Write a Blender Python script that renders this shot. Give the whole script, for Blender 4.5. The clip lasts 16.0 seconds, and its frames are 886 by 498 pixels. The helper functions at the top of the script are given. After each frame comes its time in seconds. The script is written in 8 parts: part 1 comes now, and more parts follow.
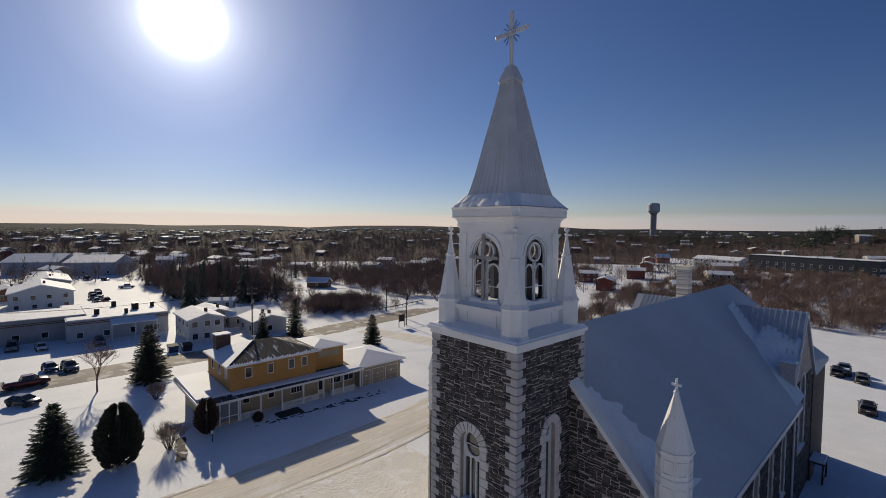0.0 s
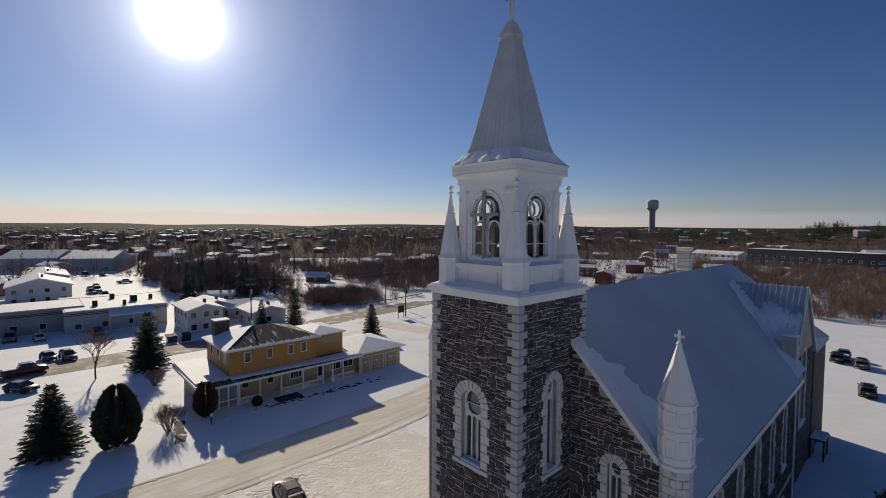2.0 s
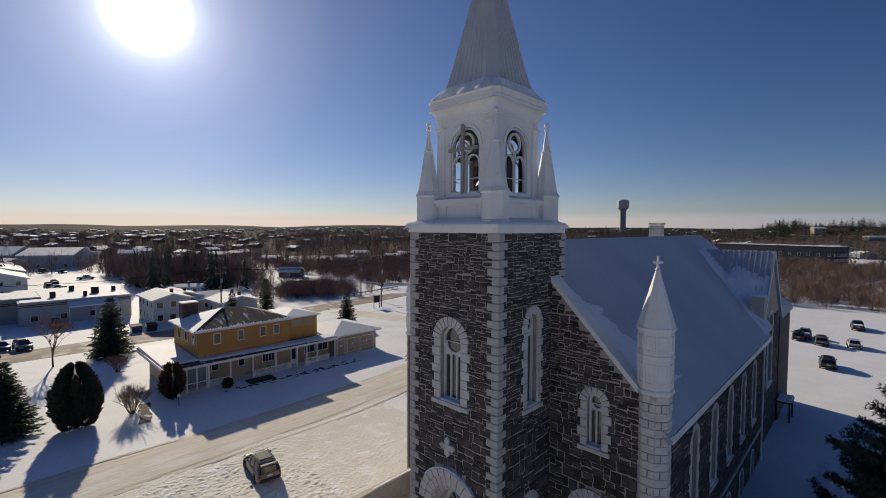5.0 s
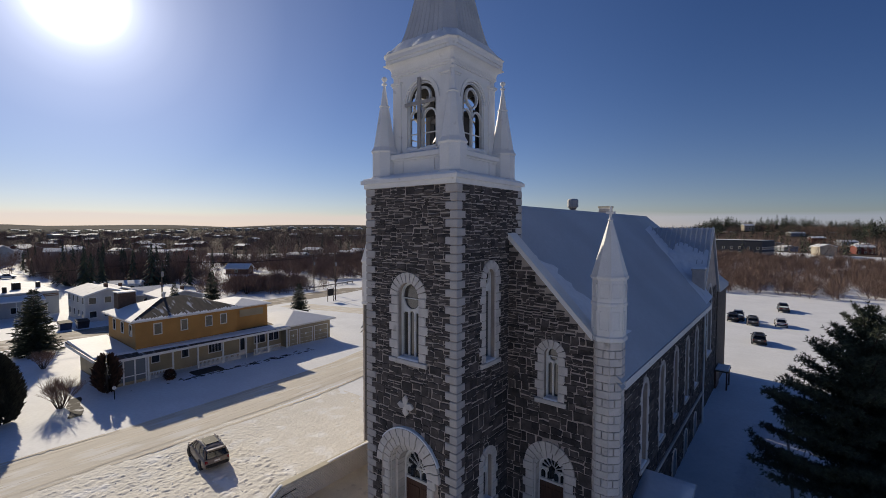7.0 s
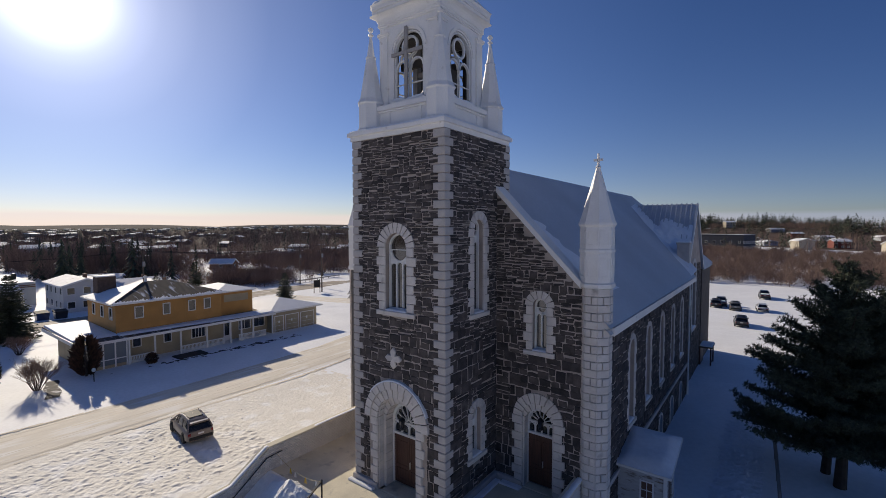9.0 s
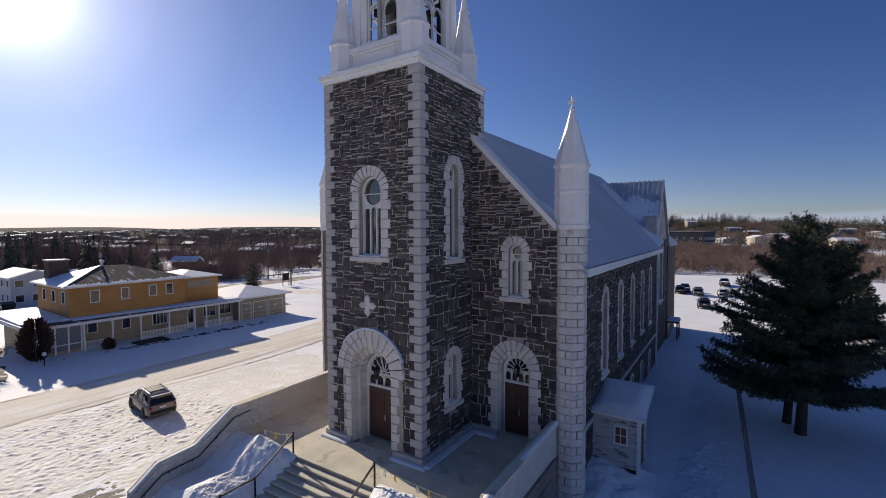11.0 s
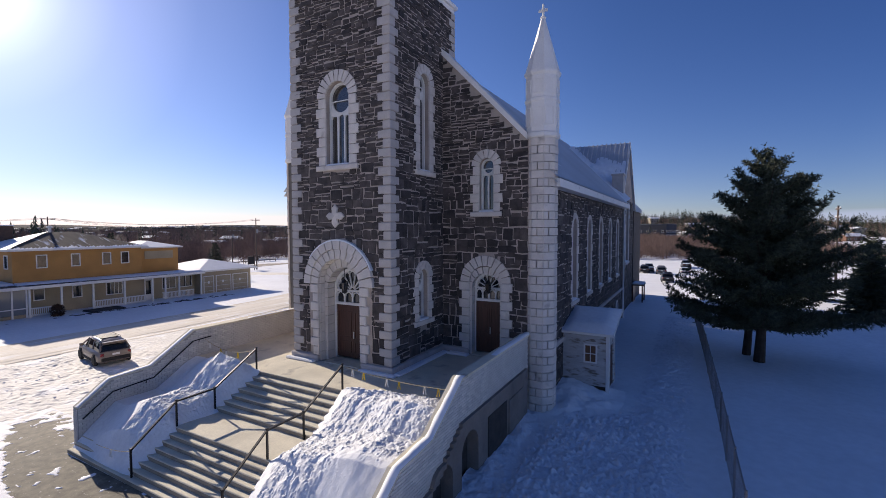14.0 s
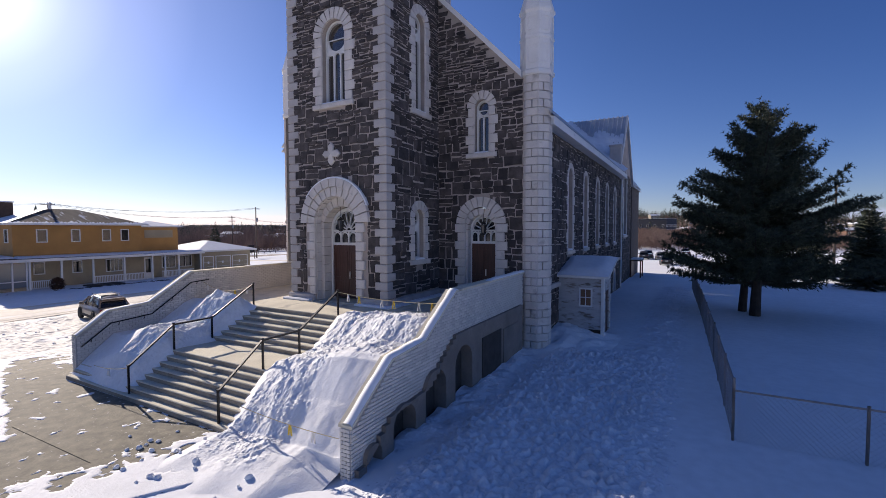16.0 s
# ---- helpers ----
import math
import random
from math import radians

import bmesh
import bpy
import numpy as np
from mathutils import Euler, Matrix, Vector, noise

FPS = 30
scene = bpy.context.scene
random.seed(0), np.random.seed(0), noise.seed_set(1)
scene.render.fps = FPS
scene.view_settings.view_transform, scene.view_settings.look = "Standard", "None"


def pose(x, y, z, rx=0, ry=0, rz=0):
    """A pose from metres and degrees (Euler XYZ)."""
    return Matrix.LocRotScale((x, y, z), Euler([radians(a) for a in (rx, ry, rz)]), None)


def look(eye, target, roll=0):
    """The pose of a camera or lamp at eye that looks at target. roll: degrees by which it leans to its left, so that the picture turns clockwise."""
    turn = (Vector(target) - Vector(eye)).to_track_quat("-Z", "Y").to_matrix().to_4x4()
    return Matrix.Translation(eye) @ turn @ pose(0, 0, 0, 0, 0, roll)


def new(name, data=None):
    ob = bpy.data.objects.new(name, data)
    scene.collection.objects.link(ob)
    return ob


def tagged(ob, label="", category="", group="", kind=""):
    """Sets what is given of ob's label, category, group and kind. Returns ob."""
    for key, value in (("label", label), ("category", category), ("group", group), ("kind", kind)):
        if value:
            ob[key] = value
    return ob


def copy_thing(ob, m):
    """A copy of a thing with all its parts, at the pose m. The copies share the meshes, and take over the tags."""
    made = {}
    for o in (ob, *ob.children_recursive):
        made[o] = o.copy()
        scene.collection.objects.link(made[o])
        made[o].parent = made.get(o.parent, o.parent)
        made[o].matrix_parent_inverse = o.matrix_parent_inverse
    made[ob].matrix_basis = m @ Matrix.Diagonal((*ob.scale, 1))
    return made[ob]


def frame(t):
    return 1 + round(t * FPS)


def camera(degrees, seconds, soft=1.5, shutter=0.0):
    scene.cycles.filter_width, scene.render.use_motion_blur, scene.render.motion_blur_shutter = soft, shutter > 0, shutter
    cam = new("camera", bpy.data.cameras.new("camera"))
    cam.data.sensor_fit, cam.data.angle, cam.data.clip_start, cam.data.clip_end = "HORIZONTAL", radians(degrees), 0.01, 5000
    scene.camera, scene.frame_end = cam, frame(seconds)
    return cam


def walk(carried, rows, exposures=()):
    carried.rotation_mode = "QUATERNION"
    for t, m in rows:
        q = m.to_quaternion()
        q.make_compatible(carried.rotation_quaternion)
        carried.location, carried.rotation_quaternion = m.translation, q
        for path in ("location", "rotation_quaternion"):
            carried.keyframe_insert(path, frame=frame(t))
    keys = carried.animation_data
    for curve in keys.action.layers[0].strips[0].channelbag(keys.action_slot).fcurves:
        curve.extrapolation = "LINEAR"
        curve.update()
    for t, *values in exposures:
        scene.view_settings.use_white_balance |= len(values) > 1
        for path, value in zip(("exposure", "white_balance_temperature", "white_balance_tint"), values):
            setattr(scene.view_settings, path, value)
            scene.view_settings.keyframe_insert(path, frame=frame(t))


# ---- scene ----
cam = camera(89.5, 16.0, 0.75)
PATH = [
    (0, (11.991, -15.583, 24.867), (10.01, -13.754, 24.743), 0.5),
    (0.5, (11.968, -15.615, 24.358), (9.989, -13.784, 24.231), 0.5),
    (1, (11.938, -15.594, 23.869), (9.96, -13.761, 23.738), 0.5),
    (1.5, (11.895, -15.536, 23.369), (9.917, -13.703, 23.236), 0.4),
    (2, (11.871, -15.534, 22.816), (9.894, -13.7, 22.684), 0.3),
    (2.5, (11.84, -15.509, 22.338), (9.864, -13.673, 22.208), 0.3),
    (3, (11.764, -15.503, 21.812), (9.792, -13.663, 21.678), 0.2),
    (3.5, (11.717, -15.491, 21.299), (9.744, -13.651, 21.167), 0.2),
    (4, (11.684, -15.48, 20.762), (9.713, -13.642, 20.629), 0.2),
    (4.5, (11.622, -15.459, 20.181), (9.654, -13.615, 20.052), 0.3),
    (5, (11.548, -15.41, 19.603), (9.674, -13.469, 19.479), 0.2),
    (5.2, (11.507, -15.409, 19.443), (9.711, -13.397, 19.313), 0.1),
    (7.5, (11.29, -15.266, 16.864), (9.631, -13.14, 16.74), 0.1),
    (8, (11.274, -15.255, 16.304), (9.632, -13.115, 16.18), 0.1),
    (8.5, (11.258, -15.254, 15.776), (9.631, -13.103, 15.648), -0.0),
    (11, (10.967, -15.202, 12.496), (9.501, -12.938, 12.382), -0.2),
    (11.5, (10.878, -15.181, 11.895), (9.464, -12.884, 11.776), -0.3),
    (12, (10.818, -15.08, 11.219), (9.454, -12.752, 11.096), -0.3),
    (12.5, (10.769, -15.038, 10.514), (9.438, -12.691, 10.39), -0.4),
    (13, (10.778, -15.05, 9.783), (9.461, -12.695, 9.665), -0.2),
    (13.5, (10.769, -15.0, 9.137), (9.458, -12.641, 9.017), -0.1),
    (14, (10.835, -15.009, 8.481), (9.522, -12.654, 8.362), -0.1),
    (14.5, (10.9, -14.998, 7.822), (9.585, -12.643, 7.703), -0.1),
    (15, (10.959, -15.05, 7.136), (9.646, -12.694, 7.021), -0.1),
    (15.5, (11.04, -15.097, 6.406), (9.725, -12.741, 6.291), -0.2),
    (16, (11.16, -15.143, 5.719), (9.844, -12.789, 5.598), -0.2),
]
walk(cam, [(t, look(eye, target, roll)) for t, eye, target, roll in PATH],
     [(0, -0.04, 6250, 26), (4.5, -0.04, 6250, 26), (8.5, 0.18, 6150, 28), (11, 0.42, 6050, 31), (13.5, 0.64, 5950, 33), (16, 0.7, 5900, 34)])

# ---- light ----
SUN_DIR = Vector((-0.905, 0.210, 0.368)).normalized()
SUN_EL = math.asin(SUN_DIR.z)
SUN_AZ = math.atan2(SUN_DIR.x, SUN_DIR.y)
world = bpy.data.worlds.new("winter_sky")
scene.world = world
world.use_nodes = True
wn, wl = world.node_tree.nodes, world.node_tree.links
wn.clear()
sky = wn.new("ShaderNodeTexSky")
sky.sky_type = "NISHITA"
sky.sun_disc = False
sky.sun_elevation, sky.sun_rotation = SUN_EL, SUN_AZ
sky.altitude, sky.air_density, sky.dust_density, sky.ozone_density = 300, 0.9, 0.05, 2.5
bg = wn.new("ShaderNodeBackground")
bg.inputs["Strength"].default_value = 0.056
deep = wn.new("ShaderNodeHueSaturation")
deep.inputs["Hue"].default_value, deep.inputs["Saturation"].default_value = 0.505, 1.2
wl.new(sky.outputs[0], deep.inputs["Color"])
cast = wn.new("ShaderNodeMix")
cast.data_type, cast.blend_type = "RGBA", "MULTIPLY"
cast.inputs[0].default_value, cast.inputs[7].default_value = 1.0, (1.05, 1.0, 1.0, 1)
wl.new(deep.outputs[0], cast.inputs[6])
# the sky grows deeper a quarter of the way round from the sun, and bluer towards the horizon there
tc = wn.new("ShaderNodeTexCoord")
axes = wn.new("ShaderNodeSeparateXYZ")
wl.new(tc.outputs["Generated"], axes.inputs[0])
wisp = wn.new("ShaderNodeTexNoise")
wisp.inputs["Scale"].default_value, wisp.inputs["Detail"].default_value = 3.0, 5.0
stretch = wn.new("ShaderNodeMapping")
stretch.inputs["Scale"].default_value = (1, 1, 14)
wl.new(tc.outputs["Generated"], stretch.inputs["Vector"])
wl.new(stretch.outputs[0], wisp.inputs["Vector"])
edge = wn.new("ShaderNodeMath")
edge.operation = "MULTIPLY_ADD"
edge.inputs[1].default_value = 0.022
wl.new(wisp.outputs["Fac"], edge.inputs[0])
wl.new(axes.outputs["Z"], edge.inputs[2])
low = wn.new("ShaderNodeMapRange")
for i, w in enumerate((0.034, 0.044, 0.7, 0.0)):
    low.inputs[i + 1].default_value = w
wl.new(edge.outputs[0], low.inputs[0])
side = wn.new("ShaderNodeMapRange")
for i, w in enumerate((0.0, -0.65, 0.0, 1.0)):
    side.inputs[i + 1].default_value = w
wl.new(axes.outputs["X"], side.inputs[0])
thick = wn.new("ShaderNodeMapRange")
for i, w in enumerate((0.0, 1.0, 0.6, 1.0)):
    thick.inputs[i + 1].default_value = w
wl.new(side.outputs[0], thick.inputs[0])
cover = wn.new("ShaderNodeMath")
cover.operation = "MULTIPLY"
wl.new(low.outputs[0], cover.inputs[0])
wl.new(thick.outputs[0], cover.inputs[1])
bank = wn.new("ShaderNodeMix")
bank.data_type = "RGBA"
tone = wn.new("ShaderNodeMix")
tone.data_type = "RGBA"
tone.inputs[6].default_value, tone.inputs[7].default_value = (6.2, 7.2, 8.6, 1), (11.5, 10.4, 8.4, 1)
wl.new(side.outputs[0], tone.inputs[0])
wl.new(tone.outputs[2], bank.inputs[7])
wl.new(cover.outputs[0], bank.inputs[0])
away = wn.new("ShaderNodeValToRGB")
els = away.color_ramp.elements
els[0].position, els[0].color = 0.27, (1, 1, 1, 1)
els[1].position, els[1].color = 0.80, (1.0, 1.0, 1.0, 1)
for at, c in ((0.36, (0.89, 0.91, 0.93)), (0.48, (0.70, 0.80, 0.90)), (0.62, (0.80, 0.87, 0.95))):
    els.new(at).color = (*c, 1)
from_sun = wn.new("ShaderNodeVectorMath")
from_sun.operation = "DOT_PRODUCT"
from_sun.inputs[1].default_value = SUN_DIR
wl.new(tc.outputs["Generated"], from_sun.inputs[0])
arc = wn.new("ShaderNodeMath")
arc.operation = "ARCCOSINE"
wl.new(from_sun.outputs["Value"], arc.inputs[0])
turn = wn.new("ShaderNodeMath")
turn.operation = "DIVIDE"
turn.inputs[1].default_value = math.pi
wl.new(arc.outputs[0], turn.inputs[0])
wl.new(turn.outputs[0], away.inputs[0])
deeper = wn.new("ShaderNodeMix")
deeper.data_type, deeper.blend_type = "RGBA", "MULTIPLY"
deeper.inputs[0].default_value = 1.0
wl.new(cast.outputs[2], deeper.inputs[6])
wl.new(away.outputs[0], deeper.inputs[7])
wl.new(deeper.outputs[2], bank.inputs[6])
wl.new(bank.outputs[2], bg.inputs["Color"])
# the sun's own disc and its aureole in the thin winter haze
dot = wn.new("ShaderNodeVectorMath")
dot.operation = "DOT_PRODUCT"
dot.inputs[1].default_value = SUN_DIR
wl.new(tc.outputs["Generated"], dot.inputs[0])
ramp = wn.new("ShaderNodeValToRGB")
ramp.color_ramp.interpolation = "LINEAR"
els = ramp.color_ramp.elements
els[0].position, els[0].color = 0.08, (0, 0, 0, 1)
els[1].position, els[1].color = 1.0, (1, 1, 1, 1)
REACH = 68.75
for deg, v in ((45.6, 0.005), (32.9, 0.014), (25.8, 0.024), (18.2, 0.046), (11.5, 0.10), (8.1, 0.16), (6.4, 0.22), (5.3, 0.28), (4.3, 0.38), (3.2, 0.62), (2.2, 1.0)):
    e = els.new(1 - deg / REACH)
    e.color = (v * 0.93, v, v * 0.9, 1)
angle = wn.new("ShaderNodeMath")
angle.operation = "ARCCOSINE"
wl.new(dot.outputs["Value"], angle.inputs[0])
near_sun = wn.new("ShaderNodeMapRange")
for i, w in enumerate((0.0, radians(REACH), 1.0, 0.0)):
    near_sun.inputs[i + 1].default_value = w
wl.new(angle.outputs[0], near_sun.inputs[0])
wl.new(near_sun.outputs[0], ramp.inputs[0])
glow = wn.new("ShaderNodeBackground")
glow.inputs["Strength"].default_value = 1.9
wl.new(ramp.outputs[0], glow.inputs["Color"])
both = wn.new("ShaderNodeAddShader")
wl.new(bg.outputs[0], both.inputs[0])
wl.new(glow.outputs[0], both.inputs[1])
out = wn.new("ShaderNodeOutputWorld")
wl.new(both.outputs[0], out.inputs["Surface"])

sun = new("sun", bpy.data.lights.new("sun", "SUN"))
sun.data.energy, sun.data.angle, sun.data.color = 3.9, radians(0.6), (0.98, 0.92, 0.62)
sun.matrix_world = look((0, 0, 0), -SUN_DIR) @ pose(0, 0, 0)
scene.view_settings.exposure = 0.0

# ---- materials ----
def mat(name, col, rough=0.8, metal=0.0, var=0.25, scale=3.0, fine=40.0, bump=0.3, bscale=None, dist=0.02, island=False, rand=0.0, stain=None, spec=0.5, coord="Object", stretch=(1, 1, 1)):
    """A surface with a coarse and a fine variation of its colour, relief, and stains of their own shape."""
    m = bpy.data.materials.new(name)
    m.use_nodes = True
    n, l = m.node_tree.nodes, m.node_tree.links
    b = n["Principled BSDF"]
    b.inputs["Roughness"].default_value, b.inputs["Metallic"].default_value = rough, metal
    b.inputs["Specular IOR Level"].default_value = spec
    t = n.new("ShaderNodeTexCoord")
    geo = n.new("ShaderNodeNewGeometry")
    mp = n.new("ShaderNodeMapping")
    mp.inputs["Scale"].default_value = stretch
    l.new(geo.outputs["Position"] if coord == "World" else t.outputs[coord], mp.inputs["Vector"])

    def noise_of(s, detail=4.0):
        x = n.new("ShaderNodeTexNoise")
        x.inputs["Scale"].default_value, x.inputs["Detail"].default_value = s, detail
        l.new(mp.outputs[0], x.inputs["Vector"])
        return x.outputs["Fac"]

    def mixed(kind, fac, a, c):
        x = n.new("ShaderNodeMix")
        x.data_type, x.blend_type = "RGBA", kind
        for i, v in ((0, fac), (6, a), (7, c)):
            if isinstance(v, (int, float)):
                x.inputs[i].default_value = v
            elif isinstance(v, tuple):
                x.inputs[i].default_value = (*v[:3], 1)
            else:
                l.new(v, x.inputs[i])
        return x.outputs[2]

    def spread(v, lo, hi, a=0.0, c=1.0):
        x = n.new("ShaderNodeMapRange")
        for i, w in enumerate((lo, hi, a, c)):
            x.inputs[i + 1].default_value = w
        l.new(v, x.inputs[0])
        return x.outputs[0]

    coarse, grain = noise_of(scale), noise_of(fine, 3.0)
    dark, light = tuple(c * (1 - var) for c in col), tuple(min(1, c * (1 + var)) for c in col)
    c = mixed("MIX", spread(coarse, 0.3, 0.7), dark, light)
    c = mixed("MIX", spread(grain, 0.35, 0.75, 0, 0.35), c, tuple(x * (1 - var) * 0.8 for x in col))
    if island or rand:
        r = n.new("ShaderNodeObjectInfo").outputs["Random"] if rand else geo.outputs["Random Per Island"]
        k = rand or 0.5
        c = mixed("MULTIPLY", 1.0, c, mixed("MIX", r, (1 - k, 1 - k, 1 - k * 0.9), (1 + k, 1 + k * 0.93, 1 + k * 0.85)))
    if stain:
        c = mixed("MIX", spread(noise_of(stain[1], 6.0), stain[2], stain[2] + 0.12), c, stain[0])
    l.new(c, b.inputs["Base Color"])
    if bump:
        bp = n.new("ShaderNodeBump")
        bp.inputs["Strength"].default_value, bp.inputs["Distance"].default_value = bump, dist
        l.new(noise_of(bscale or fine, 5.0), bp.inputs["Height"])
        l.new(bp.outputs[0], b.inputs["Normal"])
    return m


STONE = mat("dark_fieldstone", (0.075, 0.063, 0.058), 0.85, var=0.45, scale=2.5, fine=18, bump=0.7, dist=0.035, island=True, coord="World")
STONE_P = mat("dark_fieldstone_piece", (0.075, 0.063, 0.058), 0.85, var=0.45, scale=2.5, fine=18, bump=0.7, dist=0.035, rand=0.4, coord="World")
MORTAR = mat("pale_mortar", (0.43, 0.365, 0.315), 0.95, var=0.2, scale=1.2, fine=30, bump=0.5, coord="World")
QUOIN = mat("pale_dressed_stone", (0.62, 0.58, 0.53), 0.85, var=0.12, scale=1.5, fine=25, bump=0.45, island=True, coord="World", stain=((0.40, 0.36, 0.32), 1.7, 0.62))
PAINT = mat("white_paint", (0.82, 0.80, 0.77), 0.55, var=0.06, scale=0.8, fine=20, bump=0.12, stain=((0.52, 0.49, 0.45), 2.3, 0.66), coord="World")
TIN = mat("painted_tin", (0.60, 0.59, 0.58), 0.5, metal=0.2, var=0.1, scale=0.9, fine=15, bump=0.15, coord="World")
SNOW = mat("snow", (0.86, 0.87, 0.88), 0.75, var=0.05, scale=0.25, fine=3.0, bump=0.22, bscale=4.0, dist=0.05, spec=0.3, coord="World")
ROUGHSNOW = mat("ploughed_snow", (0.84, 0.85, 0.86), 0.75, var=0.06, scale=1.2, fine=9.0, bump=0.4, bscale=24.0, dist=0.03, spec=0.3, coord="World")
ROOFSNOW = mat("roof_snow", (0.80, 0.82, 0.85), 0.7, var=0.05, scale=0.35, fine=4.0, bump=0.25, bscale=1.5, dist=0.08, coord="World")
FROST = mat("frosted_metal_roof", (0.50, 0.525, 0.56), 0.55, metal=0.1, var=0.10, scale=0.16, fine=6.0, bump=0.25, bscale=6.0, dist=0.03, coord="World")
ROAD = mat("packed_road_snow", (0.755, 0.695, 0.585), 0.85, var=0.07, scale=0.8, fine=9.0, bump=0.6, bscale=7.0, dist=0.06, spec=0.3, coord="World", stretch=(1, 0.22, 1), stain=((0.82, 0.79, 0.73), 1.1, 0.52))
YARD = mat("trodden_yard_snow", (0.80, 0.765, 0.69), 0.8, var=0.06, scale=0.7, fine=6.0, bump=0.9, bscale=3.2, dist=0.10, spec=0.3, coord="World", stain=((0.86, 0.85, 0.82), 0.6, 0.53))
STREET = mat("sanded_street", (0.27, 0.225, 0.175), 0.85, var=0.25, scale=0.25, fine=3.0, bump=0.3, bscale=4.0, coord="World", stain=((0.58, 0.53, 0.47), 0.35, 0.53))
BRUSH = mat("brushy_ground", (0.11, 0.080, 0.066), 0.95, var=0.35, scale=0.05, fine=0.6, bump=0.0, spec=0.05, coord="World", stain=((0.50, 0.50, 0.52), 0.022, 0.70))
TRODDEN = mat("trodden_snow", (0.82, 0.83, 0.86), 0.75, var=0.08, scale=0.8, fine=4.0, bump=1.0, bscale=2.6, dist=0.22, spec=0.3, coord="World")
ASPHALT = mat("bare_asphalt", (0.165, 0.146, 0.102), 0.85, var=0.42, scale=3.0, fine=15, bump=0.6, dist=0.015, coord="World", stain=((0.62, 0.60, 0.56), 6.5, 0.64))
CONCRETE = mat("weathered_concrete", (0.67, 0.61, 0.465), 0.9, var=0.15, scale=0.8, fine=16, bump=0.3, coord="World", stain=((0.36, 0.33, 0.27), 1.1, 0.60))
FOOTING = mat("grey_brown_concrete", (0.22, 0.195, 0.17), 0.9, var=0.2, scale=0.9, fine=14, bump=0.4, coord="World", stain=((0.16, 0.14, 0.12), 1.3, 0.56))
# near-black lattice: the hollow's shade is in the colour; the hatch uses it too
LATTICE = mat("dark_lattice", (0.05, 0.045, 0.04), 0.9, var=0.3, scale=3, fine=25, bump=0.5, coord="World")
# riser faces: a darker base than the treads, with random blotches
RISER = mat("dark_riser", (0.33, 0.285, 0.22), 0.92, var=0.25, scale=1.4, fine=18, bump=0.4, coord="World", stain=((0.19, 0.16, 0.125), 1.6, 0.57))
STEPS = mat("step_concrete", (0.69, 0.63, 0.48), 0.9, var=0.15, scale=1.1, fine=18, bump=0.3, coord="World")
BRICK = mat("white_painted_brick", (0.66, 0.63, 0.58), 0.8, var=0.08, scale=2.0, fine=22, bump=0.3, island=False, rand=0.12, coord="World")
BRICKJ = mat("brick_joint", (0.42, 0.40, 0.37), 0.95, var=0.15, coord="World")
DOORWOOD = mat("dark_door_wood", (0.085, 0.034, 0.022), 0.5, var=0.3, scale=3.0, fine=30, bump=0.2, stretch=(6, 6, 0.6), coord="World")
IRON = mat("black_iron", (0.02, 0.02, 0.022), 0.45, metal=0.6, var=0.2, bump=0.1)
YELLOW = mat("ochre_siding", (0.43, 0.222, 0.058), 0.7, var=0.12, scale=0.6, fine=14, bump=0.15, coord="World")
TAN = mat("tan_siding", (0.36, 0.30, 0.20), 0.75, var=0.12, scale=0.7, fine=14, bump=0.15, coord="World")
SHINGLE = mat("brown_shingle", (0.095, 0.073, 0.058), 0.9, var=0.35, scale=1.2, fine=12, bump=0.6, coord="World", stretch=(0.35, 1.7, 0.35), stain=((0.75, 0.76, 0.78), 0.95, 0.56))
TRIM = mat("white_trim", (0.74, 0.73, 0.70), 0.6, var=0.05, bump=0.05, coord="World")
BARK = mat("bark", (0.055, 0.040, 0.030), 0.95, var=0.3, scale=3, fine=20, bump=0.6)
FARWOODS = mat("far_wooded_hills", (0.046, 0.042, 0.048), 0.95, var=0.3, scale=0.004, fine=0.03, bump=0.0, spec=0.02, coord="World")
TWIG = mat("bare_twigs", (0.23, 0.157, 0.122), 0.95, var=0.3, bump=0.0, island=True)
JOINT = mat("shadowed_joint", (0.17, 0.155, 0.14), 0.95, var=0.2, coord="World")
CEDAR = mat("dark_cedar_foliage", (0.045, 0.044, 0.028), 0.9, var=0.4, bump=0.0, island=True)
RUST = mat("rusty_foliage", (0.085, 0.042, 0.026), 0.9, var=0.4, bump=0.0, island=True)
NEEDLE = mat("dark_needles", (0.062, 0.078, 0.046), 0.8, var=0.4, scale=1.5, bump=0.0, island=True)
RUBBER = mat("rubber", (0.018, 0.018, 0.018), 0.8, var=0.2, bump=0.1)
MATTBLACK = mat("matt_black_trim", (0.012, 0.012, 0.013), 0.55, var=0.1, bump=0.0, spec=0.12)
CHROME = mat("bright_metal", (0.6, 0.6, 0.6), 0.3, metal=0.9, var=0.05, bump=0.0)
YTAPE = mat("yellow_tape", (0.7, 0.5, 0.03), 0.5, var=0.1, bump=0.0)
ROPE = mat("pale_rope", (0.45, 0.38, 0.22), 0.8, var=0.2, bump=0.0)


def glass(name, col, rough=0.08):
    m = bpy.data.materials.new(name)
    m.use_nodes = True
    b = m.node_tree.nodes["Principled BSDF"]
    b.inputs["Base Color"].default_value = (*col, 1)
    b.inputs["Roughness"].default_value = rough
    b.inputs["Specular IOR Level"].default_value = 0.8
    return m


GLASS = glass("dark_window_glass", (0.018, 0.020, 0.024))
CARGLASS = glass("car_glass", (0.012, 0.013, 0.014), 0.05)


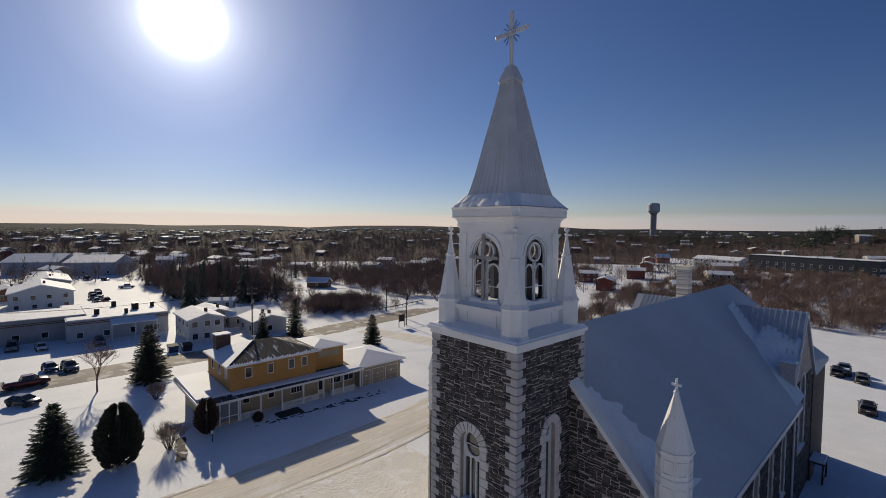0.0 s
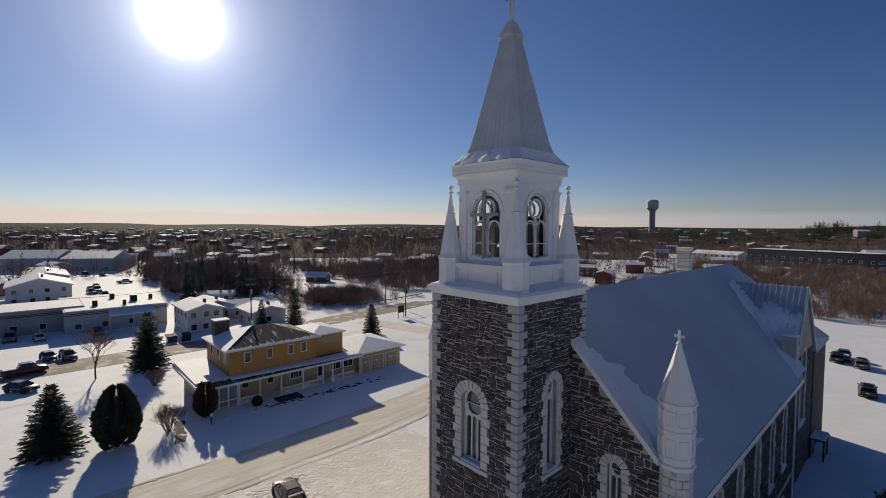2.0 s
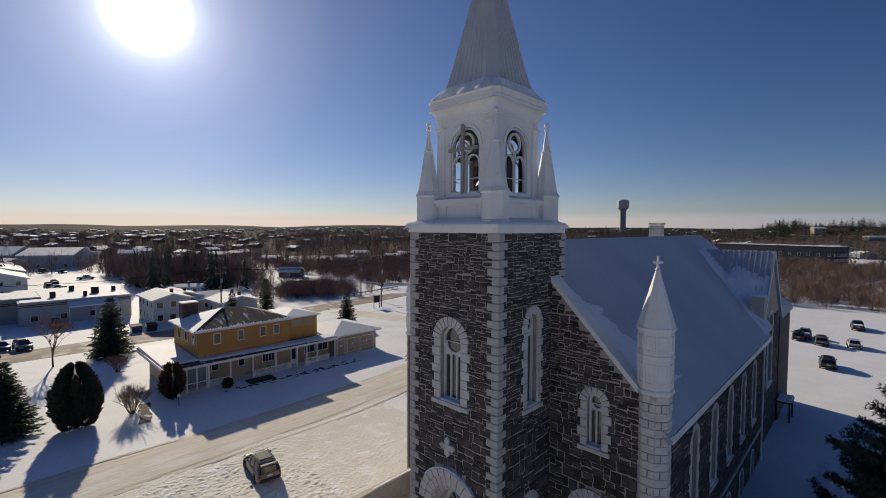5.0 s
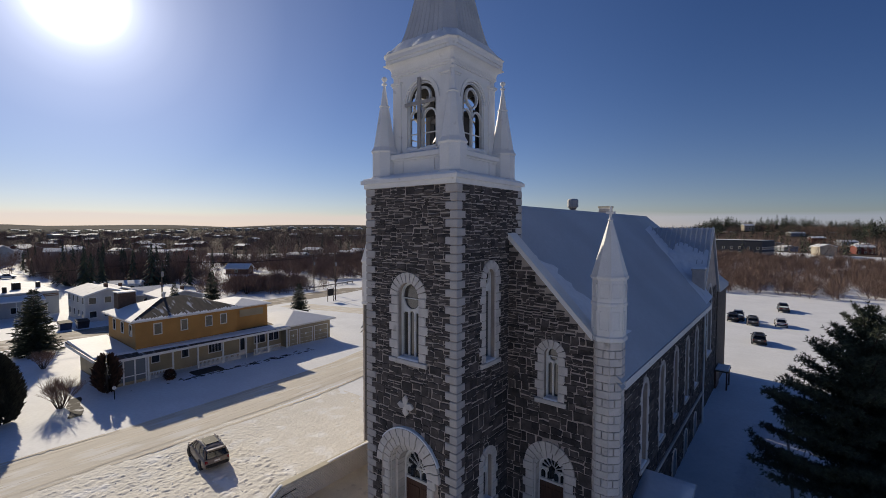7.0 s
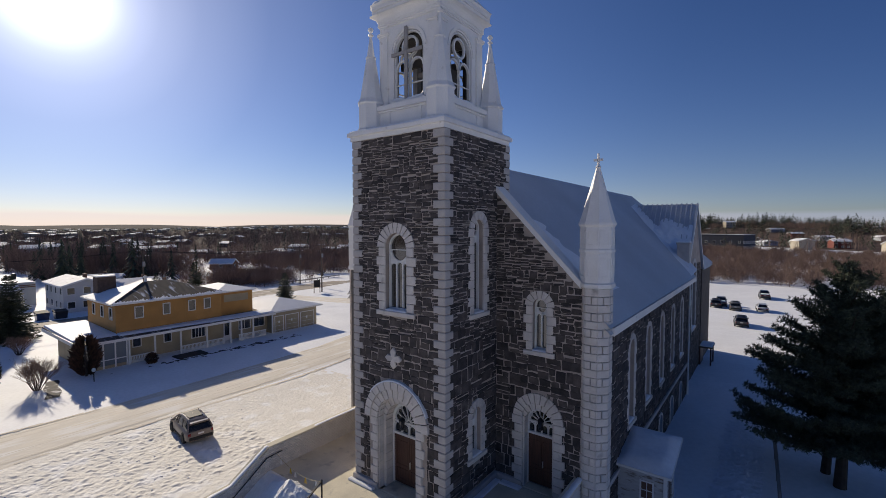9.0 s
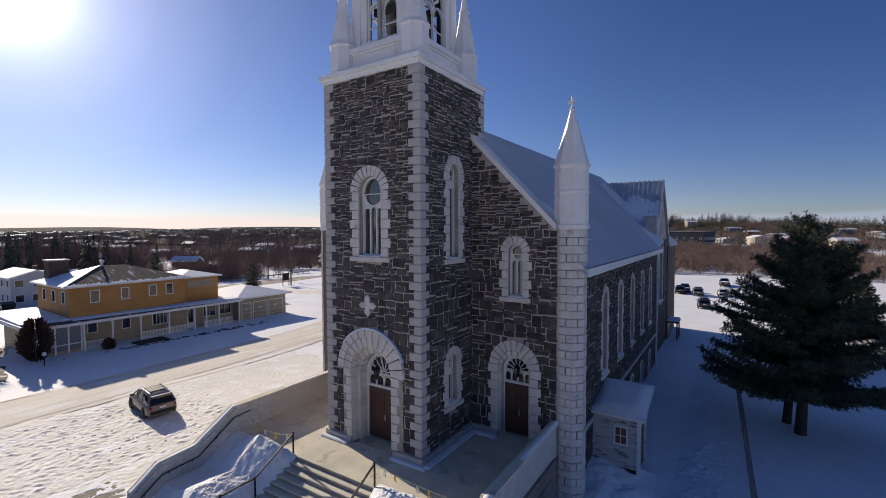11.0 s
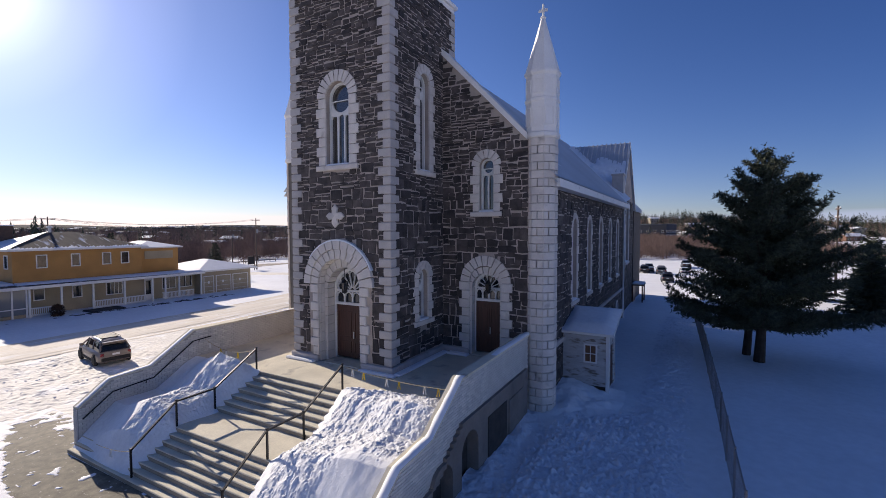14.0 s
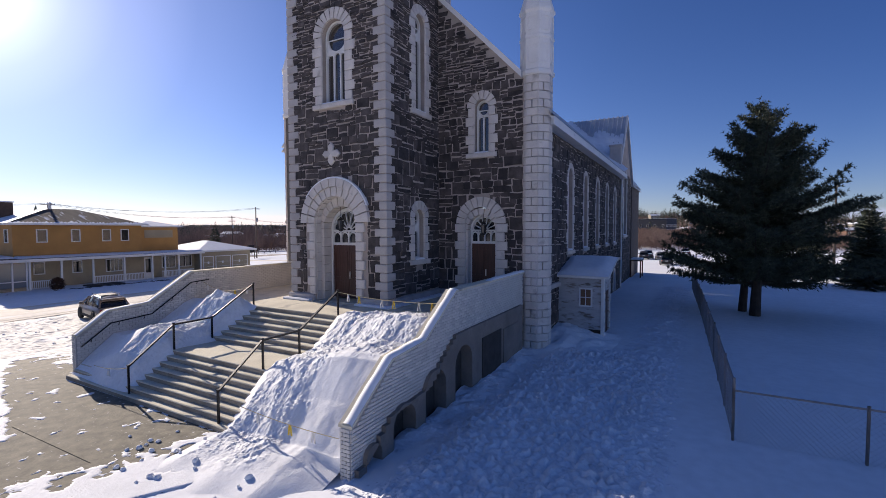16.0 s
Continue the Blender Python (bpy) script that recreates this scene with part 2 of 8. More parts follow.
def paint(name, col, rough=0.3):
    m = mat(name, col, rough, var=0.08, scale=1.0, bump=0.0, coord="Object")
    m.node_tree.nodes["Principled BSDF"].inputs["Coat Weight"].default_value = 0.4
    return m


# ---- mesh helpers ----
class Mesh:
    """Gathers corners and faces for one mesh."""

    def __init__(self):
        self.v, self.f = [], []

    def add(self, verts, faces):
        k = len(self.v)
        self.v += [tuple(p) for p in verts]
        self.f += [tuple(i + k for i in f) for f in faces]
        return self

    def hexa(self, p):
        """Eight corners: four of one side, then the four across from them."""
        a, b, d, e = Vector(p[0]), Vector(p[1]), Vector(p[3]), Vector(p[4])
        fs = [(0, 1, 2, 3), (7, 6, 5, 4), (0, 4, 5, 1), (1, 5, 6, 2), (2, 6, 7, 3), (3, 7, 4, 0)]
        if (b - a).cross(d - a).dot(e - a) > 0:
            fs = [f[::-1] for f in fs]
        return self.add(p, fs)

    def box(self, x0, x1, y0, y1, z0, z1):
        return self.hexa([(x0, y0, z0), (x1, y0, z0), (x1, y1, z0), (x0, y1, z0), (x0, y0, z1), (x1, y0, z1), (x1, y1, z1), (x0, y1, z1)])

    def cbox(self, x0, x1, y0, y1, z0, z1, c=0.02):
        """A box with chamfered edges."""
        c = min(c, abs(x1 - x0) * 0.4, abs(y1 - y0) * 0.4, abs(z1 - z0) * 0.4)
        vs, idx = [], {}
        X, Y, Z = (x0, x1), (y0, y1), (z0, z1)
        for i in (0, 1):
            for j in (0, 1):
                for k in (0, 1):
                    s = [c if q == 0 else -c for q in (i, j, k)]
                    for ax in range(3):
                        p = [X[i] + s[0], Y[j] + s[1], Z[k] + s[2]]
                        p[ax] = (X[i], Y[j], Z[k])[ax]
                        idx[i, j, k, ax] = len(vs)
                        vs.append(tuple(p))
        fs = []
        for ax in range(3):
            u, w = [q for q in range(3) if q != ax]
            for side in (0, 1):
                quad = []
                for a, b in ((0, 0), (1, 0), (1, 1), (0, 1)):
                    key = [0, 0, 0]
                    key[ax], key[u], key[w] = side, a, b
                    quad.append(idx[(*key, ax)])
                fs.append(tuple(quad))
            for a in (0, 1):
                for b in (0, 1):
                    lo, hi = [0, 0, 0], [0, 0, 0]
                    lo[u] = hi[u] = a
                    lo[w] = hi[w] = b
                    hi[ax] = 1
                    fs.append((idx[(*lo, u)], idx[(*hi, u)], idx[(*hi, w)], idx[(*lo, w)]))
        for i in (0, 1):
            for j in (0, 1):
                for k in (0, 1):
                    fs.append((idx[i, j, k, 0], idx[i, j, k, 1], idx[i, j, k, 2]))
        mid = Vector(((x0 + x1) / 2, (y0 + y1) / 2, (z0 + z1) / 2))
        good = []
        for f in fs:
            a, b, d = (Vector(vs[q]) for q in f[:3])
            cen = sum((Vector(vs[q]) for q in f), Vector()) / len(f)
            good.append(f if (b - a).cross(d - a).dot(cen - mid) > 0 else f[::-1])
        return self.add(vs, good)

    def loft(self, rings, cap=True):
        """Rings of equal count, lowest first, counter-clockwise seen from above."""
        n, k = len(rings[0]), len(self.v)
        for r in rings:
            self.v += [tuple(p) for p in r]
        for i in range(len(rings) - 1):
            for j in range(n):
                a, b = k + i * n + j, k + i * n + (j + 1) % n
                self.f.append((a, b, b + n, a + n))
        if cap:
            self.f.append(tuple(k + j for j in range(n))[::-1])
            self.f.append(tuple(k + (len(rings) - 1) * n + j for j in range(n)))
        return self

    def lathe(self, x, y, prof, n=12, phase=0.0):
        """prof: (radius, z) pairs, lowest first."""
        return self.loft([[(x + r * math.cos(phase + math.tau * j / n), y + r * math.sin(phase + math.tau * j / n), z) for j in range(n)] for r, z in prof])

    def tube(self, pts, r, n=6, r1=None):
        pts = [Vector(p) for p in pts]
        rings = []
        for i, p in enumerate(pts):
            d = (pts[min(i + 1, len(pts) - 1)] - pts[max(i - 1, 0)]).normalized()
            u = d.cross(Vector((0, 0, 1)) if abs(d.z) < 0.95 else Vector((1, 0, 0))).normalized()
            w = d.cross(u)
            q = r if r1 is None else r + (r1 - r) * i / (len(pts) - 1)
            rings.append([p + (u * math.cos(math.tau * j / n) + w * math.sin(math.tau * j / n)) * q for j in range(n)])
        return self.loft(rings)

    def build(self, name, material=None, smooth=False):
        me = bpy.data.meshes.new(name)
        me.from_pydata(self.v, [], self.f)
        if smooth:
            me.polygons.foreach_set("use_smooth", [True] * len(me.polygons))
        if material:
            me.materials.append(material)
        return me


def part(name, b, material, parent=None, label="", smooth=False):
    """Links a mesh as one object, under a thing or a part where one is given."""
    ob = new(name, b.build(name, material, smooth) if isinstance(b, Mesh) else b)
    if parent:
        ob.parent = parent
    if label:
        ob["label"] = label
    return ob


def thing(name, label, category, group="", kind="", at=None):
    ob = new(name)
    if at is not None:
        ob.matrix_basis = at
    return tagged(ob, label, category, group, kind)


def solid(name, b, material, label, category, group="", kind="", smooth=False):
    return tagged(part(name, b, material, smooth=smooth), label, category, group, kind)


class Plane:
    """A wall's own axes: u along it, v out of it, z up."""

    def __init__(self, origin, u, v):
        self.o, self.u, self.v = Vector(origin), Vector(u), Vector(v)

    def __call__(self, u, v, z):
        return self.o + self.u * u + self.v * v + Vector((0, 0, z))


def arch(cx, hw, z0, zs, n=14):
    """An arched opening: centre, half width, sill and spring heights."""
    return dict(cx=cx, hw=hw, z0=z0, zs=zs, n=n)


def head(o, u, grow=0.0):
    """The height of the opening's upper edge at u."""
    r = o["hw"] + grow
    d = max(0.0, r * r - (u - o["cx"]) ** 2)
    return o["zs"] + math.sqrt(d)


def wall(b, pl, u0, u1, z0, top, thick, openings=(), back=0.0):
    """A wall with openings that go right through it. top: a height, or a function of u."""
    tf = top if callable(top) else (lambda u: top)
    cuts = {u0, u1}
    if callable(top):
        cuts |= {u0 + (u1 - u0) * i / 12 for i in range(13)}
    wide = [dict(o, hw=o["hw"] + 0.03) for o in openings]
    for o in wide:
        cuts |= {o["cx"] - o["hw"] * math.cos(math.pi * i / o["n"]) for i in range(o["n"] + 1)}
    cuts = sorted(c for c in cuts if u0 <= c <= u1)
    for a, c in zip(cuts, cuts[1:]):
        if c - a < 1e-5:
            continue
        m, gaps = (a + c) / 2, []
        for o in wide:
            if abs(m - o["cx"]) < o["hw"]:
                gaps.append((o["z0"], o["z0"], head(o, a), head(o, c)))
        lo = (z0, z0)
        for g in sorted(gaps):
            b.hexa([pl(a, -back, lo[0]), pl(c, -back, lo[1]), pl(c, -back, g[1]), pl(a, -back, g[0]), pl(a, -back - thick, lo[0]), pl(c, -back - thick, lo[1]), pl(c, -back - thick, g[1]), pl(a, -back - thick, g[0])])
            lo = (g[2], g[3])
        b.hexa([pl(a, -back, lo[0]), pl(c, -back, lo[1]), pl(c, -back, tf(c)), pl(a, -back, tf(a)), pl(a, -back - thick, lo[0]), pl(c, -back - thick, lo[1]), pl(c, -back - thick, tf(c)), pl(a, -back - thick, tf(a))])
    return b


def pbox(b, pl, u0, u1, v0, v1, z0, z1):
    return b.hexa([pl(u0, v0, z0), pl(u1, v0, z0), pl(u1, v0, z1), pl(u0, v0, z1), pl(u0, v1, z0), pl(u1, v1, z0), pl(u1, v1, z1), pl(u0, v1, z1)])


def block(pl, u0, u1, v0, v1, z0, z1, c=0.02):
    """A dressed block whose outer face is chamfered all round."""
    b = Mesh()
    a = [pl(u0, v0, z0), pl(u1, v0, z0), pl(u1, v0, z1), pl(u0, v0, z1)]
    m = [pl(u0, v1 - c, z0), pl(u1, v1 - c, z0), pl(u1, v1 - c, z1), pl(u0, v1 - c, z1)]
    f = [pl(u0 + c, v1, z0 + c), pl(u1 - c, v1, z0 + c), pl(u1 - c, v1, z1 - c), pl(u0 + c, v1, z1 - c)]
    side = pl.u.cross(Vector((0, 0, 1))).dot(pl.v) > 0
    rings = [a, m, f]
    fs = []
    for i in (0, 1):
        for j in range(4):
            q = (i * 4 + j, i * 4 + (j + 1) % 4, i * 4 + 4 + (j + 1) % 4, i * 4 + 4 + j)
            fs.append(q if side else q[::-1])
    fs.append((8, 9, 10, 11) if side else (11, 10, 9, 8))
    return b.add([p for r in rings for p in r], fs)


def ring_block(pl, cx, zs, r0, r1, a0, a1, v0, v1, c=0.028, n=2):
    """One wedge of an arch, between two angles (radians from the right)."""
    b = Mesh()
    g = c / r1
    for i in range(n):
        s, t = a0 + g + (a1 - a0 - 2 * g) * i / n, a0 + g + (a1 - a0 - 2 * g) * (i + 1) / n
        q = [(r0, s), (r1, s), (r1, t), (r0, t)]
        b.hexa([pl(cx + r * math.cos(k), v0, zs + r * math.sin(k)) for r, k in q] + [pl(cx + r * math.cos(k), v1, zs + r * math.sin(k)) for r, k in q])
    return b

# ---- the church ----
TX0, TX1, TY0, TY1, TERR, TTOP = -5.6, 0.0, 0.0, 5.6, 2.43, 19.4
MID = -2.8
FAC = 4.37
NX0, NX1 = -10.7, 5.1
church = thing("church", "grey fieldstone church with pale quoins, white belfry and tin spire", "church")
rng = random.Random(7)

P_FRONT = Plane((0, 0, 0), (1, 0, 0), (0, -1, 0))
P_SIDE = Plane((0, 0, 0), (0, 1, 0), (1, 0, 0))
P_LEFT = Plane((TX0, 0, 0), (0, 1, 0), (-1, 0, 0))
P_FAC = Plane((0, FAC, 0), (1, 0, 0), (0, -1, 0))
P_NAVE = Plane((NX1, 0, 0), (0, 1, 0), (1, 0, 0))

o_door = arch(MID, 1.2, TERR, 6.0, 18)
o_win = arch(MID, 0.66, 11.3, 14.27)
o_swin_up = arch(2.67, 0.42, 11.15, 15.15)
o_swin_lo = arch(2.52, 0.40, 4.3, 6.25)
o_fdoor = arch(2.33, 0.80, TERR, 5.96)
o_fwin = arch(2.37, 0.36, 9.3, 11.45)
gable_top = lambda u: 17.0 - 1.03 * max(u, -5.6 - u)
nave_windows = [arch(10.4 + 4.05 * i, 0.55, 4.5, 8.55) for i in range(5)]

tower = part("tower", wall(wall(wall(wall(Mesh(), P_FRONT, TX0, TX1, 1.6, TTOP, 0.7, [o_door, o_win]), P_SIDE, 0.7, TY1, 1.6, TTOP, 0.7, [o_swin_up, o_swin_lo]), P_LEFT, 0.7, TY1, 1.6, TTOP, 0.7), Plane((0, TY1, 0), (1, 0, 0), (0, 1, 0)), TX0 + 0.7, TX1 - 0.7, 1.6, TTOP, 0.7), MORTAR, church, "pale mortar bed of the stone tower")
facade = part("facade", wall(wall(Mesh(), P_FAC, 0.0, 4.5, 0.0, gable_top, 0.7, [o_fdoor, o_fwin]), P_FAC, -10.1, -5.6, 0.0, gable_top, 0.7), MORTAR, church)
nave = part("nave", wall(Mesh(), P_NAVE, FAC + 0.3, 30.55, -1.2, 10.75, 0.7, nave_windows), MORTAR, church)
part("far_nave_wall", wall(Mesh(), Plane((NX0, 0, 0), (0, 1, 0), (-1, 0, 0)), FAC + 0.3, 31.0, -1.2, 10.75, 0.7), MORTAR, church)
part("interior_floor", Mesh().box(NX0 + 0.7, NX1 - 0.7, 0.7, 48, 2.0, 2.4), DOORWOOD, church)


def rubble(pl, u0, u1, z0, top, openings=(), grow=0.2):
    """Squared random rubble: bands of tall stones and of stones laid in two or three rows."""
    tf = top if callable(top) else (lambda u: top)
    zmax = max(tf(u0), tf(u1))
    rects, z = [], z0
    while z < zmax - 0.06:
        fine = min(1, max(0, (z - 8.0) / 4.0))
        hband = min(rng.uniform(0.34 - 0.12 * fine, 0.62 - 0.18 * fine), zmax - z)
        if zmax - z - hband < 0.12:
            hband = zmax - z
        u = u0
        while u < u1 - 0.02:
            w = rng.uniform(0.32 - 0.06 * fine, 1.06 - 0.3 * fine)
            if u1 - u - w < 0.26:
                w = u1 - u
            k = rng.random()
            rows = 1 if k < 0.55 - 0.47 * fine and w < 0.95 else 2 if k < 0.93 - 0.40 * fine else 3
            cuts = [0.0] + sorted((i + rng.uniform(-0.28, 0.28)) / rows for i in range(1, rows)) + [1.0]
            for a, c in zip(cuts, cuts[1:]):
                parts = 2 if w > 0.6 and rng.random() < 0.45 else 1
                split = rng.uniform(0.35, 0.65)
                xs = [0, 1] if parts == 1 else [0, split, 1]
                for p, q in zip(xs, xs[1:]):
                    lift = rng.uniform(-0.03, 0.03)
                    rects.append((u + w * p, u + w * q, z + hband * a + lift, z + hband * c + lift))
            u += w
        z += hband
    kept = []
    for a, c, lo, hi in rects:
        if hi > min(tf(a), tf(c)) + 0.02:
            hi = min(tf(a), tf(c))
            if hi - lo < 0.07:
                continue
        spans = [(a, c)]
        for o in openings:
            r = o["hw"] + grow
            if hi < o["z0"] - 0.15 or lo > o["zs"] + r:
                continue
            k = r if lo < o["zs"] else math.sqrt(max(0, r * r - (lo - o["zs"]) ** 2))
            nxt = []
            for s, t in spans:
                if t <= o["cx"] - k or s >= o["cx"] + k:
                    nxt.append((s, t))
                else:
                    if s < o["cx"] - k:
                        nxt.append((s, o["cx"] - k))
                    if t > o["cx"] + k:
                        nxt.append((o["cx"] + k, t))
            spans = nxt
        kept += [(s, t, lo, hi) for s, t in spans if t - s > 0.08]
    return kept


def stone(b, pl, r):
    """One rough stone, proud of its joint, with an uneven outline."""
    u0, u1, z0, z1 = r
    g, e = 0.017, min(0.034, (z1 - z0) * 0.2)
    v = rng.uniform(0.015, 0.05)
    j = lambda s: rng.uniform(-s, s)
    k = min(0.036, (z1 - z0) * 0.13)
    m = u0 + (u1 - u0) * rng.uniform(0.3, 0.7)
    n = u0 + (u1 - u0) * rng.uniform(0.3, 0.7)
    base = [(p + j(e), q + j(e)) for p, q in ((u0 + g, z0 + g), (m, z0 + g - 0.006), (u1 - g, z0 + g), (u1 - g, z1 - g), (n, z1 - g + 0.006), (u0 + g, z1 - g))]
    mid = ((u0 + u1) / 2, (z0 + z1) / 2)
    front = [(p + (k if p < mid[0] else -k) * rng.uniform(0.3, 1), q + (k if q < mid[1] else -k) * rng.uniform(0.3, 1)) for p, q in base]
    vs = [pl(p, 0.0, q) for p, q in base] + [pl(p, v + j(0.012), q) for p, q in front]
    fs = [(i, (i + 1) % 6, (i + 1) % 6 + 6, i + 6) for i in range(6)] + [(6, 7, 8, 9, 10, 11)]
    if pl.u.cross(Vector((0, 0, 1))).dot(pl.v) < 0:
        fs = [f[::-1] for f in fs]
    return b.add(vs, fs)


def masonry(owner, pl, u0, u1, z0, top, openings=(), grow=0.2, near=None):
    """Stones over a wall: those in the near stretch as pieces, the rest joined."""
    rest, pieces = Mesh(), []
    for r in rubble(pl, u0, u1, z0, top, openings, grow):
        if near and near(r):
            pieces.append(r)
        else:
            stone(rest, pl, r)
    for r in pieces[:300]:
        part("stone", stone(Mesh(), pl, r), STONE_P, owner)
    for r in pieces[300:]:
        stone(rest, pl, r)
    tagged(part("stonework", rest, STONE, owner), "dark rough-coursed fieldstone in pale mortar", kind="stuff")


def quoins(owner, x, y, sx, sy, z0, z1, h=0.38):
    """Alternating corner blocks on a corner whose faces look along sx and sy."""
    n = round((z1 - z0) / h)
    h = (z1 - z0) / n
    shapes = {}
    for i in range(n):
        a, c = (0.60, 0.36) if i % 2 else (0.35, 0.58)
        if i % 2 not in shapes:
            p, g = 0.055, 0.018
            b = Mesh()
            xs, ys = sorted((x + sx * p, x - sx * a)), sorted((y + sy * p, y - sy * c))
            b.cbox(xs[0], xs[1], ys[0], ys[1], g, h - g, 0.03)
            shapes[i % 2] = b.build("quoin", QUOIN)
        q = part("quoin", shapes[i % 2], None, owner)
        q.location.z = z0 + i * h


def surround(owner, pl, o, w=0.34, proud=0.07, sill=True, jamb=0.4, n=9, zbase=None):
    """Dressed blocks up the jambs and round the arch, and a sill."""
    z0 = o["z0"] if zbase is None else zbase
    k = max(1, round((o["zs"] - z0) / jamb))
    h = (o["zs"] - z0) / k
    for i in range(k):
        e = 0.14 if i % 2 else 0.0
        for s in (-1, 1):
            us = sorted((o["cx"] + s * o["hw"], o["cx"] + s * (o["hw"] + w + e)))
            part("jamb_block", block(pl, us[0], us[1], -0.02, proud, z0 + i * h + 0.008, z0 + (i + 1) * h - 0.008, 0.03), QUOIN, owner)
    for i in range(n):
        part("arch_block", ring_block(pl, o["cx"], o["zs"], o["hw"], o["hw"] + w + 0.06, math.pi * i / n, math.pi * (i + 1) / n, -0.02, proud), QUOIN, owner)
    if sill:
        part("sill", block(pl, o["cx"] - o["hw"] - w - 0.1, o["cx"] + o["hw"] + w + 0.1, -0.3, proud + 0.08, z0 - 0.22, z0 - 0.002, 0.03), QUOIN, owner)
        part("sill_snow", Mesh().loft([[pl(o["cx"] + s * o["hw"] * 0.98 * q, v, z0 + zz) for s, v in ((-1, proud + 0.02 - dv), (1, proud + 0.02 - dv), (1, -0.24), (-1, -0.24))][::(1 if pl.u.cross(Vector((0, 0, 1))).dot(pl.v) > 0 else -1)] for zz, q, dv in ((0, 1, 0), (0.05, 0.97, 0.02), (0.08, 0.9, 0.08))]), SNOW, owner)


def pane_shape(pl, o, v, inset=0.0, n=16):
    """The flat outline of an opening, at depth v."""
    hw = o["hw"] - inset
    pts = [(o["cx"] - hw, o["z0"] + inset), (o["cx"] + hw, o["z0"] + inset)]
    pts += [(o["cx"] + hw * math.cos(math.pi * i / n), o["zs"] + hw * math.sin(math.pi * i / n)) for i in range(n + 1)]
    k = len(pts)
    b = Mesh()
    rings = [[pl(p, v - t, q) for p, q in pts] for t in (0.012, 0)]
    if pl.u.cross(Vector((0, 0, 1))).dot(pl.v) < 0:
        rings = rings[::-1]
    return b.loft(rings)


def arc_bar(b, pl, cx, zs, r, a0, a1, t, v0, v1, n=12):
    rings = []
    for i in range(n + 1):
        a = a0 + (a1 - a0) * i / n
        c, d = math.cos(a), math.sin(a)
        rings.append([pl(cx + q * c, v, zs + q * d) for q, v in ((r - t, v0), (r, v0), (r, v1), (r - t, v1))])
    return b.loft(rings)


OLDGLASS = glass("old_church_glass", (0.05, 0.042, 0.034), 0.07)
OLDGLASS.node_tree.nodes["Principled BSDF"].inputs["IOR"].default_value = 1.75


def church_window(owner, pl, o, lights=2, v=-0.28, rose=True):
    """A white wooden frame: a round light over narrow arched ones."""
    win = part("window", pane_shape(pl, o, v - 0.05), OLDGLASS, owner, "dark glass in a white wooden frame")
    f = Mesh()
    cx, hw, t = o["cx"], o["hw"], 0.09
    pbox(f, pl, cx - hw, cx - hw + t, v - 0.06, v + 0.06, o["z0"], o["zs"])
    pbox(f, pl, cx + hw - t, cx + hw, v - 0.06, v + 0.06, o["z0"], o["zs"])
    pbox(f, pl, cx - hw + t, cx + hw - t, v - 0.06, v + 0.06, o["z0"], o["z0"] + 0.12)
    arc_bar(f, pl, cx, o["zs"], hw, 0, math.pi, t, v - 0.06, v + 0.06, 14)
    part("frame", f, TRIM, win)
    inner = hw - t
    m = Mesh()
    zr = o["zs"] - (0.12 if rose else 0.0)
    arc_bar(m, pl, cx, zr, inner, math.pi, math.tau, 0.07, v - 0.04, v + 0.04)
    step = 2 * inner / lights
    ztop = zr - inner - 0.02
    for i in range(1, lights):
        u = cx - inner + i * step
        pbox(m, pl, u - 0.04, u + 0.04, v - 0.04, v + 0.04, o["z0"] + 0.12, ztop + 0.05)
    for i in range(lights):
        u = cx - inner + (i + 0.5) * step
        arc_bar(m, pl, u, ztop - step / 2 + 0.04, step / 2, 0, math.pi, 0.045, v - 0.035, v + 0.035, 8)
    # the spandrels between the round light and the narrow ones
    for s in (-1, 1):
        for i in range(5):
            a0, a1 = math.pi * 1.5 + s * (0.2 + 0.26 * i), math.pi * 1.5 + s * (0.46 + 0.26 * i)
            p = [(cx + inner * math.cos(a), zr + inner * math.sin(a)) for a in (a0, a1)]
            q = [(p[0][0], ztop - step / 2 + 0.12), (p[1][0], ztop - step / 2 + 0.12)]
            c = [p[0], p[1], q[1], q[0]]
            if abs(p[0][0] - cx) < inner * 0.99:
                lowz = [max(zz, ztop - 0.02 - 0.3 * step) for _, zz in q]
                c = [p[0], p[1], (p[1][0], lowz[1]), (p[0][0], lowz[0])]
                m.hexa([pl(a, v - 0.03, z) for a, z in c] + [pl(a, v + 0.03, z) for a, z in c])
    part("mullion", m, TRIM, win)
    pbar = Mesh()
    pbox(pbar, pl, cx - inner, cx + inner, v - 0.02, v + 0.02, zr - 0.02, zr + 0.02)
    part("glazing_bar", pbar, TRIM, win)
    return win


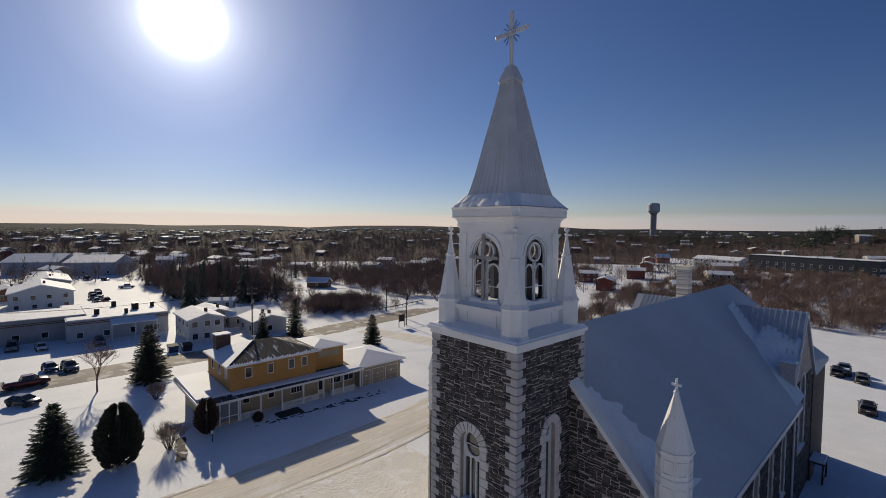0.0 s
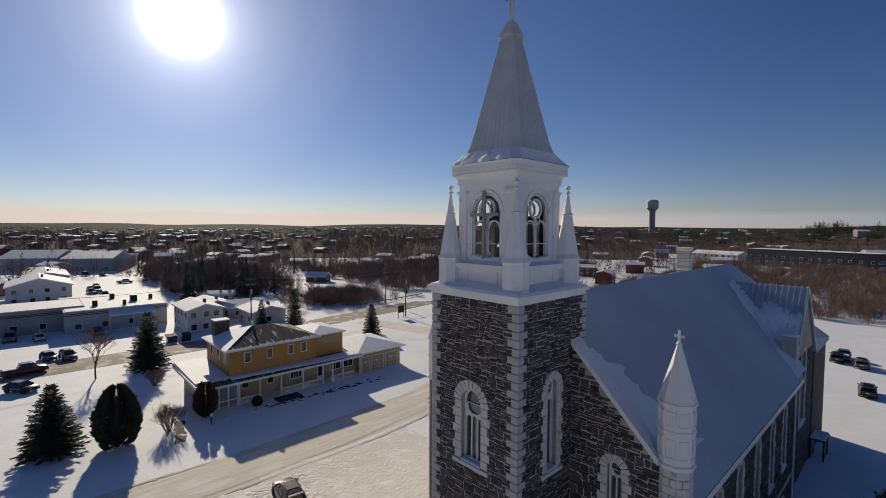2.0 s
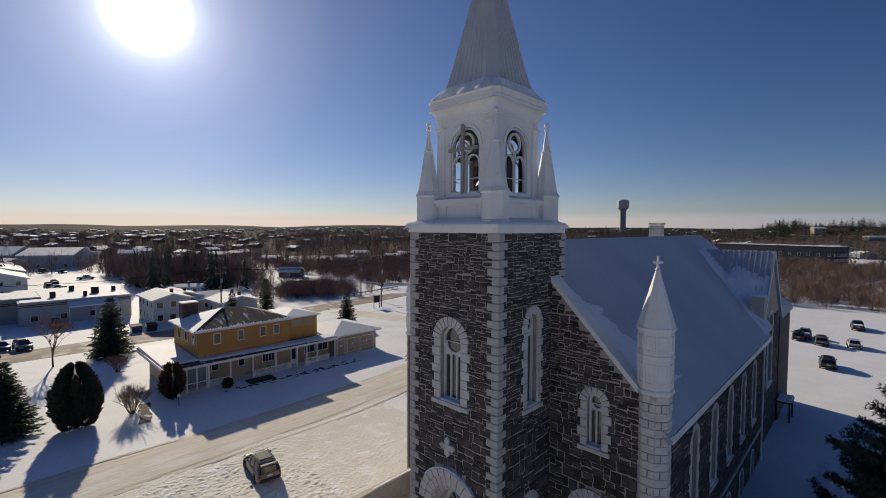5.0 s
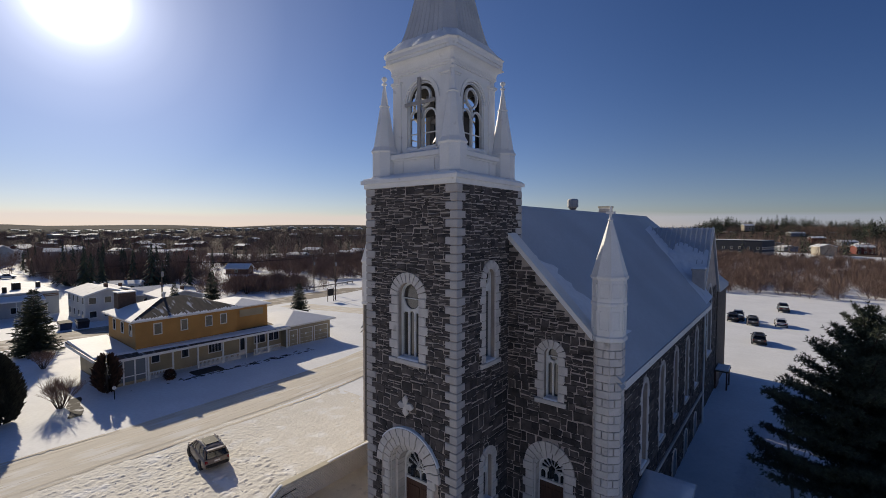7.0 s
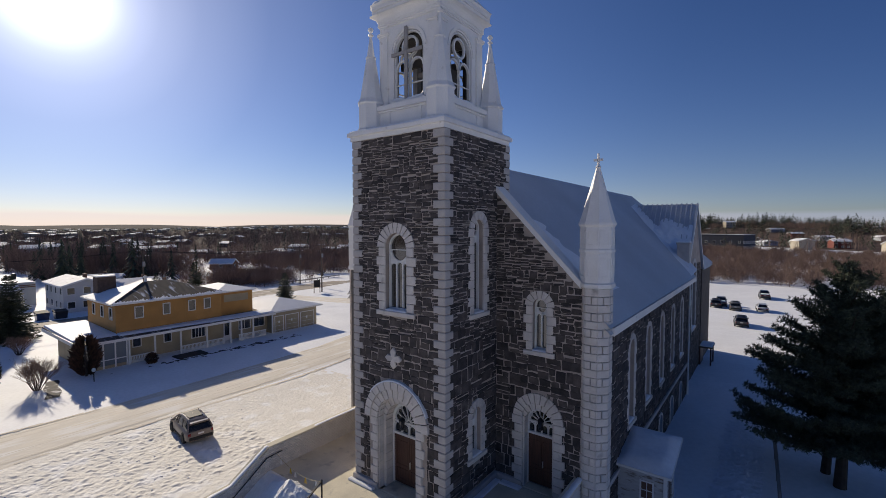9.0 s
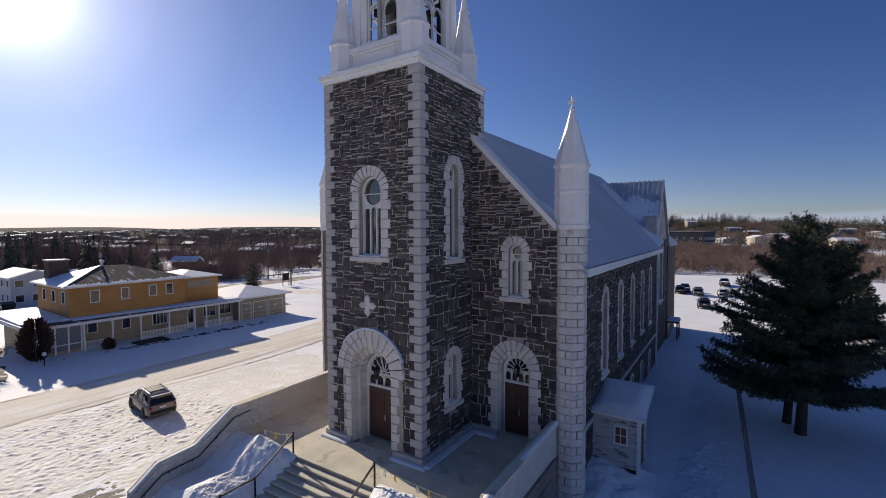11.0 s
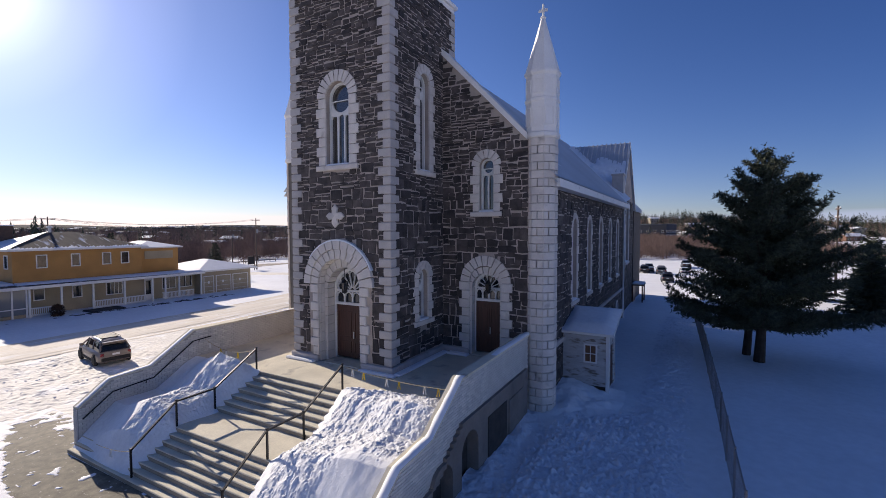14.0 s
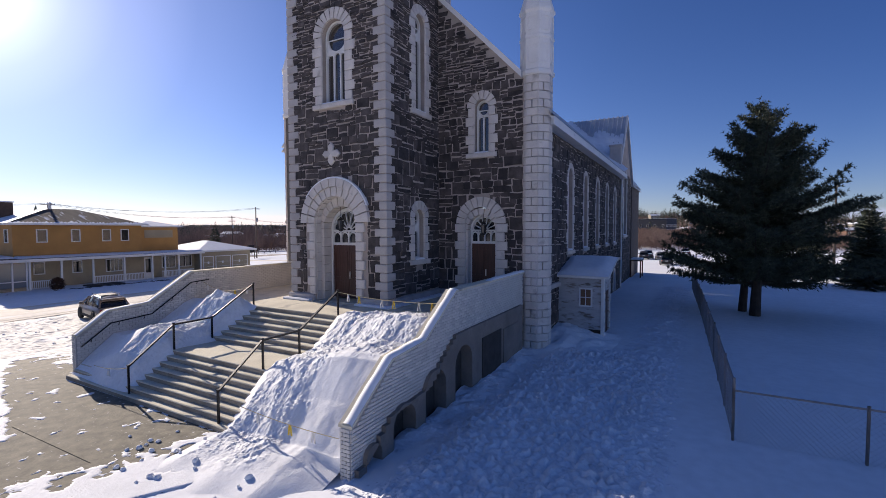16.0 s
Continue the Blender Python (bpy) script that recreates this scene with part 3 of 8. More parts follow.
def church_door(owner, pl, cx, hw, top, zs, v, name="door"):
    """A pair of dark leaves under a fanlight with a row of small arches."""
    door = part(name, pbox(Mesh(), pl, cx - hw, cx - 0.006, v - 0.06, v, TERR + 0.1, top), DOORWOOD, owner, "dark brown panelled church doors")
    part("leaf", pbox(Mesh(), pl, cx + 0.006, cx + hw, v - 0.06, v, TERR + 0.1, top), DOORWOOD, door)
    for s in (-1, 1):
        for z0, z1 in ((0.3, 0.85), (1.0, top - TERR - 0.3)):
            b = Mesh()
            us = sorted((cx + s * 0.1 * hw, cx + s * 0.9 * hw))
            for a, c, lo, hi in ((us[0], us[1], z0, z0 + 0.05), (us[0], us[1], z1 - 0.05, z1), (us[0], us[0] + 0.05, z0 + 0.05, z1 - 0.05), (us[1] - 0.05, us[1], z0 + 0.05, z1 - 0.05)):
                pbox(b, pl, a, c, v, v + 0.02, TERR + lo, TERR + hi)
            part("panel_moulding", b, DOORWOOD, door)
    part("handle", pbox(Mesh(), pl, cx + 0.06, cx + 0.1, v, v + 0.07, TERR + 1.0, TERR + 1.32), CHROME, door, "bright metal pull handle")
    o = dict(cx=cx, hw=hw, z0=top + 0.1, zs=zs)
    part("fanlight_glass", pane_shape(pl, o, v - 0.06), GLASS, door)
    f = Mesh()
    pbox(f, pl, cx - hw - 0.1, cx - hw, v - 0.1, v + 0.06, TERR, zs)
    pbox(f, pl, cx + hw, cx + hw + 0.1, v - 0.1, v + 0.06, TERR, zs)
    pbox(f, pl, cx - hw, cx + hw, v - 0.1, v + 0.06, top, top + 0.12)
    arc_bar(f, pl, cx, zs, hw + 0.1, 0, math.pi, 0.14, v - 0.1, v + 0.06, 16)
    part("frame", f, TRIM, door, "white door frame")
    fan = Mesh()
    pbox(fan, pl, cx - hw, cx + hw, v - 0.05, v + 0.03, zs - 0.06, zs + 0.03)
    for i in range(1, 7):
        a = math.pi * i / 7
        for k in range(6):
            r0, r1 = 0.16 + (hw - 0.2) * k / 6, 0.16 + (hw - 0.2) * (k + 1) / 6
            d = 0.022
            nx, nz = -math.sin(a) * d, math.cos(a) * d
            c = [(cx + r0 * math.cos(a) + nx, zs + r0 * math.sin(a) + nz), (cx + r1 * math.cos(a) + nx, zs + r1 * math.sin(a) + nz), (cx + r1 * math.cos(a) - nx, zs + r1 * math.sin(a) - nz), (cx + r0 * math.cos(a) - nx, zs + r0 * math.sin(a) - nz)]
            fan.hexa([pl(p, v - 0.05, q) for p, q in c] + [pl(p, v + 0.02, q) for p, q in c])
    arc_bar(fan, pl, cx, zs, 0.18, 0, math.pi, 0.05, v - 0.05, v + 0.03)
    for i in range(7):
        a = math.pi * (i + 0.5) / 7
        r = (hw - 0.05) * math.sin(math.pi / 14) * 0.98
        arc_bar(fan, pl, cx + (hw - 0.04 - r) * math.cos(a), zs + (hw - 0.04 - r) * math.sin(a), r, a - math.pi / 2, a + math.pi / 2, 0.035, v - 0.05, v + 0.02, 6)
    part("fan_tracery", fan, TRIM, door)
    row = Mesh()
    n = 4
    st = 2 * hw / n
    for i in range(n + 1):
        u = cx - hw + i * st
        pbox(row, pl, u - 0.035, u + 0.035, v - 0.05, v + 0.03, top + 0.12, zs - 0.06)
    for i in range(n):
        arc_bar(row, pl, cx - hw + (i + 0.5) * st, zs - 0.06 - st / 2, st / 2, 0, math.pi, 0.05, v - 0.05, v + 0.025, 6)
    part("arcade", row, TRIM, door)
    return door


near_tower = lambda r: 4.5 < r[2] < 12.5
masonry(tower, P_FRONT, TX0 + 0.32, TX1 - 0.32, TERR + 0.35, TTOP, [dict(o_door, hw=1.6), o_win], 0.2, near_tower)
masonry(tower, P_SIDE, 0.32, TY1 - 0.02, TERR + 0.35, TTOP, [o_swin_up, o_swin_lo])
masonry(facade, P_FAC, 0.02, 4.4, TERR + 0.3, gable_top, [dict(o_fdoor, hw=0.95), o_fwin])
masonry(nave, P_NAVE, FAC + 1.0, 30.5, -0.6, 10.7, nave_windows)
quoins(tower, TX1, TY0, 1, -1, TERR + 0.3, TTOP)
quoins(tower, TX0, TY0, -1, -1, TERR + 0.3, TTOP)
quoins(tower, TX1, TY1, 1, 1, 16.4, TTOP)
for pl, o in ((P_FRONT, o_win), (P_SIDE, o_swin_up), (P_SIDE, o_swin_lo), (P_FAC, o_fwin)):
    owner = facade if pl is P_FAC else tower
    surround(owner, pl, o, 0.42 if o is o_win else 0.33, n=11 if o is o_win else 7)
    church_window(owner, pl, o, 3 if o is o_win else 2 if o is o_fwin else 1)
for o in nave_windows:
    surround(nave, P_NAVE, o, 0.22, 0.05, jamb=0.5)
    church_window(nave, P_NAVE, o, 2)

# the two stepped portals
surround(tower, P_FRONT, o_door, 0.34, 0.12, sill=False, n=13, zbase=TERR + 0.3)
for i in range(13):
    part("hood_block", ring_block(P_FRONT, MID, 6.0, 1.62, 1.98, math.pi * i / 13, math.pi * (i + 1) / 13, -0.02, 0.2), QUOIN, tower)
part("hood_snow", arc_bar(Mesh(), P_FRONT, MID, 6.0, 2.05, math.pi * 0.12, math.pi * 0.8, 0.07, 0.0, 0.17, 16), SNOW, tower)
for k, (hw, zs, v0, v1) in enumerate(((1.18, 6.0, -0.32, -0.02), (1.03, 5.74, -0.95, -0.32))):
    n = 8
    h = (zs - TERR) / n
    for i in range(n):
        for s in (-1, 1):
            us = sorted((MID + s * hw, MID + s * (hw + 0.18)))
            part("reveal_block", pbox(Mesh(), P_FRONT, us[0], us[1], v0, v1 - 0.01, TERR + i * h + 0.01, TERR + (i + 1) * h - 0.01), QUOIN, tower)
    for i in range(11):
        part("reveal_arch_block", ring_block(P_FRONT, MID, zs, hw, hw + (0.5 if k else 0.18), math.pi * i / 11, math.pi * (i + 1) / 11, v0, v1 - 0.01), QUOIN, tower)
church_door(tower, P_FRONT, MID, 0.95, 4.98, 5.66, -0.88)
part("threshold", Mesh().cbox(MID - 1.04, MID + 1.04, -0.05, 0.94, TERR - 0.1, TERR + 0.03, 0.012), CONCRETE, tower)
part("threshold", Mesh().cbox(2.33 - 0.73, 2.33 + 0.73, FAC - 0.06, FAC + 0.5, TERR - 0.1, TERR + 0.03, 0.012), CONCRETE, facade)
surround(facade, P_FAC, o_fdoor, 0.42, 0.1, sill=False, n=11, zbase=TERR + 0.2)
n = 8
for i in range(n):
    h = (5.68 - TERR) / n
    for s in (-1, 1):
        us = sorted((2.33 + s * 0.72, 2.33 + s * 0.86))
        part("reveal_block", pbox(Mesh(), P_FAC, us[0], us[1], -0.5, -0.03, TERR + i * h + 0.01, TERR + (i + 1) * h - 0.01), QUOIN, facade)
for i in range(9):
    part("reveal_arch_block", ring_block(P_FAC, 2.33, 5.68, 0.72, 1.02, math.pi * i / 9, math.pi * (i + 1) / 9, -0.5, -0.03), QUOIN, facade)
church_door(facade, P_FAC, 2.33, 0.68, 5.0, 5.65, -0.45)

# plinth of the tower and the side aisle, with a line of snow on it
for x0, x1, y0, y1 in ((TX0 - 0.14, MID - 1.25, -0.16, 0.3), (MID + 1.25, 0.16, -0.16, 0.3), (-0.3, 0.16, 0.3, FAC), (0.16, 1.5, FAC - 0.16, FAC + 0.1), (3.15, 4.4, FAC - 0.16, FAC + 0.1)):
    part("plinth", Mesh().cbox(x0, x1, y0, y1, 1.9, TERR + 0.3, 0.04), QUOIN, tower)
for x0, x1, y0, y1 in ((TX0 - 0.25, MID - 1.3, -0.42, -0.16), (MID + 1.3, 0.4, -0.42, -0.16), (0.16, 0.5, -0.16, FAC - 0.3), (0.5, 1.6, FAC - 0.55, FAC - 0.16), (3.1, 4.3, FAC - 0.5, FAC - 0.16)):
    part("plinth_snow", Mesh().cbox(x0, x1, y0, y1, TERR - 0.02, TERR + 0.1, 0.06), SNOW, tower)

# a carved cross of four petals over the door
cb = Mesh()
for a in (0, 90, 180, 270):
    c, s = math.cos(radians(a)), math.sin(radians(a))
    pts = [(0.0, 0.0), (0.13, -0.13), (0.34, -0.17), (0.52, 0.0), (0.34, 0.17), (0.13, 0.13)]
    rings = [[P_FRONT(-2.95 + p * c - q * s, v, 9.07 + p * s + q * c) for p, q in [(x * k, y * k) for x, y in pts]] for v, k in ((-0.01, 1), (0.09, 1), (0.12, 0.85))]
    cb.loft(rings)
part("stone_cross", cb, QUOIN, tower, "pale four-petalled stone cross")

# string course, belfry and spire
BX, BY = MID - 0.04, 2.76


def square(b, half, z0, z1, half1=None, c=0.0):
    """A block on the tower's axis, with cut corners where c is given."""
    def ring(h, z):
        k = c * h
        p = [(h, -h + k), (h, h - k), (h - k, h), (-h + k, h), (-h, h - k), (-h, -h + k), (-h + k, -h), (h - k, -h)] if c else [(h, -h), (h, h), (-h, h), (-h, -h)]
        return [(BX + x, BY + y, z) for x, y in p]
    return b.loft([ring(half, z0), ring(half1 or half, z1)])


BH = 1.78
belfry = part("belfry", square(Mesh(), 2.1, 19.8, 20.95), PAINT, church, "white painted wooden belfry")
part("string_course", square(Mesh(), 2.86, 19.4, 19.62), PAINT, belfry)
part("string_course", square(Mesh(), 2.98, 19.62, 19.8), PAINT, belfry)
part("ledge_snow", square(square(Mesh(), 2.93, 19.8, 19.9, 2.86), 2.84, 19.9, 20.12, 2.15), SNOW, belfry)
part("base_moulding", square(Mesh(), 2.18, 20.72, 20.8), PAINT, belfry)
part("base_moulding", square(Mesh(), 2.32, 20.8, 21.02), PAINT, belfry)
part("base_moulding", square(Mesh(), 2.26, 21.02, 21.1, 1.95), PAINT, belfry)
part("base_snow", square(Mesh(), 2.24, 21.045, 21.17, 1.9), SNOW, belfry)
# dark colour of the belfry's inside, against its white outer walls
DARK_INSIDE = mat("dark_belfry_inside", (0.085, 0.075, 0.065), 0.9, var=0.25, scale=2, fine=20, bump=0.3, coord="World")
part("belfry_ceiling", square(Mesh(), BH - 0.42, 24.3, 24.5), DARK_INSIDE, belfry)
o_bel = arch(0.0, 0.9, 21.25, 23.56, 16)
faces = [Plane((BX, BY - BH, 0), (1, 0, 0), (0, -1, 0)), Plane((BX + BH, BY, 0), (0, 1, 0), (1, 0, 0)), Plane((BX, BY + BH, 0), (-1, 0, 0), (0, 1, 0)), Plane((BX - BH, BY, 0), (0, -1, 0), (-1, 0, 0))]
for i, pl in enumerate(faces):
    fw = part("belfry_wall", wall(Mesh(), pl, -BH, BH - 0.3, 21.05, 25.0, 0.3, [o_bel]), PAINT, belfry)
    for s in (-1, 1):
        c = s * (BH - 0.25)
        part("pilaster", pbox(Mesh(), pl, c - 0.25, c + 0.25, 0.0, 0.09, 21.12, 24.45), PAINT, fw)
        part("pilaster_base", pbox(Mesh(), pl, c - 0.3, c + 0.3, 0.0, 0.14, 21.1, 21.3), PAINT, fw)
        part("capital", pbox(Mesh(), pl, c - 0.28, c + 0.28, 0.0, 0.13, 24.45, 24.53), PAINT, fw)
        part("capital", pbox(Mesh(), pl, c - 0.33, c + 0.33, 0.0, 0.18, 24.53, 24.62), PAINT, fw)
        part("base_panel", pbox(Mesh(), pl, s * 0.98 - 0.1, s * 0.98 + 0.1, 0.32, 0.365, 20.0, 20.72), PAINT, fw)
    part("lining", wall(Mesh(), pl, -BH + 0.36, BH - 0.66, 21.12, 24.3, 0.05, [dict(o_bel, hw=o_bel["hw"] - 0.02)], back=0.305), DARK_INSIDE, fw, "dark lining inside the belfry wall")
    part("archivolt", arc_bar(Mesh(), pl, 0, 23.56, 1.1, 0, math.pi, 0.09, -0.02, 0.05, 18), PAINT, fw)
    part("window_sill", pbox(Mesh(), pl, -1.05, 1.05, -0.2, 0.12, 21.14, 21.25), PAINT, fw)
    tr = Mesh()
    pbox(tr, pl, -0.05, 0.05, -0.2, -0.08, 21.25, 23.3)
    for s in (-1, 1):
        pbox(tr, pl, s * 0.86 - 0.04, s * 0.86 + 0.04, -0.2, -0.06, 21.25, 23.56)
        arc_bar(tr, pl, s * 0.43, 22.75, 0.43, 0, math.pi, 0.08, -0.2, -0.08, 8)
        pbox(tr, pl, min(0, s * 0.84), max(0, s * 0.84), -0.18, -0.1, 22.0, 22.04)
    arc_bar(tr, pl, 0, 23.74, 0.5, 0, math.tau, 0.1, -0.2, -0.08, 18)
    arc_bar(tr, pl, 0, 23.56, 0.9, 0, math.pi, 0.08, -0.2, -0.05, 16)
    part("tracery", tr, TRIM, fw)
    sb, rows = Mesh(), []
    for m in range(13):
        u = -0.9 + 1.8 * m / 12
        t = 0.12 + 0.16 * noise.noise((u * 2.2, i * 3.1, 1)) + 0.08 * abs(u)
        rows.append([pl(u, 0.12, 21.25), pl(u, 0.07, 21.25 + max(0.03, t * 0.7)), pl(u, -0.05, 21.25 + max(0.04, t)), pl(u, -0.08, 21.25)])
    part("window_snow", sb.loft(rows), SNOW, fw, smooth=True)
part("belfry_floor", square(Mesh(), 1.47, 20.9, 21.1), SNOW, belfry)
for sx in (-1, 1):
    for sy in (-1, 1):
        xs, ys = sorted((BX + sx * (BH - 0.28), BX + sx * (BH + 0.03))), sorted((BY + sy * (BH - 0.28), BY + sy * (BH + 0.03)))
        part("corner_board", Mesh().box(xs[0], xs[1], ys[0], ys[1], 21.05, 25), PAINT, belfry)
part("frieze", square(Mesh(), BH + 0.06, 24.9, 25.3), PAINT, belfry)
part("cornice", square(Mesh(), BH + 0.11, 24.98, 25.1), PAINT, belfry)
cove = Mesh()
for i in range(5):
    a, e = math.pi / 2 * i / 5, math.pi / 2 * (i + 1) / 5
    square(cove, BH + 0.44 - 0.3 * math.cos(a), 25.1 + 0.36 * math.sin(a), 25.1 + 0.36 * math.sin(e), BH + 0.44 - 0.3 * math.cos(e), 0.05)
part("cornice_cove", cove, PAINT, belfry)
part("cornice", square(Mesh(), BH + 0.41, 25.465, 25.64, c=0.1), PAINT, belfry)
part("cornice", square(Mesh(), BH + 0.46, 25.645, 25.83, BH + 0.46, 0.14), PAINT, belfry)
part("cornice", square(Mesh(), BH + 0.46, 25.833, 25.92, BH + 0.53, 0.15), PAINT, belfry)
# the weathered timber cross leaning in the front opening
OLDWOOD = mat("weathered_grey_wood", (0.34, 0.32, 0.30), 0.85, var=0.15, scale=3, fine=30, bump=0.3, stretch=(4, 4, 0.6), coord="World")
tc_ = part("timber_cross", pbox(Mesh(), faces[0], -0.17, 0.0, 0.0, 0.11, 21.22, 24.62), OLDWOOD, belfry, "weathered timber cross in the belfry opening")
part("cross_arm", pbox(Mesh(), faces[0], -1.0, 0.86, 0.02, 0.1, 23.36, 23.52), OLDWOOD, tc_)
# bell with its wheel, hung on a frame
bell = part("bell", Mesh().lathe(BX, BY, [(0.62, 21.75), (0.6, 21.82), (0.45, 22.1), (0.36, 22.5), (0.3, 22.75), (0.1, 22.85)], 20), IRON, belfry, "dark bell under a timber yoke", smooth=True)
part("yoke", Mesh().box(BX - 0.9, BX + 0.9, BY - 0.12, BY + 0.12, 22.83, 23.05), OLDWOOD, bell)
for s in (-1, 1):
    part("frame_post", Mesh().box(BX + s * 0.95 - 0.14, BX + s * 0.95 + 0.14, BY - 0.16, BY + 0.16, 21.1, 24.3), OLDWOOD, bell)
for s in (-1, 1):
    part("frame_beam", Mesh().box(BX - 1.3, BX + 1.3, BY + s * 0.75 - 0.1, BY + s * 0.75 + 0.1, 23.05, 23.4), DARK_INSIDE, bell)
    part("frame_brace", Mesh().box(BX + s * 0.95 - 0.1, BX + s * 0.95 + 0.1, BY + 0.2, BY + 0.95, 21.1, 23.0), DARK_INSIDE, bell)
wheel = Mesh()
rim = [Vector((BX + 0.72, BY + 0.72 * math.cos(math.tau * k / 28), 22.75 + 0.72 * math.sin(math.tau * k / 28))) for k in range(29)]
wheel.tube(rim, 0.045, 6)
for k in range(4):
    wheel.tube([rim[k * 7], Vector((BX + 0.72, BY, 22.9))], 0.03, 5)
part("bell_wheel", wheel, IRON, bell)
# spire of standing-seam tin with a bell-cast foot
sp = Mesh()
prof = [(2.31, 25.925), (2.16, 26.02), (1.96, 26.22), (1.78, 26.52), (1.64, 26.95), (1.5, 27.5), (0.4, 32.45)]
CUT = 0.28


def spire_ring(h, z, c=CUT):
    k = c * h
    p = [(h, -h + k), (h, h - k), (h - k, h), (-h + k, h), (-h, h - k), (-h, -h + k), (-h + k, -h), (h - k, -h)]
    return [(BX + x, BY + y, z) for x, y in p]


sp.loft([spire_ring(h, z, 0.15 if i < 3 else CUT) for i, (h, z) in enumerate(prof)])
spire = part("spire", sp, TIN, church, "grey painted tin spire with standing seams")
for a in range(4):
    for k in range(-4, 5):
        pts = []
        for h, z in prof[2:]:
            u = h * (1 - CUT) * k / 4.0
            q = Matrix.Rotation(radians(90 * a), 3, "Z") @ Vector((u, -h - 0.01, 0))
            pts.append((BX + q.x, BY + q.y, z))
        part("seam", Mesh().tube(pts, 0.022, 4, 0.012), TIN, spire)
part("spire_cap", Mesh().loft([spire_ring(h, z) for h, z in ((0.52, 32.35), (0.5, 32.5), (0.22, 33.2), (0.12, 33.25))]), TIN, spire)
fs = Mesh()
rows = []
for i, (h, z, c) in enumerate(((2.27, 25.945, 0.15), (2.17, 26.03, 0.15), (2.0, 26.2, 0.15), (1.86, 26.42, 0.2), (1.72, 26.66, CUT))):
    base = spire_ring(h, z, c)
    row = []
    for k in range(8):
        p, q = Vector(base[k]), Vector(base[(k + 1) % 8])
        n = 34 if k % 2 == 0 else 3
        for m in range(n):
            w = p.lerp(q, m / n)
            lump = 0.05 + 0.11 * noise.noise((w.x * 2.2, w.y * 2.2, 3)) + 0.09 * noise.noise((w.x * 7, w.y * 7, 1))
            lump *= 1.1 if k in (5, 6) else 0.3
            if k in (1, 2, 3, 4):
                lump = 0.02
            row.append((w.x, w.y, w.z + (lump if 0 < i < 4 else -0.02)))
    rows.append(row)
fs.loft(rows, cap=False)
part("eave_snow", fs, ROUGHSNOW, spire, "crusted snow along the eaves", smooth=True)
# openwork cross with a ring of rays
cr = Mesh()
for w in (-0.08, 0.08):
    cr.box(BX + w - 0.03, BX + w + 0.03, BY - 0.04, BY + 0.04, 33.2, 36.0)
    cr.box(BX - 0.98, BX + 0.98, BY - 0.03, BY + 0.03, 34.9 + w - 0.03, 34.9 + w + 0.03)
for i in range(22):
    z = 33.3 + i * 0.122
    cr.box(BX - 0.07, BX + 0.07, BY - 0.022, BY + 0.022, z - 0.03, z + 0.03)
for i in range(16):
    x = BX - 0.92 + i * 0.1227
    cr.box(x - 0.03, x + 0.03, BY - 0.022, BY + 0.022, 34.83, 34.97)
cross = part("cross", cr, TIN, church, "openwork metal cross with curled rays")
for i in range(16):
    a = math.tau * (i + 0.5) / 16
    if i % 4 in (1, 2):
        L = 0.62
    else:
        L = 0.48
    part("ray", Mesh().tube([(BX + r * math.cos(a), BY, 34.9 + r * math.sin(a)) for r in (0.1, 0.3, L)], 0.02, 5), IRON, cross)
for s in (-1, 1):
    part("cross_tip", Mesh().lathe(BX + s * 1.0, BY, [(0.02, 34.78), (0.07, 34.83), (0.08, 34.9), (0.07, 34.97), (0.02, 35.02)], 8), TIN, cross)


def pinnacle(x, y, top, base, r=0.64, h=1.32):
    """An octagonal pier with a steep cap, a thin stem and a ball."""
    p = part("pinnacle", Mesh().lathe(x, y, [(r + 0.06, base), (r + 0.06, base + 0.12), (r, base + 0.18), (r, base + h), (r + 0.06, base + h + 0.06), (r + 0.06, base + h + 0.1)], 8, math.pi / 8), PAINT, church)
    part("pinnacle_cap", Mesh().lathe(x, y, [(r + 0.05, base + h + 0.1), (r - 0.07, base + h + 0.3), (0.235, top - 1.5), (0.27, top - 1.47), (0.27, top - 1.43), (0.2, top - 1.38), (0.05, top - 0.38)], 8, math.pi / 8), PAINT, p)
    part("pinnacle_collar", Mesh().lathe(x, y, [(0.06, top - 0.42), (0.13, top - 0.38), (0.13, top - 0.32), (0.05, top - 0.28), (0.05, top - 0.2)], 8), PAINT, p)
    part("pinnacle_ball", Mesh().lathe(x, y, [(0.03, top - 0.22), (0.11, top - 0.17), (0.14, top - 0.09), (0.11, top - 0.02), (0.03, top + 0.03)], 10), PAINT, p, smooth=True)
    return p


for sx in (-1, 1):
    for sy in (-1, 1):
        pinnacle(BX + sx * 2.13, BY + sy * 2.13, 24.95, 19.85)


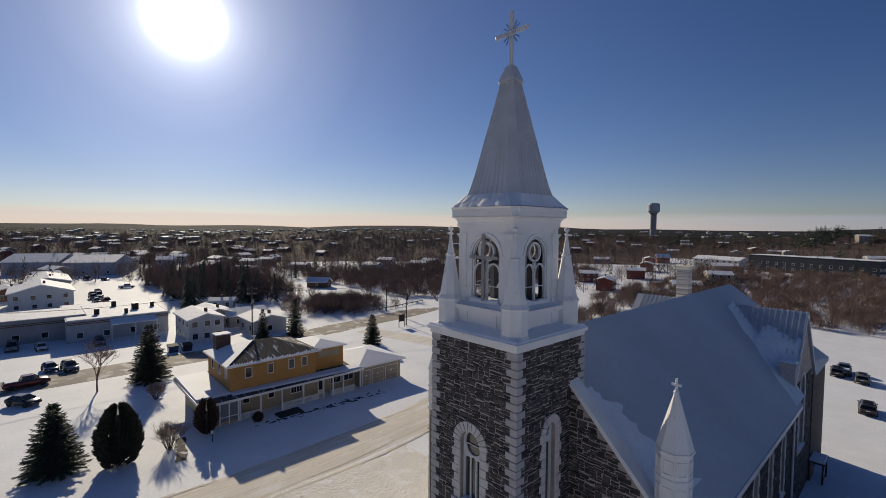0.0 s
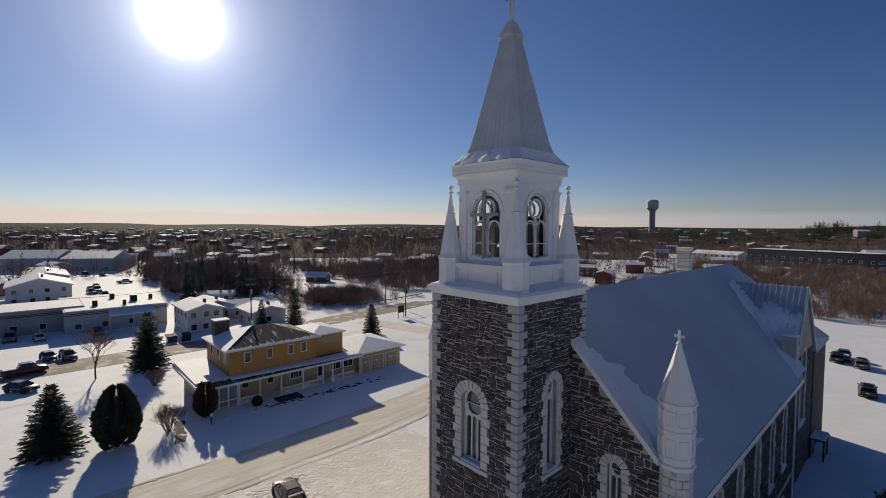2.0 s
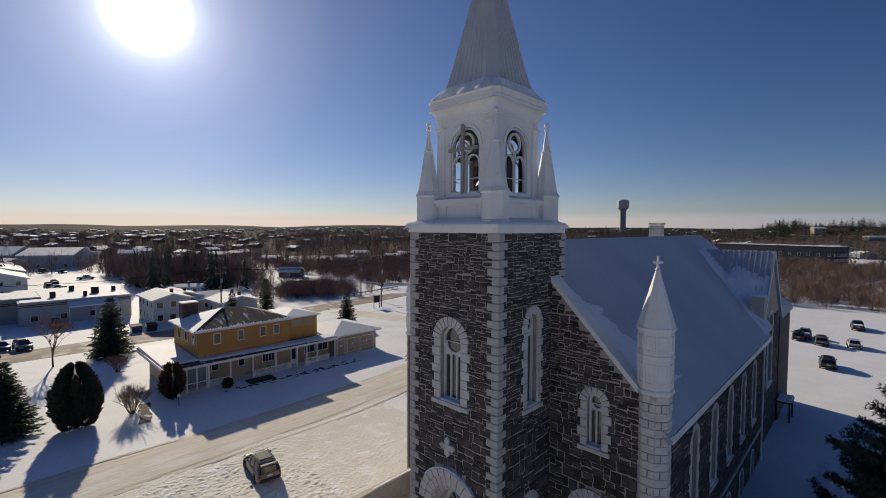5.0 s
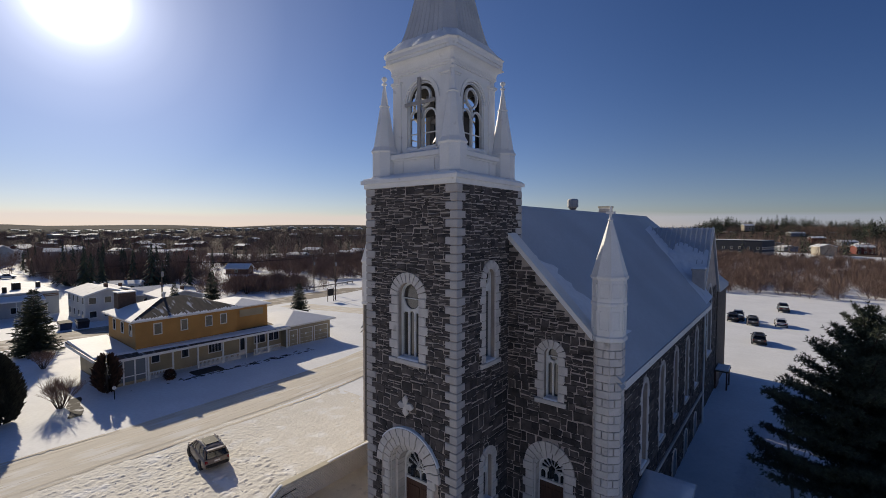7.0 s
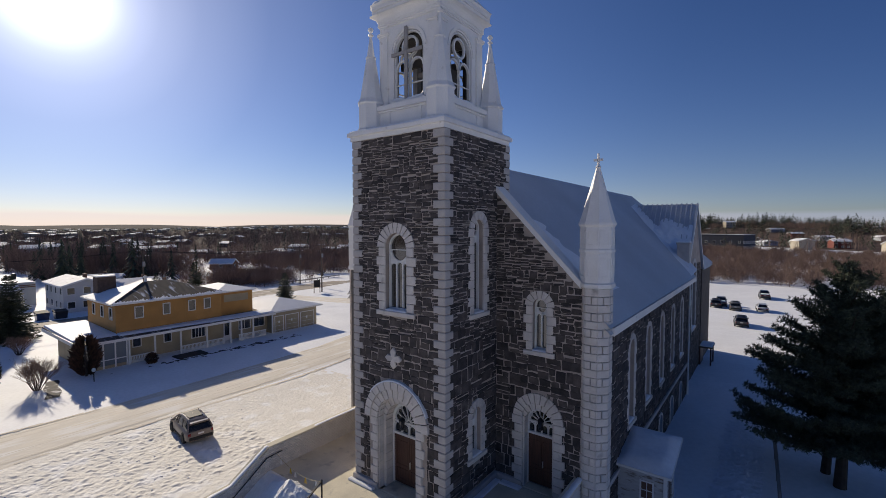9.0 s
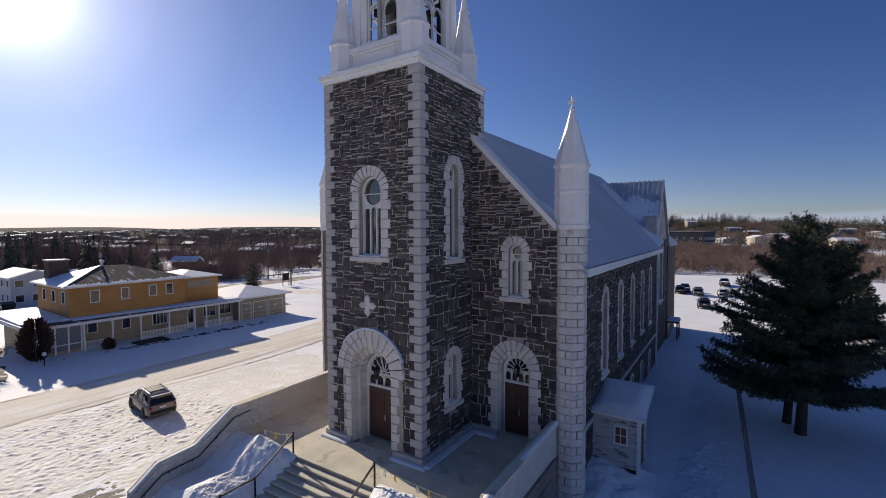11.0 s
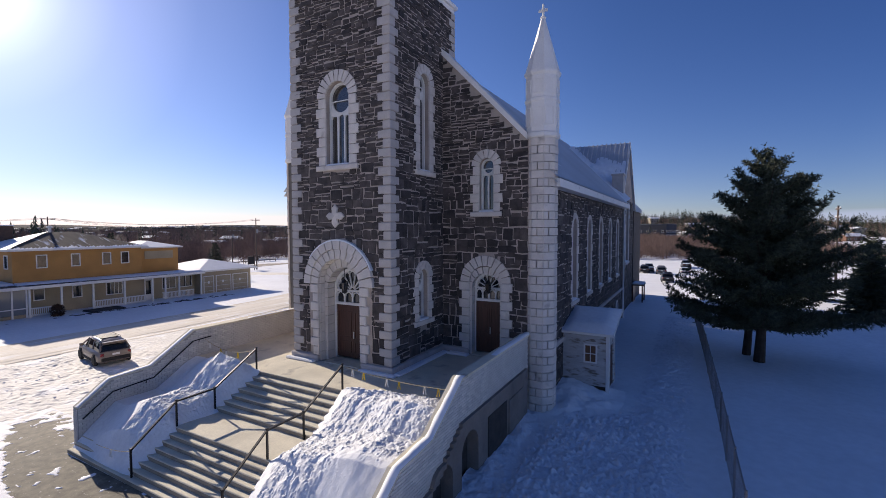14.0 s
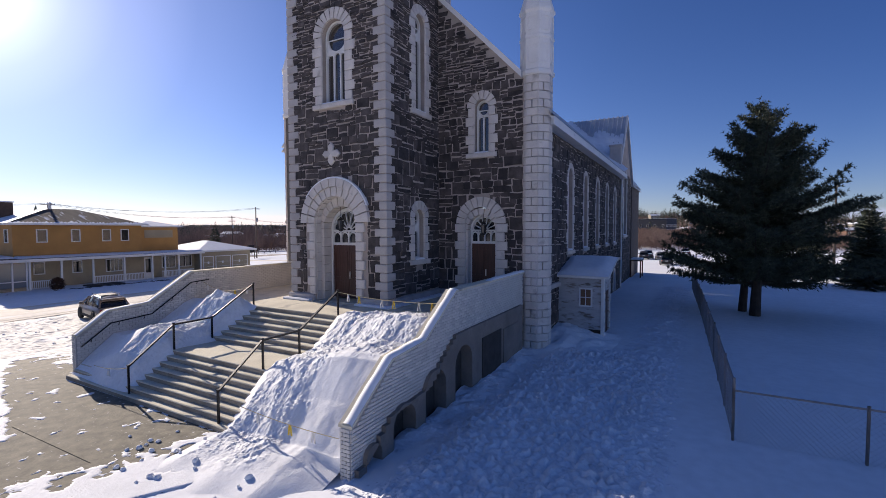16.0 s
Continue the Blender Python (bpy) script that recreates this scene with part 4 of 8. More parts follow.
def turret(x, y):
    """An octagonal corner turret of pale rock-faced blocks with a white cap."""
    t = part("turret", Mesh().lathe(x, y, [(0.60, -0.8), (0.60, 12.55)], 8, math.pi / 8), JOINT, church, "pale block corner turret with white cap")
    h, r = 0.36, 0.665
    side = 2 * r * math.tan(math.pi / 8) * 0.97
    shapes = []
    for k in range(3):
        for f in range(8):
            a = math.pi / 4 * f
            o = Vector((math.cos(a), math.sin(a), 0))
            pl = Plane((0, 0, 0), (-o.y, o.x, 0), (o.x, o.y, 0))
            u0, u1 = ((-side / 2, side / 2), (-side / 2, -0.02), (0.0, side / 2))[k]
            shapes.append(block(pl, u0 + 0.008, u1 - 0.008, r - 0.1, r + 0.006 * k, 0.010, h - 0.010, 0.022).build("block", QUOIN))
    for i in range(36):
        for f in (0, 4, 5, 6, 7) if x > 0 else (3, 4, 5):
            for m in (0,) if i % 2 else (1, 2):
                q = part("block", shapes[m * 8 + f], None, t)
                q.location = (x, y, -0.45 + i * h)
    c = part("cap", Mesh().lathe(x, y, [(0.74, 12.5), (0.8, 12.56), (0.8, 12.7), (0.74, 12.76), (0.74, 14.05), (0.78, 14.1), (0.78, 14.2), (0.74, 14.25), (0.73, 15.2), (0.81, 15.3), (0.81, 15.4)], 8, math.pi / 8), PAINT, t)
    part("cap_spire", Mesh().lathe(x, y, [(0.78, 15.4), (0.66, 15.8), (0.11, 17.75), (0.09, 17.85)], 8, math.pi / 8), PAINT, t)
    part("finial", Mesh().lathe(x, y, [(0.09, 17.8), (0.14, 17.85), (0.06, 17.95), (0.05, 18.45)], 8).box(x - 0.2, x + 0.2, y - 0.04, y + 0.04, 18.12, 18.22), PAINT, t)
    for f in range(8):
        a = math.pi / 4 * f
        o = Vector((math.cos(a), math.sin(a), 0))
        pl = Plane((x, y, 0), (-o.y, o.x, 0), (o.x, o.y, 0))
        for z0, z1 in ((13.0, 13.85), (14.4, 15.05)):
            b = Mesh()
            for q in ((-0.22, 0.22, z0, z0 + 0.05), (-0.22, 0.22, z1 - 0.05, z1), (-0.22, -0.17, z0 + 0.05, z1 - 0.05), (0.17, 0.22, z0 + 0.05, z1 - 0.05)):
                pbox(b, pl, q[0], q[1], 0.64, 0.71, q[2], q[3])
            part("panel", b, PAINT, c)
    return t


turret(4.86, 4.88)
turret(-10.46, 4.88)

# nave roof, with coped gable and snow along the foot
EAVE, RIDGE = 10.8, 18.95
RL, RR = MID - 8.45, MID + 8.45
PITCH = (RIDGE - EAVE) / 8.45
TY, TRZ, TP = 36.1, 17.55, 1.2          # the transept's ridge line, its height and its pitch
TYA, TYB = TY - (TRZ - EAVE) / TP, TY + (TRZ - EAVE) / TP
roof_x = lambda z: MID + (RIDGE - z) / PITCH
rf = Mesh()
for d, k in ((0.0, 1), (-0.28, -1)):
    zc = RIDGE - (4.6 - MID) * PITCH
    vs = [(MID, 4.4, RIDGE + d), (RR, 4.4, EAVE + d), (RR, TYA - 0.1, EAVE + d), (4.6, TYA - 0.1, zc + d), (4.6, TYB + 0.1, zc + d), (5.05, TYB + 0.1, EAVE + d), (5.05, 50, EAVE + d), (MID, 42, RIDGE + d), (RL, 50, EAVE + d), (RL, 4.4, EAVE + d)]
    rf.add(vs, [f[::k] for f in ((0, 1, 2, 3, 4, 5, 6, 7), (7, 8, 9, 0), (7, 6, 8))])
roof = part("roof", rf, FROST, church, "steep metal roof under frost and thin snow")
nsn = Mesh()
for i in range(25):
    for j in range(13):
        x = -0.1 + 4.6 * i / 24
        y = 5.2 + (1.6 + 0.62 * x + 0.9 * noise.noise((x * 1.6, 3, 3)) + 0.4 * noise.noise((x * 5, 3, 3))) * j / 12
        e = min(1, min(i, j, 24 - i, 12 - j) / 3)
        nsn.v.append((x, y, RIDGE - (x - MID) * (RIDGE - EAVE) / 8.45 + 0.01 + 0.09 * e + 0.05 * e * noise.noise((x * 2, y * 2, 0)) + 0.03 * e * noise.noise((x * 7, y * 7, 0))))
nsn.f = [(i * 13 + j, (i + 1) * 13 + j, (i + 1) * 13 + j + 1, i * 13 + j + 1) for i in range(24) for j in range(12)]
part("valley_snow", nsn, ROOFSNOW, roof, "snow lying behind the gable", smooth=True)
part("gutter_fascia", Mesh().box(NX1, RR + 0.02, 4.9, TYA - 0.15, EAVE - 0.42, EAVE - 0.05), PAINT, roof)
cp = Mesh()
for s in (1, -1):
    x0, x1 = (0.02, 4.35) if s > 0 else (-5.62, -9.95)
    z0, z1 = 17.0, 17.0 - 1.03 * 4.35
    cp.hexa([(x0, FAC - 0.12, z0 - 0.05), (x1, FAC - 0.12, z1 - 0.05), (x1, FAC - 0.12, z1 + 0.25), (x0, FAC - 0.12, z0 + 0.25), (x0, FAC + 0.75, z0 - 0.05), (x1, FAC + 0.75, z1 - 0.05), (x1, FAC + 0.75, z1 + 0.25), (x0, FAC + 0.75, z0 + 0.25)])
    part("gable_coping", cp, PAINT, facade)
    cp = Mesh()
# transept with a ribbed metal roof
GX = 4.75
P_TR = Plane((GX, 0, 0), (0, 1, 0), (1, 0, 0))
gable = lambda u: TRZ - 0.3 - TP * abs(u - TY)
o_tr = arch(TY, 1.2, 5.0, 10.5)
tw = part("transept", wall(Mesh(), P_TR, TYA + 0.4, TYB - 0.4, -1.2, gable, 0.6, [o_tr]), MORTAR, church)
masonry(tw, P_TR, TYA + 0.9, TYB - 0.4, -0.5, lambda u: gable(u) - 0.1, [o_tr])
surround(tw, P_TR, o_tr, 0.3, 0.06, jamb=0.5)
church_window(tw, P_TR, o_tr, 3)
pier = part("corner_pier", Mesh().cbox(3.95, 4.98, 31.0, 31.9, -1.0, 13.62, 0.03), QUOIN, church, "pale block pier at the transept corner")
part("pier_cap", Mesh().cbox(3.87, 5.06, 30.92, 31.98, 13.62, 13.8, 0.03), QUOIN, pier)
part("pier_snow", Mesh().loft([[(3.9, 30.95, 13.8), (5.03, 30.95, 13.8), (5.03, 31.95, 13.8), (3.9, 31.95, 13.8)], [(3.95, 31.0, 13.9), (4.98, 31.0, 13.9), (4.98, 31.9, 13.9), (3.95, 31.9, 13.9)], [(4.1, 31.15, 13.96), (4.83, 31.15, 13.96), (4.83, 31.8, 13.96), (4.1, 31.8, 13.96)]]), SNOW, pier)
part("apse", Mesh().box(NX0, NX1 - 0.3, 41.9, 49.5, -1.2, 10.6), STONE, church)
tr = Mesh()
XE, XW = 4.95, 2 * MID - 4.95
for ya, yb, za, zb in ((TYA, TY, EAVE, TRZ), (TY, TYB, TRZ, EAVE)):
    tr.hexa([(XW, ya, za), (XE, ya, za), (XE, yb, zb), (XW, yb, zb), (XW, ya, za - 0.22), (XE, ya, za - 0.22), (XE, yb, zb - 0.22), (XW, yb, zb - 0.22)])
troof = part("transept_roof", tr, FROST, church, "ribbed metal transept roof, snow on its lower part")
for i in range(33):
    x = 4.88 - i * 0.46
    part("rib", Mesh().hexa([(x - 0.07, TYA, EAVE), (x + 0.07, TYA, EAVE), (x + 0.07, TY, TRZ), (x - 0.07, TY, TRZ), (x - 0.04, TYA - 0.08, EAVE + 0.11), (x + 0.04, TYA - 0.08, EAVE + 0.11), (x + 0.04, TY - 0.08, TRZ + 0.11), (x - 0.04, TY - 0.08, TRZ + 0.11)]), FROST, troof)
part("rake_board", Mesh().hexa([(XE, TYA, EAVE - 0.3), (XE + 0.05, TYA, EAVE - 0.3), (XE + 0.05, TY, TRZ - 0.3), (XE, TY, TRZ - 0.3), (XE, TYA, EAVE + 0.02), (XE + 0.05, TYA, EAVE + 0.02), (XE + 0.05, TY, TRZ + 0.02), (XE, TY, TRZ + 0.02)]).hexa([(XE, TYB, EAVE - 0.3), (XE + 0.05, TYB, EAVE - 0.3), (XE + 0.05, TY, TRZ - 0.3), (XE, TY, TRZ - 0.3), (XE, TYB, EAVE + 0.02), (XE + 0.05, TYB, EAVE + 0.02), (XE + 0.05, TY, TRZ + 0.02), (XE, TY, TRZ + 0.02)]), PAINT, troof)
tsn, NU, NW = Mesh(), 44, 30
for i in range(NU + 1):
    for j in range(NW + 1):
        u, w = i / NU, j / NW
        top = 0.70 + 0.10 * noise.noise((w * 3.1, 0, 4)) + 0.05 * noise.noise((w * 9, 2, 4)) - 0.25 * max(0, w - 0.75)
        z = EAVE + 0.1 + (TRZ - EAVE) * u * top
        x0, x1 = roof_x(z) - 0.4, 4.92
        x = x0 + (x1 - x0) * w
        e = min(1, 5 * (1 - u), 4 * (1 - w) + 0.15)
        lump = 0.30 + 0.30 * noise.noise((x * 0.7, z * 0.6, 1)) + 0.12 * noise.noise((x * 2.2, z * 2.2, 2)) + 0.35 * max(0, 1 - w * 2.2)
        tsn.v.append((x, TYA + (z - EAVE) / TP - 0.5 * lump * e, z + 0.04 + 0.7 * lump * e))
tsn.f = [(i * (NW + 1) + j, i * (NW + 1) + j + 1, (i + 1) * (NW + 1) + j + 1, (i + 1) * (NW + 1) + j) for i in range(NU) for j in range(NW)]
part("transept_snow", tsn, ROOFSNOW, troof, "wind-packed snow slid to the foot of the transept roof", smooth=True)
vs, NU, NW = Mesh(), 50, 14
for i in range(NU + 1):
    for j in range(NW + 1):
        u, w = i / NU, j / NW
        z = EAVE + 0.15 + (TRZ - EAVE - 0.3) * u
        wide = (1.9 - 0.9 * u) * (1 + 0.35 * noise.noise((u * 6, 1, 2))) + 0.3
        x, y = roof_x(z), TYA + (z - EAVE) / TP + 0.35 - wide * w
        h = 0.42 * (1 - w) ** 1.5 + 0.05 * noise.noise((x * 2, y * 2, 3)) * (1 - w)
        vs.v.append((x + 0.4 * h, y, z + h + (0.015 if j < NW else -0.03)))
vs.f = [(i * (NW + 1) + j, i * (NW + 1) + j + 1, (i + 1) * (NW + 1) + j + 1, (i + 1) * (NW + 1) + j)[::-1] for i in range(NU) for j in range(NW)]
part("valley_drift", vs, ROOFSNOW, roof, "drift of snow along the roof valley", smooth=True)
ch = Mesh().box(-9.27, -7.93, 44.23, 45.57, 9, 20.2)
for i in range(24):
    ch.cbox(-9.3 - 0.02 * (i % 2), -7.9 + 0.02 * (i % 2), 44.2, 45.6, 15.4 + i * 0.2 + 0.02, 15.6 + i * 0.2 - 0.02, 0.03)
chim = part("chimney", ch, QUOIN, church, "pale brick chimney")
part("chimney_cap", Mesh().cbox(-9.4, -7.8, 44.1, 45.7, 20.2, 20.42, 0.04), CONCRETE, chim)

# ---- ground ----
def ground_z(x, y):
    """Nearly level by the church, falling a little across the street, with far hills."""
    d = math.hypot(x, y)
    z = -0.35 * min(1, max(0, (-x - 12) / 12)) - 0.9 * min(1, max(0, (-x - 45) / 60)) - 1.2 * min(1, max(0, (y - 40) / 60))
    if x > 4.6 and y < 40:
        z += 0.25 * min(1, (x - 4.6) / 1.5) * min(1, max(0, (40 - y) / 20))
    z += 0.10 * noise.noise((x * 0.06, y * 0.06, 0)) * min(1, d / 25)
    for hx, hy, amp, wide in ((-60, 620, 11, 110), (70, 580, 8, 120), (-350, 700, 13, 150), (-28, 300, 4, 75)):
        z += amp * math.exp(-((x - hx) ** 2 + (y - hy) ** 2) / wide ** 2)
    if d > 2200:
        z += min(1, (d - 2200) / 1800) * (20 + 42 * max(-0.2, noise.noise((x * 0.0016, y * 0.0016, 8.0))))
    if d > 250:
        k = min(1, (d - 250) / 1500)
        z += k * (14 + 16 * noise.noise((x * 0.0012, y * 0.0012, 3.0)))
    return z


gm = Mesh()
radii = [0, 3, 6, 9, 12, 15, 18, 22, 26, 30, 35, 40, 46, 52, 60, 68, 78, 90, 105, 125, 150, 180, 220, 270, 340, 430, 560, 750, 1000, 1400, 2000, 2900, 4200]
SEG = 144
gm.v.append((0, 0, ground_z(0, 0)))
for r in radii[1:]:
    for j in range(SEG):
        a = math.tau * j / SEG
        x, y = r * math.cos(a), r * math.sin(a)
        gm.v.append((x, y, ground_z(x, y)))
for j in range(SEG):
    gm.f.append((0, 1 + j, 1 + (j + 1) % SEG))
for i in range(len(radii) - 2):
    for j in range(SEG):
        a, b = 1 + i * SEG + j, 1 + i * SEG + (j + 1) % SEG
        gm.f.append((a, a + SEG, b + SEG, b))
ground = solid("ground", gm, SNOW, "snow-covered town ground", "ground", kind="structure", smooth=True)
ground.data.materials.append(BRUSH)
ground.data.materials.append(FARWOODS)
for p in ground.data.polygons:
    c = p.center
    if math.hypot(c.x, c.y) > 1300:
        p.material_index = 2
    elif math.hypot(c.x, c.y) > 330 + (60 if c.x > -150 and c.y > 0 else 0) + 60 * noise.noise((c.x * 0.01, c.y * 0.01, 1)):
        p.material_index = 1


def strip(name, pts, width, material, label, lift=0.03, category="road", step=3.0):
    """A band laid on the ground along a line."""
    b, rows = Mesh(), []
    fine = []
    for p, q in zip(pts, pts[1:]):
        k = max(1, int(math.dist(p, q) / step))
        fine += [(p[0] + (q[0] - p[0]) * i / k, p[1] + (q[1] - p[1]) * i / k) for i in range(k)]
    fine.append(pts[-1])
    nw = max(2, int(width / 2.0))
    for i, p in enumerate(fine):
        a, c = fine[max(0, i - 1)], fine[min(len(fine) - 1, i + 1)]
        d = Vector((c[0] - a[0], c[1] - a[1])).normalized()
        w = width * (1 + 0.04 * noise.noise((i * 0.4, 0, 5)))
        row = []
        for k in range(nw + 1):
            s = (k / nw - 0.5) * w
            x, y = p[0] - d.y * s, p[1] + d.x * s
            row.append((x, y, ground_z(x, y) + (lift if 0 < k < nw else -0.05)))
        rows.append(row)
    m = nw + 1
    b.v = [p for r in rows for p in r]
    b.f = [(i * m + k, (i + 1) * m + k, (i + 1) * m + k + 1, i * m + k + 1)[::-1] for i in range(len(rows) - 1) for k in range(nw)]
    return solid(name, b, material, label, category, kind="structure", smooth=True)


strip("road", [(-86, -260), (-86, -60), (-85.5, 9), (-88, 30), (-95, 60), (-103, 90), (-130, 180)], 11, STREET, "main street with worn, sanded snow", 0.06)
strip("driveway", [(-30, -50), (-31.5, -14), (-32, 6), (-33, 22), (-38, 42), (-58, 52), (-84, 46)], 9, ROAD, "packed snow drive between the church and the house", 0.05)

RUT = mat("sandy_rut", (0.69, 0.62, 0.505), 0.85, var=0.12, scale=0.9, fine=8, bump=0.5, bscale=6, coord="World", stretch=(1, 0.2, 1))
# bare, sanded ground before the steps
def patch(name, x0, x1, y0, y1, cover, material, label, step=0.11, category="pavement", kind="structure", top=0.045, floor=-0.05):
    """Bare ground that shows through the snow wherever cover(x, y) is above nought."""
    b = Mesh()
    nx, ny = int((x1 - x0) / step), int((y1 - y0) / step)
    keep = {}
    val = [[cover(x0 + (x1 - x0) * i / nx, y0 + (y1 - y0) * j / ny) for j in range(ny + 1)] for i in range(nx + 1)]

    def vert(i, j):
        if (i, j) not in keep:
            x, y = x0 + (x1 - x0) * i / nx, y0 + (y1 - y0) * j / ny
            keep[i, j] = len(b.v)
            b.v.append((x, y, ground_z(x, y) + max(floor, min(top, val[i][j] * 0.5))))
        return keep[i, j]
    for i in range(nx):
        for j in range(ny):
            if max(val[i][j], val[i + 1][j], val[i + 1][j + 1], val[i][j + 1]) > 0:
                b.f.append((vert(i, j), vert(i + 1, j), vert(i + 1, j + 1), vert(i, j + 1)))
    return solid(name, b, material, label, category, kind=kind, smooth=True)


def rough(x, y, s, z=0.0):
    return noise.noise((x * s, y * s, z)) + 0.5 * noise.noise((x * s * 2.3, y * s * 2.3, z + 4)) + 0.3 * noise.noise((x * s * 6, y * s * 6, z + 9))


def apron(x, y):
    e = min((x + 15.2) / 2.0, (-0.5 + 0.6 * (y + 9.3) - x) / 1.3, (-6.3 - 0.1 * (x + 12) - y) / 0.9, (y + 17) / 3.0)
    streak = math.exp(-((y + 9.7 + 0.28 * (x + 8.4)) / 0.22) ** 2) * min(1, max(0, (-4.2 - x) / 1.5))
    return 0.55 * max(-1, min(1, e)) - 0.03 + 0.16 * rough(x, y, 0.5, 2) + 0.40 * rough(x, y, 1.6, 6) - 0.8 * streak - 2.2 * max(0, noise.noise((x * 0.9, y * 1.3, 12)) + 0.5 * noise.noise((x * 2.6, y * 3.4, 15)) - 0.33)


def ruts(x, y):
    """Sandy wheel lines that wander along the drive, broken by fresh snow."""
    c = -31.6 - 0.03 * max(0, y) - 0.0035 * max(0, y - 8) ** 2
    u = x - c + 0.5 * noise.noise((y * 0.05, 0, 1))
    lines = max(math.exp(-((u - k + 0.45 * noise.noise((y * 0.07, k, 2))) / 0.2) ** 2) for k in (-3.3, -2.6, -1.5, -0.6, 0.5, 1.3, 2.4, 3.4))
    return 0.7 * lines - 0.52 + 0.42 * rough(x * 1.6, y * 0.3, 0.8, 3)


patch("wheel_ruts", -40, -26, -26, 34, ruts, RUT, "sandy wheel ruts in the packed snow drive", 0.15, "ground", "structure", 0.06, 0.036)


def forecourt(x, y):
    return min(x + 15.8, 1.2 + 0.6 * (y + 9.3) - x, -6.0 - 0.1 * (x + 12) - y, y + 17) + 0.3


def crust(x, y):
    return min(-apron(x, y) + 0.62 * rough(x, y, 2.0, 21) + 0.14 * rough(x, y, 8, 25) + 0.07, 2.5 * forecourt(x, y))


pavement = patch("pavement", -17, 2, -17, -5.6, forecourt, ASPHALT, "bare sanded asphalt with patches of snow", 0.14, top=0.02)
patch("snow_crust", -16.4, 1.6, -16.9, -5.7, crust, ROUGHSNOW, "ragged crust of snow left on the asphalt", 0.06, "snow", "stuff", 0.035)
JOINTM = mat("dark_slab_joint", (0.14, 0.12, 0.085), 0.95, var=0.2, coord="World")
for xa, ya, xb, yb in ((-11.0, -7.6, -9.6, -17.6), (-16, -10.4, -1, -10.0)):
    d = Vector((yb - ya, xa - xb, 0)).normalized() * 0.006
    b, n = Mesh(), 24
    for i in range(n):
        f0, f1 = i / n, (i + 0.97) / n
        p, q = Vector((xa + (xb - xa) * f0, ya + (yb - ya) * f0, 0)), Vector((xa + (xb - xa) * f1, ya + (yb - ya) * f1, 0))
        if min(apron(p.x, p.y), apron(q.x, q.y)) < 0.2:
            continue
        b.hexa([(r.x, r.y, ground_z(r.x, r.y) + h) for h in (0.01, 0.032) for r in (p - d, q - d, q + d, p + d)])
    if b.v:
        part("slab_joint", b, JOINTM, pavement)


def yard(x, y):
    """The wheel-packed yard between the drive and the steps."""
    e = min((x + 29) / 4, (-10.4 - x) / 1.5, (y + 24) / 6, (16 - y) / 8)
    return min(0.4 * min(1, e) - 0.02 + 0.16 * rough(x, y, 0.22, 8), -apron(x, y) * 0.6 + 0.05)


patch("yard", -29, -10.4, -24, 16, yard, YARD, "wheel-packed tan snow of the yard", 0.25, "ground", "structure", 0.03)
cl, qq = Mesh(), random.Random(31)
for i in range(260):
    x, y = qq.uniform(-26, -11), qq.uniform(-13, 5)
    if noise.noise((x * 0.3, y * 0.3, 4)) < 0.0 or apron(x, y) > -0.1:
        continue
    r, z = qq.uniform(0.03, 0.08), ground_z(x, y) + 0.03
    cl.lathe(x, y, [(r, z - 0.05), (r * qq.uniform(0.6, 0.9), z + r * 0.5), (r * 0.2, z + r * 0.75)], 6, qq.random() * 3)
tagged(part("snow_clods", cl, ROUGHSNOW), "broken clods of packed snow on the yard", "snow", kind="stuff")

# ---- stair terrace ----
terrace = thing("terrace", "concrete church terrace with broad steps in two flights", "terrace")
part("terrace_slab", Mesh().box(-9.74, 4.19, -2.30, FAC, -0.3, TERR - 0.05), CONCRETE, terrace)
part("terrace_paving", Mesh().box(-9.74, 4.19, -2.36, FAC - 0.02, TERR - 0.05, TERR), CONCRETE, terrace)
YU, YL0, YL1, ZL = -2.36, -4.2, -5.8, 1.31
SX0, SX1 = -9.74, 4.19


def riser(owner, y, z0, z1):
    part("riser", Mesh().box(SX0 + 0.01, SX1 - 0.01, y - 0.005, y + 0.02, z0, z1 - 0.035), RISER, owner, "riser darker than the treads")


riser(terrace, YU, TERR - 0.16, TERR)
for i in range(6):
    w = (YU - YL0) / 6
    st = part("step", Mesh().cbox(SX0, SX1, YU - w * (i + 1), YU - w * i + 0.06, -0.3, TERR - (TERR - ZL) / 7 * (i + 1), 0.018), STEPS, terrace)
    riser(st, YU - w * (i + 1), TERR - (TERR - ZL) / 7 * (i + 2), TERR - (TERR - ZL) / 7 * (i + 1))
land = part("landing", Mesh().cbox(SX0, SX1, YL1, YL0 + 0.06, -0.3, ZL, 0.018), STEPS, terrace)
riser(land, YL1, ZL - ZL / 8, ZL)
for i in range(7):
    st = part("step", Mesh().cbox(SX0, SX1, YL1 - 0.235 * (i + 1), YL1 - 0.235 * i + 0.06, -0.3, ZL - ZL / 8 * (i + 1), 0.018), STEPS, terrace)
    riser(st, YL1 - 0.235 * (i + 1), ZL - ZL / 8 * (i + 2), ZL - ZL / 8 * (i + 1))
PROF = [(FAC - 0.05, 3.7), (-2.42, 3.68), (-4.35, 2.48), (-5.95, 2.36), (-7.55, 1.2)]


def prof_z(y):
    for (ya, za), (yb, zb) in zip(PROF, PROF[1:]):
        if yb <= y <= ya:
            return zb + (za - zb) * (y - yb) / (ya - yb)
    return PROF[0][1] if y > PROF[0][0] else PROF[-1][1]


